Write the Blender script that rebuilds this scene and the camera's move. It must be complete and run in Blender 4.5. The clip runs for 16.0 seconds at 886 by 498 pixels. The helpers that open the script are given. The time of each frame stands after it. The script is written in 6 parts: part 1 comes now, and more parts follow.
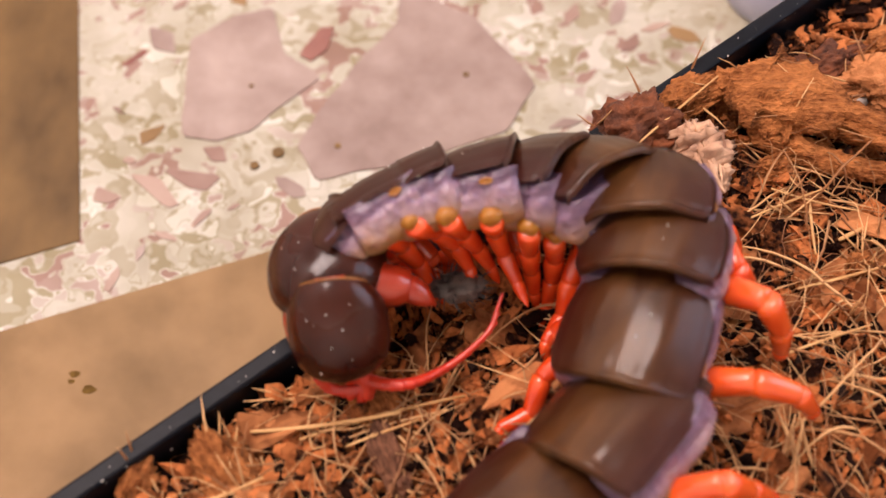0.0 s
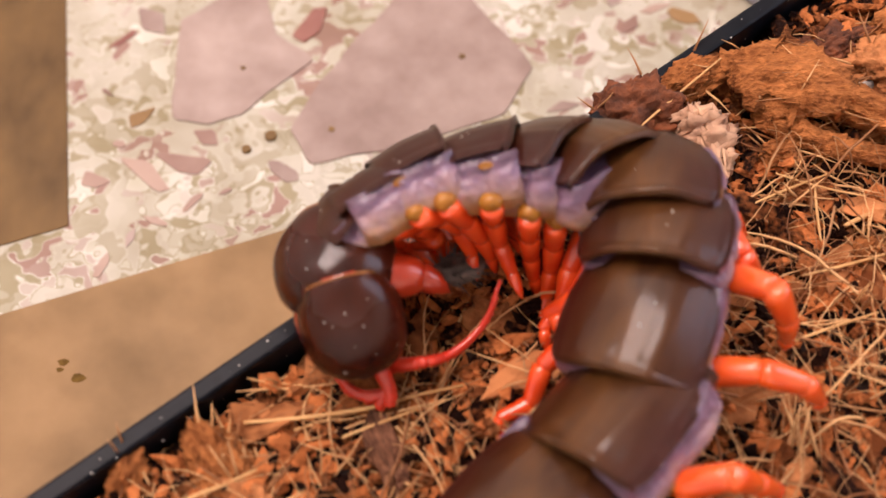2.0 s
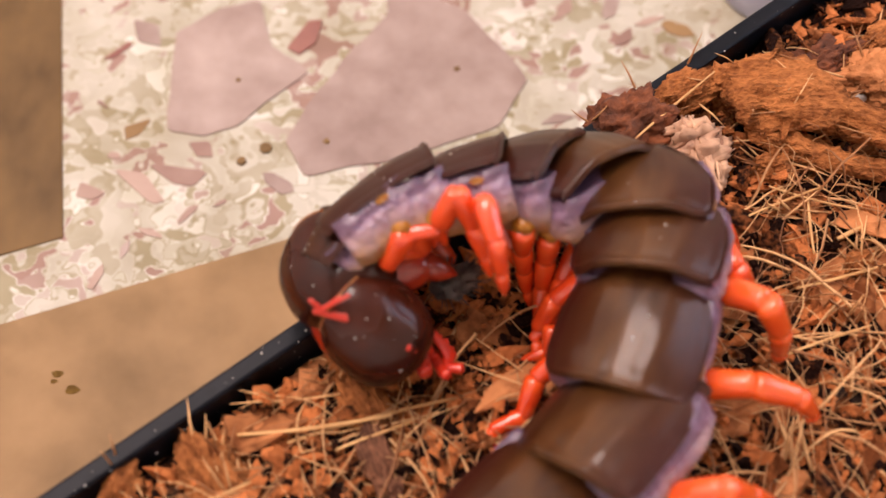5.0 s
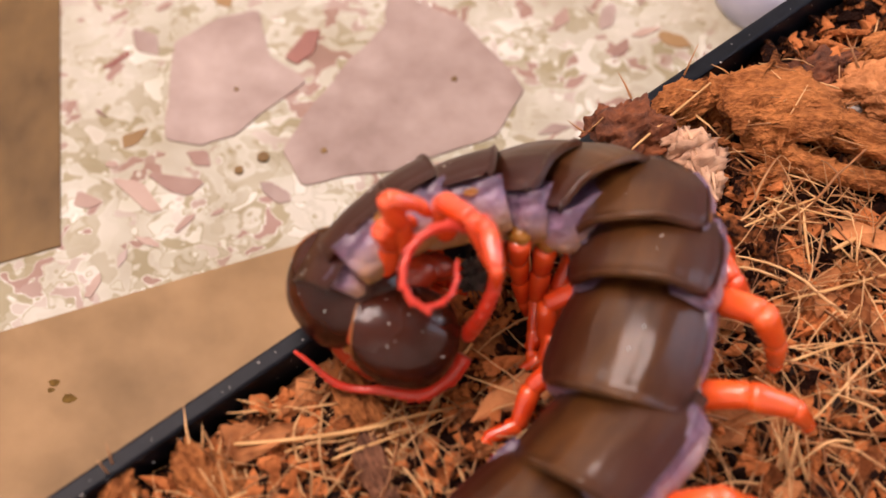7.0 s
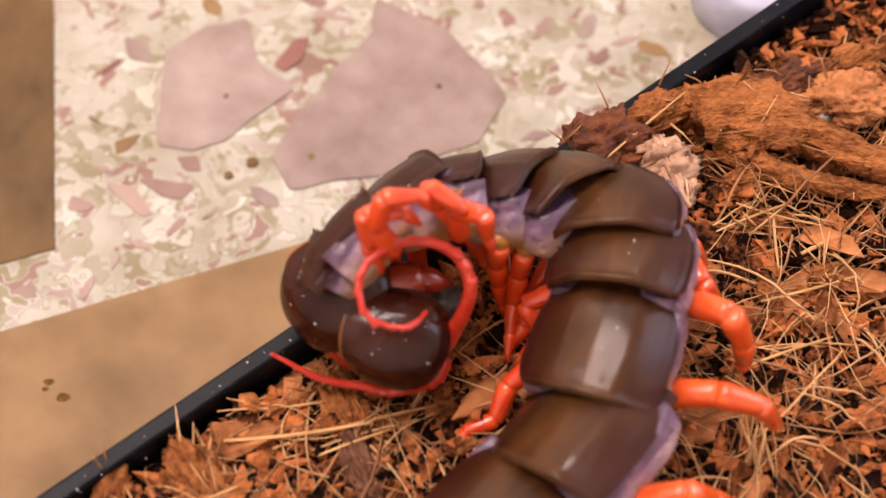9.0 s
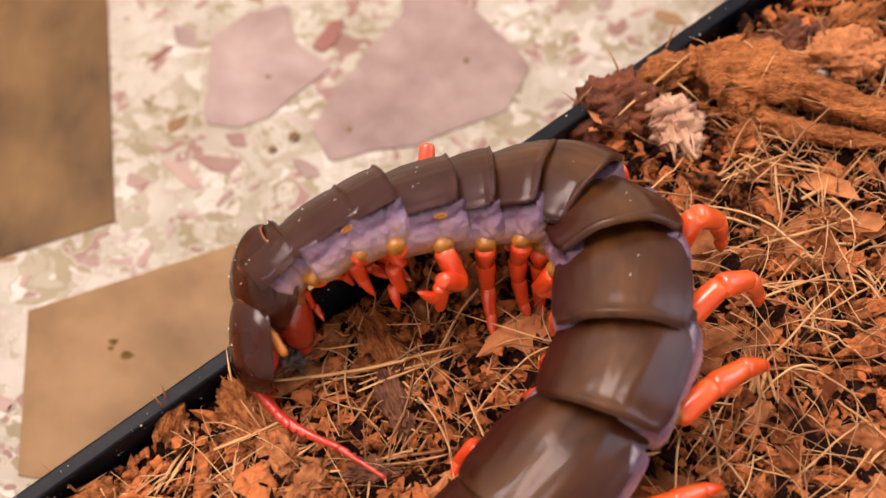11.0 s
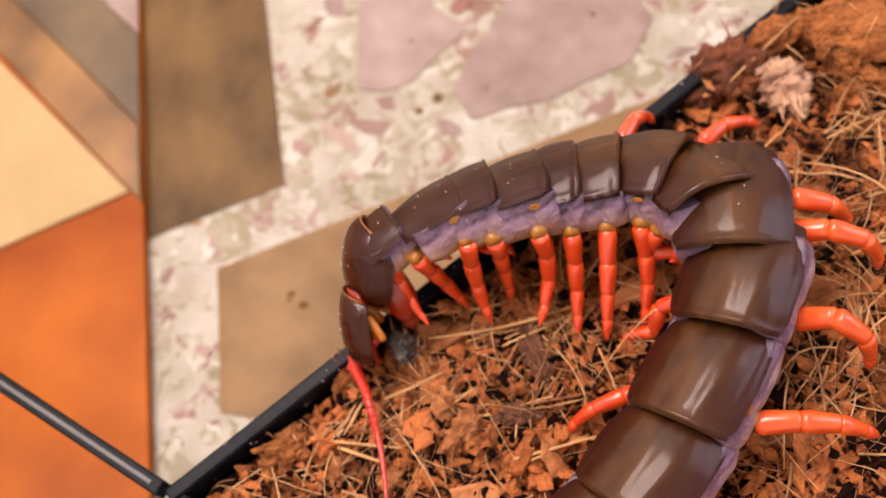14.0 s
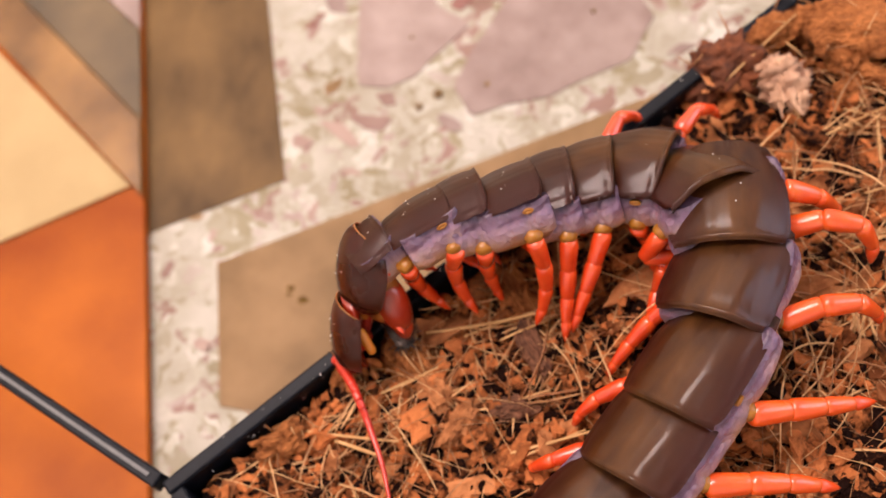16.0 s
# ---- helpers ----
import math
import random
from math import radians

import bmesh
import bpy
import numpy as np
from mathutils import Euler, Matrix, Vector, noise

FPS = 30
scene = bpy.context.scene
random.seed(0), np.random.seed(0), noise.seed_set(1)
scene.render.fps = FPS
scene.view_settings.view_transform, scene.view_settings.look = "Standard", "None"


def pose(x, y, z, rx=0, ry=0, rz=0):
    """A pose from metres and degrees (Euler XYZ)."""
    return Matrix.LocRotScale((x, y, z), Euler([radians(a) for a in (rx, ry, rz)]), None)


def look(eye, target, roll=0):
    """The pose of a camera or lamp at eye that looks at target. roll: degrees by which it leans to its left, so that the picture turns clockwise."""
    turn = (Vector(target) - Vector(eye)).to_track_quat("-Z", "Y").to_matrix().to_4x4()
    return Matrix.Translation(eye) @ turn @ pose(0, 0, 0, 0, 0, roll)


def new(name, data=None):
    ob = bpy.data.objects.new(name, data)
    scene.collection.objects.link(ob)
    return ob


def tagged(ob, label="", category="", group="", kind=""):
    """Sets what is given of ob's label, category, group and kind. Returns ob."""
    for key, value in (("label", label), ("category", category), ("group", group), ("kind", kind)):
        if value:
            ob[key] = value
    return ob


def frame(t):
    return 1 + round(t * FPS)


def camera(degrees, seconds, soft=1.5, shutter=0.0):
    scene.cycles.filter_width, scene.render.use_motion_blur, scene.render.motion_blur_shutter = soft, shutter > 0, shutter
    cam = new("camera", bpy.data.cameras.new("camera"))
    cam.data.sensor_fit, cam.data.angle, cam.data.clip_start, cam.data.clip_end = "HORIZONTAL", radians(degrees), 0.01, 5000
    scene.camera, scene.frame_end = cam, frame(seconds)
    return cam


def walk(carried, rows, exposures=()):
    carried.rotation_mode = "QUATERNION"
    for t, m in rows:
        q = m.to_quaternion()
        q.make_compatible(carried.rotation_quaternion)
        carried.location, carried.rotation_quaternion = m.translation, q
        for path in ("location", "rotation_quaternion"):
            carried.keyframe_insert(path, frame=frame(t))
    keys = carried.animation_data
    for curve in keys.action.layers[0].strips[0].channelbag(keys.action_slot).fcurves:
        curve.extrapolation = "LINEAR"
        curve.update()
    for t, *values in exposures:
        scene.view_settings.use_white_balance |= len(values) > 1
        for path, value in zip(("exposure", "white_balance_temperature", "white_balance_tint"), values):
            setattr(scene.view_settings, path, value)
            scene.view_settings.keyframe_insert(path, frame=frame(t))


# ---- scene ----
cam = camera(40, 16.0, soft=1.5)
PATH = [
    (0, pose(0.00002, -0.06748, 0.11691, 30.001, 0.007, 0.001)),
    (0.5, pose(0.00065, -0.06712, 0.11682, 30.117, 0.408, 0.002)),
    (1, pose(0.00037, -0.06723, 0.11690, 30.149, 0.266, -0.044)),
    (1.5, pose(-0.00036, -0.06581, 0.11474, 29.457, -0.068, -0.119)),
    (2, pose(-0.00075, -0.06571, 0.11446, 29.208, -0.392, -0.221)),
    (2.5, pose(-0.00046, -0.06587, 0.11442, 29.363, -0.398, -0.278)),
    (3, pose(-0.00044, -0.06562, 0.11449, 29.408, -0.429, -0.309)),
    (3.5, pose(-0.00047, -0.06574, 0.11453, 29.706, -0.497, -0.272)),
    (4, pose(-0.00049, -0.06571, 0.11458, 29.639, -0.545, -0.268)),
    (6.5, pose(-0.00061, -0.06556, 0.11505, 29.992, -0.714, -0.193)),
    (7, pose(-0.00052, -0.06564, 0.11516, 30.082, -0.777, -0.195)),
    (7.5, pose(-0.00052, -0.06543, 0.11529, 29.924, -0.738, -0.311)),
    (8, pose(-0.00056, -0.06552, 0.11540, 30.128, -1.021, -0.356)),
    (8.5, pose(-0.00042, -0.06584, 0.11605, 30.191, -1.247, -0.404)),
    (9, pose(0.00015, -0.06768, 0.11951, 30.090, -1.227, -0.405)),
    (11.5, pose(0.00573, -0.07835, 0.13159, 29.564, 3.548, -0.315)),
    (12, pose(0.00791, -0.07513, 0.13805, 27.519, 5.538, -0.125)),
    (12.5, pose(0.00866, -0.07344, 0.14415, 24.521, 7.740, -0.161)),
    (13, pose(0.00880, -0.07452, 0.14695, 24.309, 8.727, 0.146)),
    (13.5, pose(0.00854, -0.07516, 0.14911, 24.022, 9.346, 0.217)),
    (14, pose(0.00805, -0.07531, 0.15039, 23.611, 9.624, 0.329)),
    (14.5, pose(0.00833, -0.07557, 0.15329, 23.722, 9.518, 0.425)),
    (15, pose(0.01036, -0.07644, 0.15386, 23.710, 10.193, 0.790)),
    (15.5, pose(0.01002, -0.07683, 0.15301, 23.755, 10.024, 0.821)),
    (16, pose(0.00887, -0.07619, 0.15017, 23.712, 9.710, 0.693)),
]
walk(cam, PATH)
cam.data.dof.use_dof = True
cam.data.dof.focus_distance = 0.138
cam.data.dof.aperture_fstop = 20

MM = 0.001
FLOOR = -25.5 * MM

# ---- light: a room with one warm white ceiling panel ----
world = bpy.data.worlds.new("world")
scene.world = world
world.use_nodes = True
world.node_tree.nodes["Background"].inputs[0].default_value = (1.0, 0.93, 0.86, 1)
world.node_tree.nodes["Background"].inputs[1].default_value = 0.25


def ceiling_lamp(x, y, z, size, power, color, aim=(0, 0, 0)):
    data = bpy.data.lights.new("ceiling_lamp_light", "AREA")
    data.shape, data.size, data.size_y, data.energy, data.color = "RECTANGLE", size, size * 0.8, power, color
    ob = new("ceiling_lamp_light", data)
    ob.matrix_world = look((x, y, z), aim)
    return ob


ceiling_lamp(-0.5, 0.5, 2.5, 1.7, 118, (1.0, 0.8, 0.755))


def unseen_window_light(x, y, z, aim, wide, high, power, color):
    """Cool light from an unseen window, added for the bluish sheen on the plates."""
    data = bpy.data.lights.new("unseen_window_light", "AREA")
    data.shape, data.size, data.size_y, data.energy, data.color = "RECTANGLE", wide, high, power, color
    ob = new("unseen_window_light", data)
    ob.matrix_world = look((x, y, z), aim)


unseen_window_light(1.55, 0.5, 1.15, (0, 0.5, 1.0), 0.9, 1.5, 16, (0.72, 0.78, 1.0))
scene.view_settings.exposure = 0.0


# ---- materials ----
def material(name, dark, light, rough=0.6, metal=0.0, grain=300.0, patch=40.0, bump=0.3, depth=0.0003,
             coat=0.0, sheen=0.0, subsurface=0.0, stretch=(1, 1, 1), vary=0.0, spec=0.5):
    """A surface whose colour wanders between dark and light at two scales, with fine relief."""
    m = bpy.data.materials.new(name)
    m.use_nodes = True
    nt = m.node_tree
    n, link = nt.nodes, nt.links
    p = n["Principled BSDF"]
    co = n.new("ShaderNodeTexCoord")
    mp = n.new("ShaderNodeMapping")
    mp.inputs["Scale"].default_value = stretch
    link.new(co.outputs["Object"], mp.inputs[0])
    a = n.new("ShaderNodeTexNoise")
    a.inputs["Scale"].default_value, a.inputs["Detail"].default_value = grain, 5
    b = n.new("ShaderNodeTexNoise")
    b.inputs["Scale"].default_value, b.inputs["Detail"].default_value = patch, 3
    link.new(mp.outputs[0], a.inputs[0])
    link.new(mp.outputs[0], b.inputs[0])
    add = n.new("ShaderNodeMath")
    add.operation = "MULTIPLY_ADD"
    add.inputs[1].default_value = 0.45
    link.new(a.outputs[0], add.inputs[0])
    half = n.new("ShaderNodeMath")
    half.operation = "MULTIPLY"
    half.inputs[1].default_value = 0.55
    link.new(b.outputs[0], half.inputs[0])
    link.new(half.outputs[0], add.inputs[2])
    value = add.outputs[0]
    if vary:
        info = n.new("ShaderNodeObjectInfo")
        geo = n.new("ShaderNodeNewGeometry")
        s = n.new("ShaderNodeMath")
        s.operation = "ADD"
        link.new(info.outputs["Random"], s.inputs[0])
        link.new(geo.outputs["Random Per Island"], s.inputs[1])
        fr = n.new("ShaderNodeMath")
        fr.operation = "FRACT"
        link.new(s.outputs[0], fr.inputs[0])
        v = n.new("ShaderNodeMath")
        v.operation = "MULTIPLY_ADD"
        v.inputs[1].default_value = vary
        link.new(fr.outputs[0], v.inputs[0])
        sub = n.new("ShaderNodeMath")
        sub.operation = "SUBTRACT"
        sub.inputs[1].default_value = vary * 0.5
        link.new(value, sub.inputs[0])
        link.new(sub.outputs[0], v.inputs[2])
        value = v.outputs[0]
    ramp = n.new("ShaderNodeValToRGB")
    ramp.color_ramp.elements[0].position, ramp.color_ramp.elements[1].position = 0.32, 0.68
    ramp.color_ramp.elements[0].color, ramp.color_ramp.elements[1].color = (*dark, 1), (*light, 1)
    link.new(value, ramp.inputs[0])
    link.new(ramp.outputs[0], p.inputs["Base Color"])
    rr = n.new("ShaderNodeMapRange")
    rr.inputs["To Min"].default_value, rr.inputs["To Max"].default_value = max(0.03, rough - 0.08), min(1, rough + 0.1)
    link.new(b.outputs[0], rr.inputs[0])
    link.new(rr.outputs[0], p.inputs["Roughness"])
    p.inputs["Metallic"].default_value = metal
    p.inputs["Specular IOR Level"].default_value = spec
    p.inputs["Coat Weight"].default_value = coat
    p.inputs["Coat Roughness"].default_value = 0.2
    p.inputs["Sheen Weight"].default_value = sheen
    if subsurface:
        p.inputs["Subsurface Weight"].default_value = subsurface
        p.inputs["Subsurface Radius"].default_value = (1.0, 0.3, 0.12)
        p.inputs["Subsurface Scale"].default_value = 0.0012
    if bump:
        bp = n.new("ShaderNodeBump")
        bp.inputs["Strength"].default_value, bp.inputs["Distance"].default_value = bump, depth
        link.new(a.outputs[0], bp.inputs["Height"])
        link.new(bp.outputs[0], p.inputs["Normal"])
    return m


def terrazzo(name):
    """Cream cement with many small stone crumbs of pale green, white and dusty rose."""
    m = bpy.data.materials.new(name)
    m.use_nodes = True
    nt = m.node_tree
    n, link = nt.nodes, nt.links
    p = n["Principled BSDF"]
    co = n.new("ShaderNodeTexCoord")
    cells = n.new("ShaderNodeTexVoronoi")
    cells.inputs["Scale"].default_value = 260
    cells.inputs["Randomness"].default_value = 1.0
    cells.feature = "SMOOTH_F1"
    cells.inputs["Smoothness"].default_value = 0.35
    wob = n.new("ShaderNodeTexNoise")
    wob.inputs["Scale"].default_value = 160
    mixv = n.new("ShaderNodeMix")
    mixv.data_type = "VECTOR"
    mixv.inputs["Factor"].default_value = 0.025
    link.new(co.outputs["Object"], wob.inputs[0])
    link.new(co.outputs["Object"], mixv.inputs[4])
    link.new(wob.outputs["Color"], mixv.inputs[5])
    link.new(mixv.outputs[1], cells.inputs[0])
    sep = n.new("ShaderNodeSeparateColor")
    link.new(cells.outputs["Color"], sep.inputs[0])
    ramp = n.new("ShaderNodeValToRGB")
    cr = ramp.color_ramp
    cr.elements[0].position, cr.elements[0].color = 0.0, (0.43, 0.4, 0.325, 1)
    cr.elements[1].position, cr.elements[1].color = 0.35, (0.5, 0.475, 0.4, 1)
    for at, c in ((0.6, (0.29, 0.25, 0.15, 1)), (0.72, (0.61, 0.6, 0.53, 1)), (0.93, (0.3, 0.19, 0.155, 1))):
        e = cr.elements.new(at)
        e.color = c
    link.new(sep.outputs[0], ramp.inputs[0])
    fog = n.new("ShaderNodeTexNoise")
    fog.inputs["Scale"].default_value = 90
    link.new(co.outputs["Object"], fog.inputs[0])
    tone = n.new("ShaderNodeMix")
    tone.data_type = "RGBA"
    tone.blend_type = "MULTIPLY"
    tone.inputs["Factor"].default_value = 0.5
    link.new(ramp.outputs[0], tone.inputs[6])
    fr = n.new("ShaderNodeValToRGB")
    fr.color_ramp.elements[0].color, fr.color_ramp.elements[1].color = (0.55, 0.5, 0.36, 1), (1, 1, 1, 1)
    fr.color_ramp.elements[0].position, fr.color_ramp.elements[1].position = 0.35, 0.6
    link.new(fog.outputs[0], fr.inputs[0])
    link.new(fr.outputs[0], tone.inputs[7])
    link.new(tone.outputs[2], p.inputs["Base Color"])
    p.inputs["Roughness"].default_value = 0.45
    p.inputs["Specular IOR Level"].default_value = 0.15
    return m


M_TERRAZZO = terrazzo("terrazzo")
M_BROWN = material("brown_stone", (0.04, 0.02, 0.005), (0.22, 0.13, 0.047), 0.45, grain=110, patch=60, bump=0.05, stretch=(1, 0.6, 1), spec=0.15)
M_TAN = material("tan_stone", (0.15, 0.087, 0.031), (0.34, 0.21, 0.098), 0.45, grain=110, patch=38, bump=0.05, spec=0.15)
M_ROSE = material("rose_stone", (0.235, 0.165, 0.14), (0.4, 0.315, 0.275), 0.35, grain=210, patch=75, bump=0.05, vary=0.2, spec=0.15)
M_SLIVER = material("rose_sliver", (0.25, 0.155, 0.125), (0.4, 0.29, 0.235), 0.35, grain=160, patch=40, bump=0.05, vary=0.5, spec=0.15)
M_RED_STONE = material("red_stone", (0.17, 0.05, 0.035), (0.25, 0.09, 0.06), 0.35, bump=0.05)
M_BLACK = material("black_plastic", (0.002, 0.003, 0.005), (0.007, 0.009, 0.014), 0.4, grain=700, patch=60, bump=0.15, spec=0.12)
M_GREY = material("grey_seal", (0.09, 0.09, 0.09), (0.16, 0.16, 0.15), 0.5)
M_SOIL = material("soil", (0.005, 0.002, 0.001), (0.04, 0.013, 0.005), 0.9, grain=500, patch=80, bump=1.0, depth=0.001)
M_CHIP = material("husk_chip", (0.012, 0.003, 0.001), (0.56, 0.185, 0.058), 0.9, grain=1700, patch=420, bump=1.0, depth=0.0008, vary=0.75, spec=0.12)
M_HUSK = material("coconut_husk", (0.13, 0.036, 0.011), (0.66, 0.25, 0.08), 0.9, grain=1100, patch=170, bump=1.0, depth=0.0014, stretch=(1, 2, 2), spec=0.1)
M_LUMP = material("husk_lump", (0.12, 0.036, 0.011), (0.54, 0.22, 0.085), 0.9, grain=900, patch=260, bump=1.0, depth=0.0008, vary=0.4, spec=0.1)
M_STALK = material("dry_stalk", (0.42, 0.2, 0.06), (0.72, 0.44, 0.18), 0.6, grain=500, patch=120, bump=0.4, stretch=(3, 0.4, 3))
M_BARK = material("bark", (0.05, 0.022, 0.014), (0.3, 0.135, 0.075), 0.9, grain=900, patch=220, bump=1.0, depth=0.0008, stretch=(1, 3, 3), spec=0.1)
M_PEBBLE = material("pebble", (0.3, 0.27, 0.25), (0.5, 0.46, 0.42), 0.6, bump=0.2)
M_DARKHUSK = material("dark_husk", (0.02, 0.006, 0.003), (0.27, 0.08, 0.026), 0.9, grain=900, patch=150, bump=1.0, depth=0.0008)
M_PALE = material("pale_wood", (0.3, 0.15, 0.09), (0.68, 0.43, 0.27), 0.85, grain=500, patch=120, bump=0.8, depth=0.0006, vary=0.2)
M_FIBRE = material("coir_fibre", (0.26, 0.1, 0.03), (0.72, 0.42, 0.18), 0.6, grain=200, patch=60, bump=0.0, vary=0.6)


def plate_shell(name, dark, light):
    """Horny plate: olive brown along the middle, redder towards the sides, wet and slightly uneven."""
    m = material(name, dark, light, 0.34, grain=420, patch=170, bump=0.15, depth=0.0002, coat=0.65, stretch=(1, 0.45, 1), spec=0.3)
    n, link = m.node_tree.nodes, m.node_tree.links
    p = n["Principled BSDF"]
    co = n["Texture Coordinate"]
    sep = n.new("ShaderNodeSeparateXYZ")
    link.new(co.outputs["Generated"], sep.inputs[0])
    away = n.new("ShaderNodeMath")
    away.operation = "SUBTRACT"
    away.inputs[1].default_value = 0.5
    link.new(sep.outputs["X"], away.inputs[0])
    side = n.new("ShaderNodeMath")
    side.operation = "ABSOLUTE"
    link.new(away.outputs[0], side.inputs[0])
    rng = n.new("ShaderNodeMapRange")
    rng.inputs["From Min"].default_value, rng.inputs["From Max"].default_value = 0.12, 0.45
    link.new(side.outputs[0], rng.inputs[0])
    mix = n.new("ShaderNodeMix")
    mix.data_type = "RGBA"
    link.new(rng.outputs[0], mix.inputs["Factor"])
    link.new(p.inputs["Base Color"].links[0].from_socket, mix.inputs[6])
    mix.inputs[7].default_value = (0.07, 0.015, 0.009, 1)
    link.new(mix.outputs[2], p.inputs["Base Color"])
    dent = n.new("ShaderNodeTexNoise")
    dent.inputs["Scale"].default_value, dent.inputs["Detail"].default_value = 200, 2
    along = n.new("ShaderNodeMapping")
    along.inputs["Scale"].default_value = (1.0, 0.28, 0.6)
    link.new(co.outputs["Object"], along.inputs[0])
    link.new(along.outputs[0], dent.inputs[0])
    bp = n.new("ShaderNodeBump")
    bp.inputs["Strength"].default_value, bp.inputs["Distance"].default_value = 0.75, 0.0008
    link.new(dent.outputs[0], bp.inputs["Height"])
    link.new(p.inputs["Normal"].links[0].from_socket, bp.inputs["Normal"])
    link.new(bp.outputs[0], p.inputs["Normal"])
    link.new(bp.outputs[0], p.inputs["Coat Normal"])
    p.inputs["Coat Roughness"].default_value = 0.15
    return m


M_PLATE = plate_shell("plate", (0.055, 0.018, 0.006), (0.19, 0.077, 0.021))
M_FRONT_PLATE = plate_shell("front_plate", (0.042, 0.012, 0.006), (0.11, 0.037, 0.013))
M_HEADPLATE = material("head_plate", (0.042, 0.007, 0.003), (0.095, 0.019, 0.008), 0.25, grain=250, patch=90, bump=0.03, depth=0.0002, coat=0.8, spec=0.3)
M_HEADPLATE.node_tree.nodes["Principled BSDF"].inputs["Coat Roughness"].default_value = 0.1


def flank_skin():
    """Soft skin: purple and mottled under the plate's edge, pink and paler lower down, with fine creases."""
    m = bpy.data.materials.new("flank_skin")
    m.use_nodes = True
    n, link = m.node_tree.nodes, m.node_tree.links
    p = n["Principled BSDF"]
    co = n.new("ShaderNodeTexCoord")
    sep = n.new("ShaderNodeSeparateXYZ")
    link.new(co.outputs["Generated"], sep.inputs[0])
    mott = n.new("ShaderNodeTexNoise")
    mott.inputs["Scale"].default_value, mott.inputs["Detail"].default_value = 520, 5
    link.new(co.outputs["Object"], mott.inputs[0])
    mix = n.new("ShaderNodeMath")
    mix.operation = "MULTIPLY_ADD"
    mix.inputs[1].default_value = 0.5
    link.new(mott.outputs[0], mix.inputs[0])
    link.new(sep.outputs["Z"], mix.inputs[2])
    ramp = n.new("ShaderNodeValToRGB")
    cr = ramp.color_ramp
    cr.elements[0].position, cr.elements[0].color = 0.2, (0.34, 0.16, 0.04, 1)
    cr.elements[1].position, cr.elements[1].color = 0.93, (0.09, 0.05, 0.085, 1)
    for at, c in ((0.36, (0.38, 0.21, 0.12, 1)), (0.54, (0.34, 0.215, 0.225, 1)), (0.74, (0.2, 0.12, 0.19, 1))):
        cr.elements.new(at).color = c
    half = n.new("ShaderNodeMath")
    half.operation = "MULTIPLY"
    half.inputs[1].default_value = 0.8
    link.new(mix.outputs[0], half.inputs[0])
    link.new(half.outputs[0], ramp.inputs[0])
    link.new(ramp.outputs[0], p.inputs["Base Color"])
    fold = n.new("ShaderNodeTexWave")
    fold.inputs["Scale"].default_value, fold.inputs["Distortion"].default_value, fold.inputs["Detail"].default_value = 190, 9, 3
    fold.inputs["Detail Scale"].default_value = 2.5
    fold.bands_direction = "Y"
    link.new(co.outputs["Object"], fold.inputs[0])
    bp = n.new("ShaderNodeBump")
    bp.inputs["Strength"].default_value, bp.inputs["Distance"].default_value = 0.3, 0.0005
    link.new(fold.outputs[1], bp.inputs["Height"])
    bq = n.new("ShaderNodeBump")
    bq.inputs["Strength"].default_value, bq.inputs["Distance"].default_value = 0.5, 0.0003
    link.new(mott.outputs[0], bq.inputs["Height"])
    link.new(bp.outputs[0], bq.inputs["Normal"])
    link.new(bq.outputs[0], p.inputs["Normal"])
    p.inputs["Roughness"].default_value, p.inputs["Coat Weight"].default_value, p.inputs["Coat Roughness"].default_value = 0.42, 0.25, 0.2
    p.inputs["Subsurface Weight"].default_value, p.inputs["Subsurface Scale"].default_value = 0.15, 0.0012
    return m


M_FLANK = flank_skin()
M_COXA = material("coxa", (0.27, 0.1, 0.006), (0.46, 0.19, 0.018), 0.4, grain=400, patch=200, bump=0.1, coat=0.1, subsurface=0.15)
M_LEG = material("leg", (0.64, 0.045, 0.008), (0.88, 0.105, 0.016), 0.22, grain=300, patch=150, bump=0.05, coat=0.9, subsurface=0.12)
M_ORANGE_LEG = material("orange_leg", (0.66, 0.068, 0.01), (0.87, 0.13, 0.016), 0.25, grain=300, patch=170, bump=0.08, coat=0.8, subsurface=0.12)
M_FEELER = material("feeler", (0.46, 0.018, 0.008), (0.68, 0.048, 0.016), 0.3, grain=400, patch=150, bump=0.15, coat=0.4, subsurface=0.15)
M_FANG = material("fang", (0.2, 0.012, 0.004), (0.38, 0.032, 0.008), 0.22, grain=300, patch=120, bump=0.05, coat=0.6, subsurface=0.1)
M_NECK = material("neck_skin", (0.2, 0.065, 0.008), (0.4, 0.15, 0.022), 0.4, grain=500, patch=220, bump=0.25, coat=0.3, subsurface=0.2)
M_PALP = material("palp", (0.45, 0.13, 0.008), (0.62, 0.24, 0.02), 0.3, bump=0.05, coat=0.4)
M_VARNISH = material("varnished_board", (0.21, 0.034, 0.0015), (0.48, 0.13, 0.01), 0.4, grain=60, patch=24, bump=0.03, spec=0.12)
# cream, gold and olive: colours of reflections, laid on the board as flat pieces
M_CREAM = material("cream_reflection", (0.4, 0.28, 0.12), (0.52, 0.385, 0.18), 0.7, grain=80, patch=15, bump=0.05)
M_GOLD = material("golden_reflection", (0.07, 0.028, 0.004), (0.33, 0.165, 0.04), 0.35, grain=70, patch=75, bump=0.1)
M_OLIVE = material("olive_reflection", (0.045, 0.028, 0.007), (0.16, 0.105, 0.042), 0.5, grain=70, patch=60, bump=0.1)
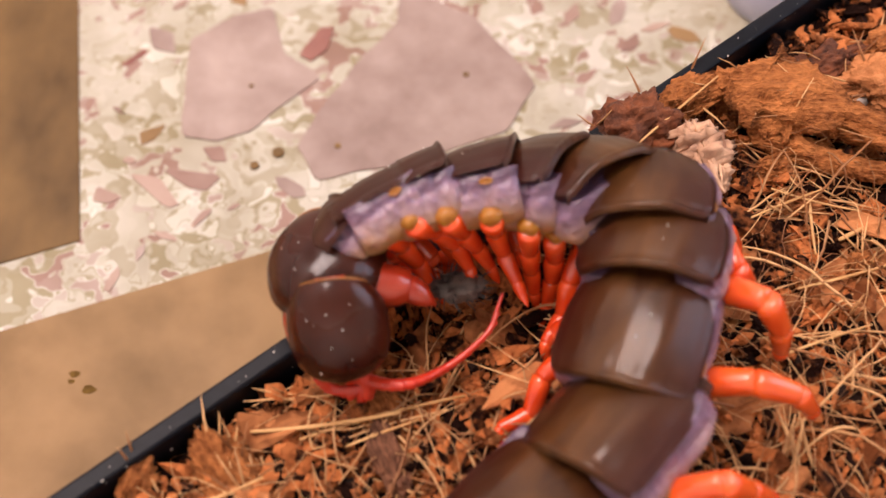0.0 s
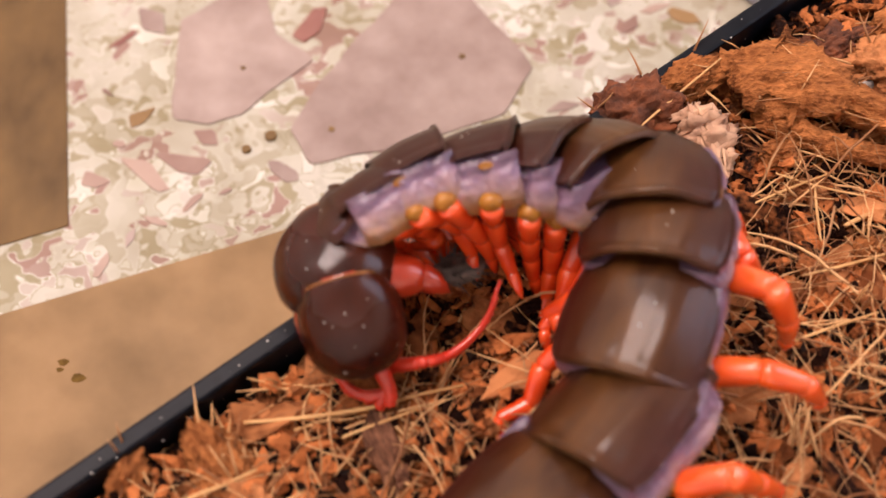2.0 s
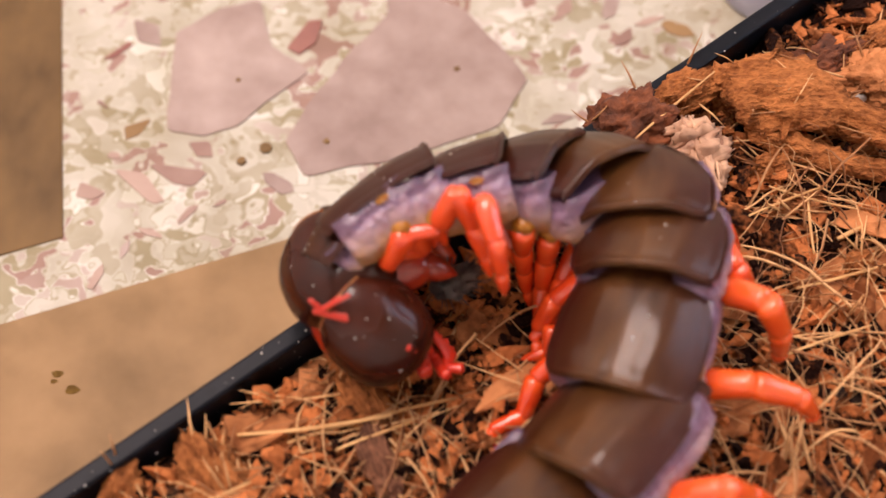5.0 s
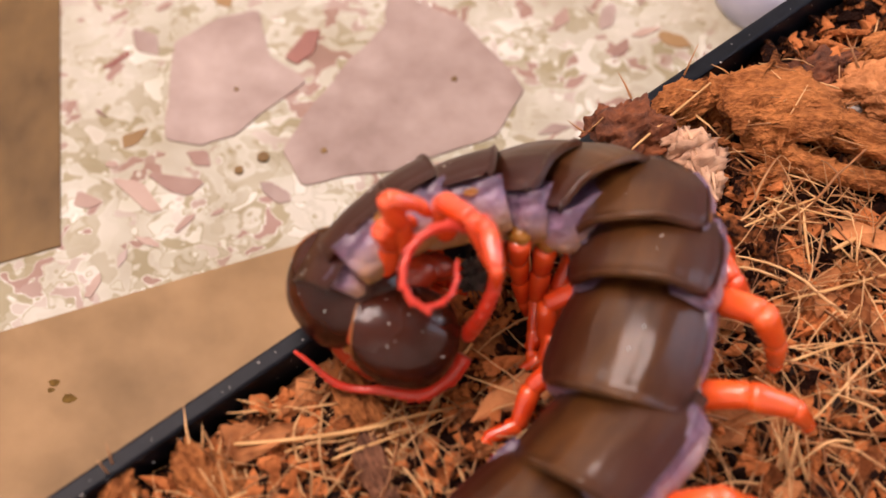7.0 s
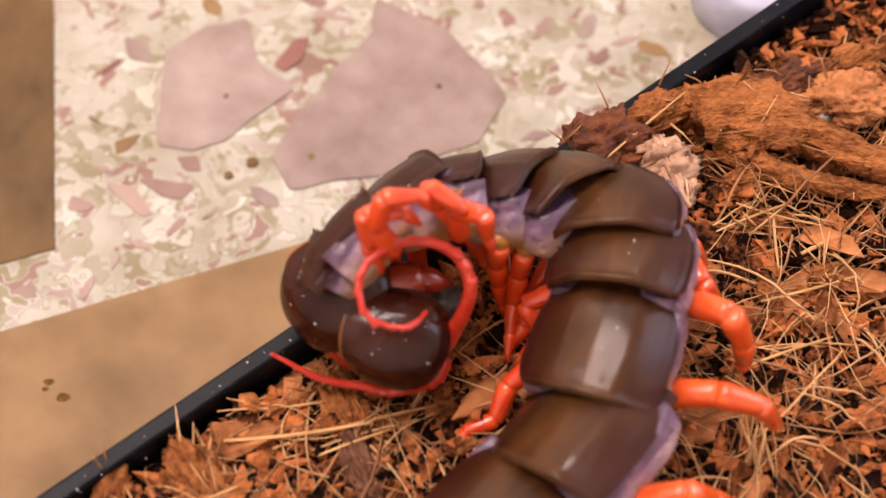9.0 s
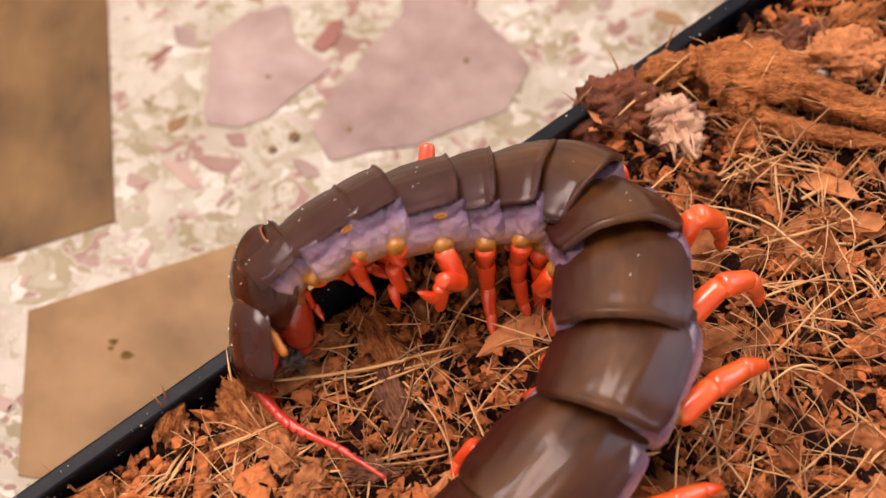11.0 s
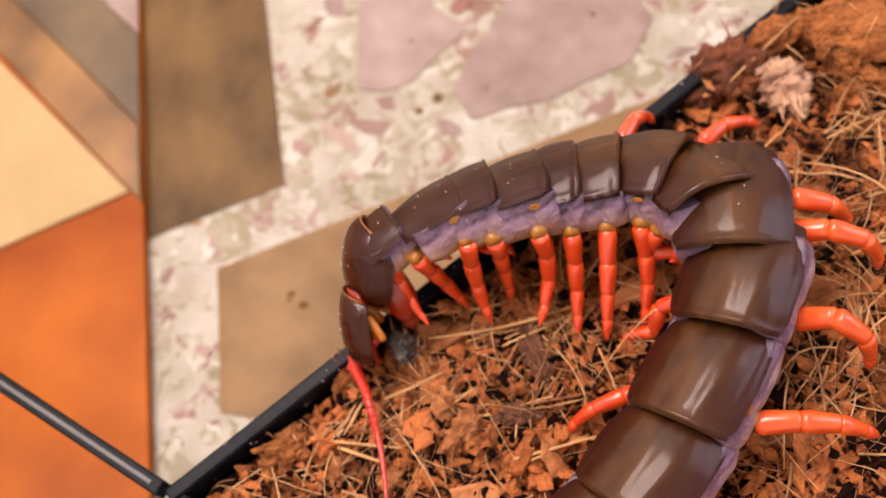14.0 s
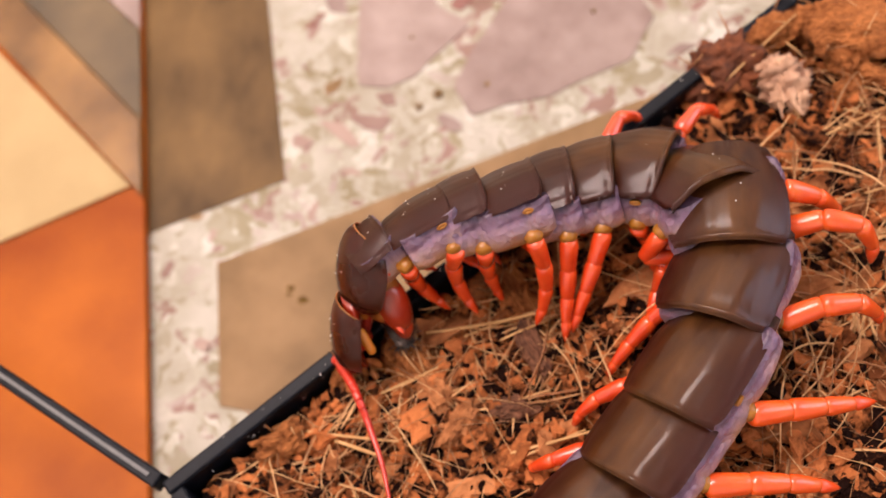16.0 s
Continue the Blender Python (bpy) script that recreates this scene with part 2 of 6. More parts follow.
M_BLUE = material("pale_blue_plastic", (0.55, 0.56, 0.72), (0.65, 0.66, 0.8), 0.3)
M_WALL = material("wall_paint", (0.72, 0.69, 0.66), (0.8, 0.78, 0.75), 0.8, grain=20, patch=2, bump=0.1)
M_GRAIN = material("sand", (0.7, 0.66, 0.6), (0.8, 0.77, 0.7), 0.4, bump=0.0)
M_PREY = material("prey_fuzz", (0.02, 0.017, 0.015), (0.16, 0.13, 0.11), 0.6, grain=600, patch=300, bump=0.5)
M_BUG = material("resin_stain", (0.05, 0.026, 0.002), (0.19, 0.105, 0.02), 0.6, grain=1100, patch=500, spec=0.1)


# ---- building ----
def mesh_of(name, bm, mat, smooth=True):
    bm.normal_update()
    me = bpy.data.meshes.new(name)
    bm.to_mesh(me)
    bm.free()
    me.materials.append(mat)
    if smooth:
        me.polygons.foreach_set("use_smooth", [True] * len(me.polygons))
    return me


def part(name, bm, mat, parent, label="", smooth=True):
    """One mesh object under a thing or under a part."""
    ob = new(name, mesh_of(name, bm, mat, smooth) if isinstance(bm, bmesh.types.BMesh) else bm)
    ob.parent = parent
    return tagged(ob, label)


def thing(name, label, category, group="", kind="", at=None):
    ob = new(name)
    ob.empty_display_size = 0.005
    if at is not None:
        ob.location = at
    return tagged(ob, label, category, group, kind)


def slab(outline, low, high, bevel=0.0):
    """A flat piece with the plan outline (metres), from low to high."""
    bm = bmesh.new()
    f = bm.faces.new([bm.verts.new((x, y, low)) for x, y in outline])
    top = bmesh.ops.extrude_face_region(bm, geom=[f])
    bmesh.ops.translate(bm, vec=(0, 0, high - low), verts=[v for v in top["geom"] if isinstance(v, bmesh.types.BMVert)])
    bmesh.ops.recalc_face_normals(bm, faces=bm.faces)
    if bevel:
        bmesh.ops.bevel(bm, geom=bm.edges[:], offset=bevel, segments=2, affect="EDGES", profile=0.5)
    return bm


def lathe(rings, sides=10, bend=0.0):
    """A rounded limb along +y: rings of (y, radius x, radius z)."""
    bm = bmesh.new()
    loops = []
    for y, rx, rz in rings:
        loops.append([bm.verts.new((rx * math.cos(a), y, rz * math.sin(a) + bend * y * y)) for a in (2 * math.pi * k / sides for k in range(sides))])
    for a, b in zip(loops, loops[1:]):
        for k in range(sides):
            bm.faces.new((a[k], b[k], b[(k + 1) % sides], a[(k + 1) % sides]))
    bm.faces.new(loops[0])
    bm.faces.new(loops[-1][::-1])
    bmesh.ops.recalc_face_normals(bm, faces=bm.faces)
    return bm


def aim(a, b, up):
    y = (b - a).normalized()
    x = y.cross(up)
    x = x.normalized() if x.length > 1e-4 else y.orthogonal().normalized()
    return Matrix.Translation(a) @ Matrix((x, y, x.cross(y))).transposed().to_4x4()


# ---- room and floor ----
def room():
    w, h = 1.6, 2.6
    ceiling = tagged(new("ceiling", mesh_of("ceiling", slab([(-w, -w), (w, -w), (w, w), (-w, w)], FLOOR + h, FLOOR + h + 0.1), M_WALL, False)),
                     "plain off-white painted ceiling", "ceiling", kind="structure")
    for name, o in (("wall_north", [(-w, w), (w, w), (w, w + 0.1), (-w, w + 0.1)]), ("wall_south", [(-w, -w - 0.1), (w, -w - 0.1), (w, -w), (-w, -w)]),
                    # the east wall is split to leave an opening at the added cool lamp
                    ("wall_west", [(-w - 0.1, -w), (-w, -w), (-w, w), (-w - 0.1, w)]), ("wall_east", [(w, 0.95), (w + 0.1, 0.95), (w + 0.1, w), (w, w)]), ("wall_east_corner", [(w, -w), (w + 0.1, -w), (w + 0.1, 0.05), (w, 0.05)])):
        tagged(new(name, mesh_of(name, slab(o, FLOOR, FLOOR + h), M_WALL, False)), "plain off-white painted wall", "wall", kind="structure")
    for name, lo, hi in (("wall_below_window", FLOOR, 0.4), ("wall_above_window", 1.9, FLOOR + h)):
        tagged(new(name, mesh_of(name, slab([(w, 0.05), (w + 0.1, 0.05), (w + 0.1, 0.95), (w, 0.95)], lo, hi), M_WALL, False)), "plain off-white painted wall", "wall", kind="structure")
    floor = tagged(new("floor", mesh_of("floor", slab([(-w, -w), (w, -w), (w, w), (-w, w)], FLOOR - 0.05, FLOOR), M_TERRAZZO, False)),
                   "cream terrazzo floor with rose and brown stone inlays", "floor", kind="structure")
    return floor


floor = room()


def worn(pts, seed, rounds):
    """An outline with its corners worn round and its sides slightly uneven."""
    rng = random.Random(seed)
    for cut in rounds:
        out = []
        for (ax, ay), (bx, by) in zip(pts, pts[1:] + pts[:1]):
            j = 0.03 * math.hypot(bx - ax, by - ay)
            out += [(ax + (bx - ax) * f + rng.uniform(-j, j), ay + (by - ay) * f + rng.uniform(-j, j)) for f in cut]
        pts = out
    return pts


def inlay(name, pts, mat, label="", lift=0.25):
    if name in ("rose_stone", "red_stone", "stone_crumb"):
        pts = worn(list(pts), len(pts) + int(pts[0][0]), ((0.06, 0.5, 0.94), (0.25, 0.75)) if name != "stone_crumb" else ((0.12, 0.88),))
    return part(name, slab([(x * MM, y * MM) for x, y in pts], FLOOR - 1 * MM, FLOOR + lift * MM, 0.1 * MM), mat, floor, label, False)


# two long brown stones, their ends cut on the slant
inlay("brown_stone", [(-49.2, 16), (-56.0, 60), (-62, 100), (-87, 100), (-79, 55), (-72.8, 7.6)], M_BROWN, "dark brown veined stone inlay")
inlay("tan_stone", [(-59.8, 1.5), (12.4, 27.0), (80, 51), (90, 20), (-10, -32), (-57.2, -23)], M_TAN, "light tan stone inlay")
inlay("rose_stone", [(-38.2, 50.8), (-32.1, 55.2), (-26.0, 57.3), (-23.7, 48.4), (-17.9, 43.9), (-24.4, 37.5), (-27.8, 33.9), (-32.0, 32.4), (-37.4, 33.3)], M_ROSE, "dusty rose stone inlay")
inlay("rose_stone", [(-6.3, 62), (3.9, 56), (13.9, 42.6), (9.4, 34.5), (-3, 29), (-17.7, 25.8), (-20.8, 31.5), (-18.0, 37.8), (-14, 44.2), (-7.3, 54)], M_ROSE, "large dusty rose stone inlay")
inlay("red_stone", [(-21.4, 48.0), (-18.5, 53.2), (-16.4, 53.5), (-17.2, 49), (-19.5, 46.8)], M_RED_STONE, "small dark red stone inlay")

for k, (x, y, r) in enumerate(((-46.9, -3.8, 0.75), (-47.2, -4.8, 0.5), (-44.8, -5.9, 0.95))):
    inlay("resin_stain", [(x + r * (1 + 0.25 * math.sin(3 * a + k)) * math.cos(a), y + r * 0.7 * math.sin(a)) for a in (0.7 * j for j in range(9))], M_BUG, "small olive brown resin stain", 0.3)
for x, y, r in ((3.4, 44.2, 0.5), (-23.3, 30.4, 0.9), (-26.5, 28.2, 0.7), (-14.9, 31.5, 0.5), (-28.0, 42.1, 0.4)):
    inlay("dark_speck", [(x + r * math.cos(a), y + r * math.sin(a)) for a in (0.9 * j for j in range(7))], M_BROWN, "", 0.4)

for mat, pts in ((M_SLIVER, [(-44.1, 26.8), (-40.0, 26.5), (-36.2, 21.8), (-37.9, 21.1)]), (M_SLIVER, [(-39.6, 27.8), (-30.8, 26.4), (-32.9, 23.9), (-35.7, 24.6)]),
                 (M_SLIVER, [(-48.2, 24.9), (-44.3, 23.1), (-46.4, 21.9), (-48.5, 22.4)]), (M_RED_STONE, [(-48.0, 45.9), (-44.6, 49.5), (-43.8, 48.5), (-46.5, 46.1)]),
                 (M_TAN, [(-43.4, 34.0), (-39.6, 35.5), (-41.1, 32.5), (-42.8, 31.7)]), (M_SLIVER, [(-34.2, 31.4), (-31.1, 31.6), (-30.4, 28.9), (-32.5, 28.9)]),
                 (M_ROSE, [(-44.5, 53.4), (-40.8, 52.6), (-39.6, 48.3), (-43.2, 49.1)])):
    inlay("stone_crumb", pts, mat, lift=0.15)


def crumbs():
    rng = random.Random(4)
    taken = [(-29, 44, 14), (-3, 42, 19), (-66, 45, 20), (-19, 50, 5), (-40, 24.5, 6), (-35, 26, 6), (-46, 23.5, 4), (-46, 47.5, 4), (-41.5, 33.5, 4), (-32, 30, 4), (-42, 51, 5)]
    made = 0
    while made < 90:
        x, y = rng.uniform(-70, 75), rng.uniform(-30, 95)
        if y < 0.36 * x + 25 and x > -58 or any((x - a) ** 2 + (y - b) ** 2 < r * r for a, b, r in taken) or (x < -48 and y > 12):
            continue
        size = rng.uniform(0.9, 3.2) if x > -45 else rng.uniform(0.8, 2.0)
        taken.append((x, y, size * 1.3))
        turn, squash, k = rng.uniform(0, 3.14), rng.uniform(0.25, 0.6), rng.choice((4, 5, 6))
        pts = []
        for j in range(k):
            a, r = 2 * math.pi * (j + rng.uniform(-0.2, 0.2)) / k, size * rng.uniform(0.8, 1.2)
            u, v = r * math.cos(a), r * squash * math.sin(a)
            pts.append((x + u * math.cos(turn) - v * math.sin(turn), y + u * math.sin(turn) + v * math.cos(turn)))
        inlay("stone_crumb", pts, rng.choice((M_SLIVER, M_SLIVER, M_SLIVER, M_ROSE, M_TAN)), lift=0.15)
        made += 1


crumbs()

# ---- a varnished board beside the tray, with flat coloured pieces for its reflections ----
EDGE_A, EDGE_B = (-78.9, 58.4), (-67.0, -33.0)


def board():
    d = (EDGE_B[0] - EDGE_A[0], EDGE_B[1] - EDGE_A[1])
    far, near = (EDGE_A[0] - d[0], EDGE_A[1] - d[1]), (EDGE_B[0] + d[0], EDGE_B[1] + d[1])
    mm = lambda pts: [(x * MM, y * MM) for x, y in pts]
    base = thing("wooden_board", "glossy orange varnished wooden board lying on the terrazzo floor", "board", at=(-0.11, 0.0, FLOOR))
    put = lambda name, pts, lo, hi, mat, label="": part(name, slab([(x + 0.11, y) for x, y in mm(pts)], lo * MM, hi * MM, 0.3 * MM), mat, base, label, False)
    put("panel", [far, near, (-260, near[1]), (-260, far[1])], 0.2, 2.2, M_VARNISH)
    # a flat cream piece in place of a bright thing mirrored in the gloss
    card = thing("card", "flat cream piece on the varnished board, standing in for a bright reflection", "card", at=(-0.11, 0.0, FLOOR + 2.2 * MM))
    part("sheet", slab([(x + 0.11, y) for x, y in mm([(-75.6, 15.6), (-100.2, 5.6), (-150, -12), (-150, 88), (-107.5, 47.8)])], 0, 0.6 * MM, 0.15 * MM), M_CREAM, card, "", False)
    slope = d[0] / d[1]
    nx, ny, tx, ty = 0.724, 0.69, -0.69, 0.724
    # strips coloured like the floor and its brown stone mirrored in the gloss
    for name, label, mat, shift, wide, h in (("golden_reflection", "golden brown glossy strip on the varnished board, standing in for a reflection", M_GOLD, 0.2, 8.7, 1.2),
                                            ("olive_reflection", "dark olive strip on the varnished board, standing in for a reflection", M_OLIVE, 9.0, 11.2, 0.8),
                                            ("rose_reflection", "dusty rose strip on the varnished board, standing in for the mirrored floor", M_ROSE, 20.3, 40, 0.6)):
        ob = thing(name, label, "strip", at=(-0.11, 0.0, FLOOR + 2.2 * MM))
        q = []
        for w in (shift, shift + wide):
            px, py = -75.6 + nx * w, 15.6 + ny * w
            # where this side of the strip meets the board's edge
            k = (EDGE_A[0] + (py - EDGE_A[1]) * slope - 0.1 - px) / (tx - ty * slope)
            q += [(px + tx * k, py + ty * k), (px + tx * 90, py + ty * 90)]
        q = [q[0], q[1], q[3], q[2]]
        part("body", slab([(x + 0.11, y) for x, y in mm(q)], 0, h * MM, 0.25 * MM), mat, ob, "", False)


board()

# ---- the tray ----
CORNER = Vector((-53.2, -41.7, 0)) * MM
ALONG = Vector((math.cos(radians(38.2)), math.sin(radians(38.2)), 0))
INTO = Vector((math.sin(radians(38.2)), -math.cos(radians(38.2)), 0))
LENGTH, WIDTH, RIM = 190 * MM, 125 * MM, 4 * MM


def spot(s, d, z=0.0):
    """A place in the tray: s along its back wall, d in from it."""
    return CORNER + ALONG * s + INTO * d + Vector((0, 0, z))


def tray():
    ob = thing("plastic_tray", "black plastic tray filled with shredded coconut husk", "tray", at=(*CORNER.xy, FLOOR))
    ob.rotation_euler = (0, 0, radians(38.2))
    t, h = 2.1 * MM, RIM - FLOOR
    walls = (("back_wall", [(0, -t), (LENGTH, -t), (LENGTH, 0), (0, 0)]), ("front_wall", [(0, -WIDTH), (LENGTH, -WIDTH), (LENGTH, t - WIDTH), (0, t - WIDTH)]),
             ("end_wall", [(0, t - WIDTH), (t, t - WIDTH), (t, -t), (0, -t)]), ("end_wall", [(LENGTH - t, t - WIDTH), (LENGTH, t - WIDTH), (LENGTH, -t), (LENGTH - t, -t)]))
    for name, pts in walls:
        part(name, slab(pts, 0.0008, h, 0.35 * MM), M_BLACK, ob, "", False)
    part("bottom", slab([(t, t - WIDTH), (LENGTH - t, t - WIDTH), (LENGTH - t, -t), (t, -t)], 0.001, 0.003), M_BLACK, ob)
    bar = part("edge_bar", slab([(0.5 * MM, -1.1 * MM), (70 * MM, -1.1 * MM), (70 * MM, 1.1 * MM), (0.5 * MM, 1.1 * MM)], h - 3.0 * MM, h, 0.3 * MM), M_BLACK, ob, "narrow black edge bar with a grey seal", False)
    bar.rotation_euler = (0, 0, radians(148 - 38.2))
    part("seal", slab([(2 * MM, -0.25 * MM), (70 * MM, -0.25 * MM), (70 * MM, 0.25 * MM), (2 * MM, 0.25 * MM)], h, h + 0.25 * MM), M_GREY, bar, "", False)

    rng = random.Random(52)
    speck = mesh_of("dust_speck", lathe([(-0.07 * MM, 0.05 * MM, 0.05 * MM), (0, 0.09 * MM, 0.08 * MM), (0.07 * MM, 0.05 * MM, 0.04 * MM)], 6), M_GRAIN)
    for k in range(90):
        x = rng.uniform(4, 140) * MM
        at = Vector((x, -t - 0.02 * MM, h - rng.uniform(0.4, 3.5) * MM)) if rng.random() < 0.5 else Vector((x, -rng.uniform(0.4, 2.2) * MM, h + 0.02 * MM))
        part("dust_speck", speck, None, ob).matrix_basis = Matrix.Translation(at) @ Matrix.Scale(rng.choice((0.4, 0.6, 0.8, 1.3)), 4)


tray()
cap = thing("plastic_tub", "pale blue translucent plastic cap on the floor", "cap", at=(0.0525, 0.0615, FLOOR))
part("body", lathe([(0, 9 * MM, 9 * MM), (0.5 * MM, 9.6 * MM, 9.6 * MM), (7 * MM, 9 * MM, 9 * MM), (8 * MM, 8 * MM, 8 * MM)], 28), M_BLUE, cap).rotation_euler = (radians(90), 0, 0)


# ---- shredded husk ----
def relief(x, y):
    return 1.6 * MM * noise.noise((x * 55, y * 55, 3.1)) + 0.9 * MM * noise.noise((x * 190, y * 190, 7.7)) - 0.6 * MM


def bed():
    n, m = 130, 90
    bm = bmesh.new()
    grid = []
    for i in range(n + 1):
        row = []
        for j in range(m + 1):
            p = spot(2.6 * MM + (LENGTH - 5.2 * MM) * i / n, 2.6 * MM + (WIDTH - 5.2 * MM) * j / m)
            row.append(bm.verts.new((p.x, p.y, relief(p.x, p.y))))
        grid.append(row)
    for i in range(n):
        for j in range(m):
            bm.faces.new((grid[i][j], grid[i][j + 1], grid[i + 1][j + 1], grid[i + 1][j]))
    bmesh.ops.recalc_face_normals(bm, faces=bm.faces)
    if bm.faces[0].normal.z < 0:
        bmesh.ops.reverse_faces(bm, faces=bm.faces)
    ring = bmesh.ops.extrude_edge_only(bm, edges=[e for e in bm.edges if e.is_boundary])
    for v in ring["geom"]:
        if isinstance(v, bmesh.types.BMVert):
            v.co.z = FLOOR + 3 * MM
    return tagged(new("substrate", mesh_of("substrate", bm, M_SOIL)), "dark loose coconut husk substrate in the tray", "substrate", kind="structure")


substrate = bed()


def lump_shape(detail):
    bm = bmesh.new()
    bmesh.ops.create_icosphere(bm, subdivisions=detail, radius=1)
    pts, fs = [v.co.copy() for v in bm.verts], [tuple(v.index for v in f.verts) for f in bm.faces]
    bm.free()
    return pts, fs


FINE, COARSE = lump_shape(2), lump_shape(1)


def chip_points(rng, size, flat, long, shape):
    """Corners of a torn, crumbly flake."""
    o = Vector((rng.uniform(0, 90), rng.uniform(0, 90), rng.uniform(0, 90)))
    out = []
    for c in shape[0]:
        k = 1 + 0.8 * noise.noise(c * 1.3 + o) + 0.75 * noise.noise(c * 3.1 + o) + (0.5 * noise.noise(c * 6.3 + o) if len(shape[0]) > 50 else 0)
        out.append(Vector((c.x * long, c.y * (1 + 0.3 * c.x), c.z * flat)) * size * k)
    return out


def random_turn(rng, tilt=35):
    return Euler((radians(rng.uniform(-tilt, tilt)), radians(rng.uniform(-tilt, tilt)), rng.uniform(0, 6.28))).to_matrix()


def husk_bits():
    rng = random.Random(11)
    verts, faces = [], []
    for k in range(27000):
        s, d = rng.uniform(3.5, 150) * MM, rng.uniform(3.2, 85) * MM
        p = spot(s, d)
        size = rng.choice((0.22, 0.28, 0.35, 0.45, 0.55, 0.7, 0.85)) * rng.uniform(0.7, 1.3) * MM
        p.z = relief(p.x, p.y) + rng.uniform(-0.2, 1.0) * size + rng.random() ** 2 * 1.3 * MM
        turn, base = random_turn(rng, 50), len(verts)
        verts += [p + turn @ q for q in chip_points(rng, size, rng.uniform(0.35, 0.8), rng.choice((1.0, 1.3, 1.7, 2.4, 3.6)), COARSE)]
        faces += [tuple(base + i for i in f) for f in COARSE[1]]
    me = bpy.data.meshes.new("husk_crumbs")
    me.from_pydata(verts, [], faces)
    me.materials.append(M_CHIP)
    tagged(new("husk_crumbs", me), "loose reddish brown coconut husk crumbs", "husk", kind="stuff")
    shapes = []
    for k in range(22):
        me = bpy.data.meshes.new("husk_chip")
        me.from_pydata(chip_points(rng, MM, rng.uniform(0.3, 0.7), rng.uniform(1.0, 3.6), FINE), [], FINE[1])
        me.materials.append(M_CHIP if k < 11 else M_LUMP)
        shapes.append(me)
    for k in range(290):
        s, d = rng.uniform(5, 125) * MM, rng.uniform(4, 62) * MM
        p, size = spot(s, d), rng.choice((0.8, 1.0, 1.2, 1.4, 1.7, 2.0)) * rng.uniform(0.8, 1.1) * MM
        p.z = relief(p.x, p.y) + 0.35 * size + 0.5 * MM
        ob = part("husk_chip", rng.choice(shapes), None, substrate)
        ob.matrix_basis = Matrix.Translation(p) @ random_turn(rng).to_4x4() @ Matrix.Scale(size / MM, 4)


husk_bits()


def fibres(count, seed, s0, s1, d0, d1, lift):
    """Thin curling strands, each a three-sided tube."""
    rng = random.Random(seed)
    verts, faces = [], []
    for k in range(count):
        p = spot(rng.uniform(s0, s1) * MM, rng.uniform(d0, d1) * MM)
        a, bend = rng.uniform(0, 6.28), rng.gauss(0, 0.07)
        length, r = rng.uniform(5, 17) * MM, rng.choice((0.06, 0.08, 0.1, 0.14, 0.22)) * MM
        z0, arch, n = rng.uniform(0.6, 2.2) * MM, rng.uniform(0, lift) * MM, 9
        base = len(verts)
        for i in range(n):
            u = i / (n - 1)
            zz = relief(p.x, p.y) + z0 + arch * 4 * u * (1 - u) * rng.uniform(0.85, 1.15)
            side, rr = Vector((-math.sin(a), math.cos(a), 0)), r * (1 - 0.6 * u)
            for c in range(3):
                w = 2.094 * c
                verts.append(Vector((p.x, p.y, zz)) + side * rr * math.cos(w) + Vector((0, 0, rr * math.sin(w))))
            a += bend + rng.gauss(0, 0.08)
            p = p + Vector((math.cos(a), math.sin(a), 0)) * length / (n - 1)
            p = p + INTO * max(0.0, 3.2 * MM - (p - CORNER).dot(INTO))
        for i in range(n - 1):
            for c in range(3):
                q, e = base + 3 * i + c, base + 3 * i + (c + 1) % 3
                faces.append((q, e, e + 3, q + 3))
    me = bpy.data.meshes.new("coir_fibres")
    me.from_pydata(verts, [], faces)
    me.materials.append(M_FIBRE)
    me.polygons.foreach_set("use_smooth", [True] * len(me.polygons))
    tagged(new("coir_fibres", me), "tangle of pale golden coir fibres on the husk", "fibre", kind="stuff")


fibres(340, 5, 8, 120, 4.5, 60, 2.0)
fibres(250, 6, 66, 140, 14, 48, 4.5)
fibres(150, 7, 12, 60, 9, 18, 2.0)
fibres(260, 8, 62, 150, 16, 56, 4.0)


def bundle(at, turn, count, length, spread, seed, lift=1.2):
    """A torn bunch of coir: strands that run side by side and part at the ends."""
    rng = random.Random(seed)
    ob = thing("coir_bunch", "torn bunch of golden coir strands on the husk", "fibre", "coir bunches on the husk", at=(at[0] * MM, at[1] * MM, relief(at[0] * MM, at[1] * MM) + lift * MM))
    ob.rotation_euler = (0, radians(rng.uniform(-12, 4)), radians(turn))
    for k in range(count):
        side, high, l = rng.gauss(0, spread), rng.uniform(0, 1.0), length * rng.uniform(0.6, 1.1)
        r = rng.choice((0.08, 0.12, 0.16, 0.22))
        strand = lathe([(-l * 0.5 * MM, 0.03 * MM, 0.03 * MM), (-l * 0.2 * MM, r * MM, r * 0.7 * MM), (l * 0.2 * MM, r * MM, r * 0.7 * MM), (l * 0.5 * MM, 0.03 * MM, 0.03 * MM)], 5, bend=rng.gauss(0, 38))
        part("strand", strand, M_FIBRE, ob).matrix_basis = pose(rng.uniform(-1, 1) * MM, side * MM, high * MM, rng.uniform(0, 360), 0, -90 + rng.gauss(0, 15))


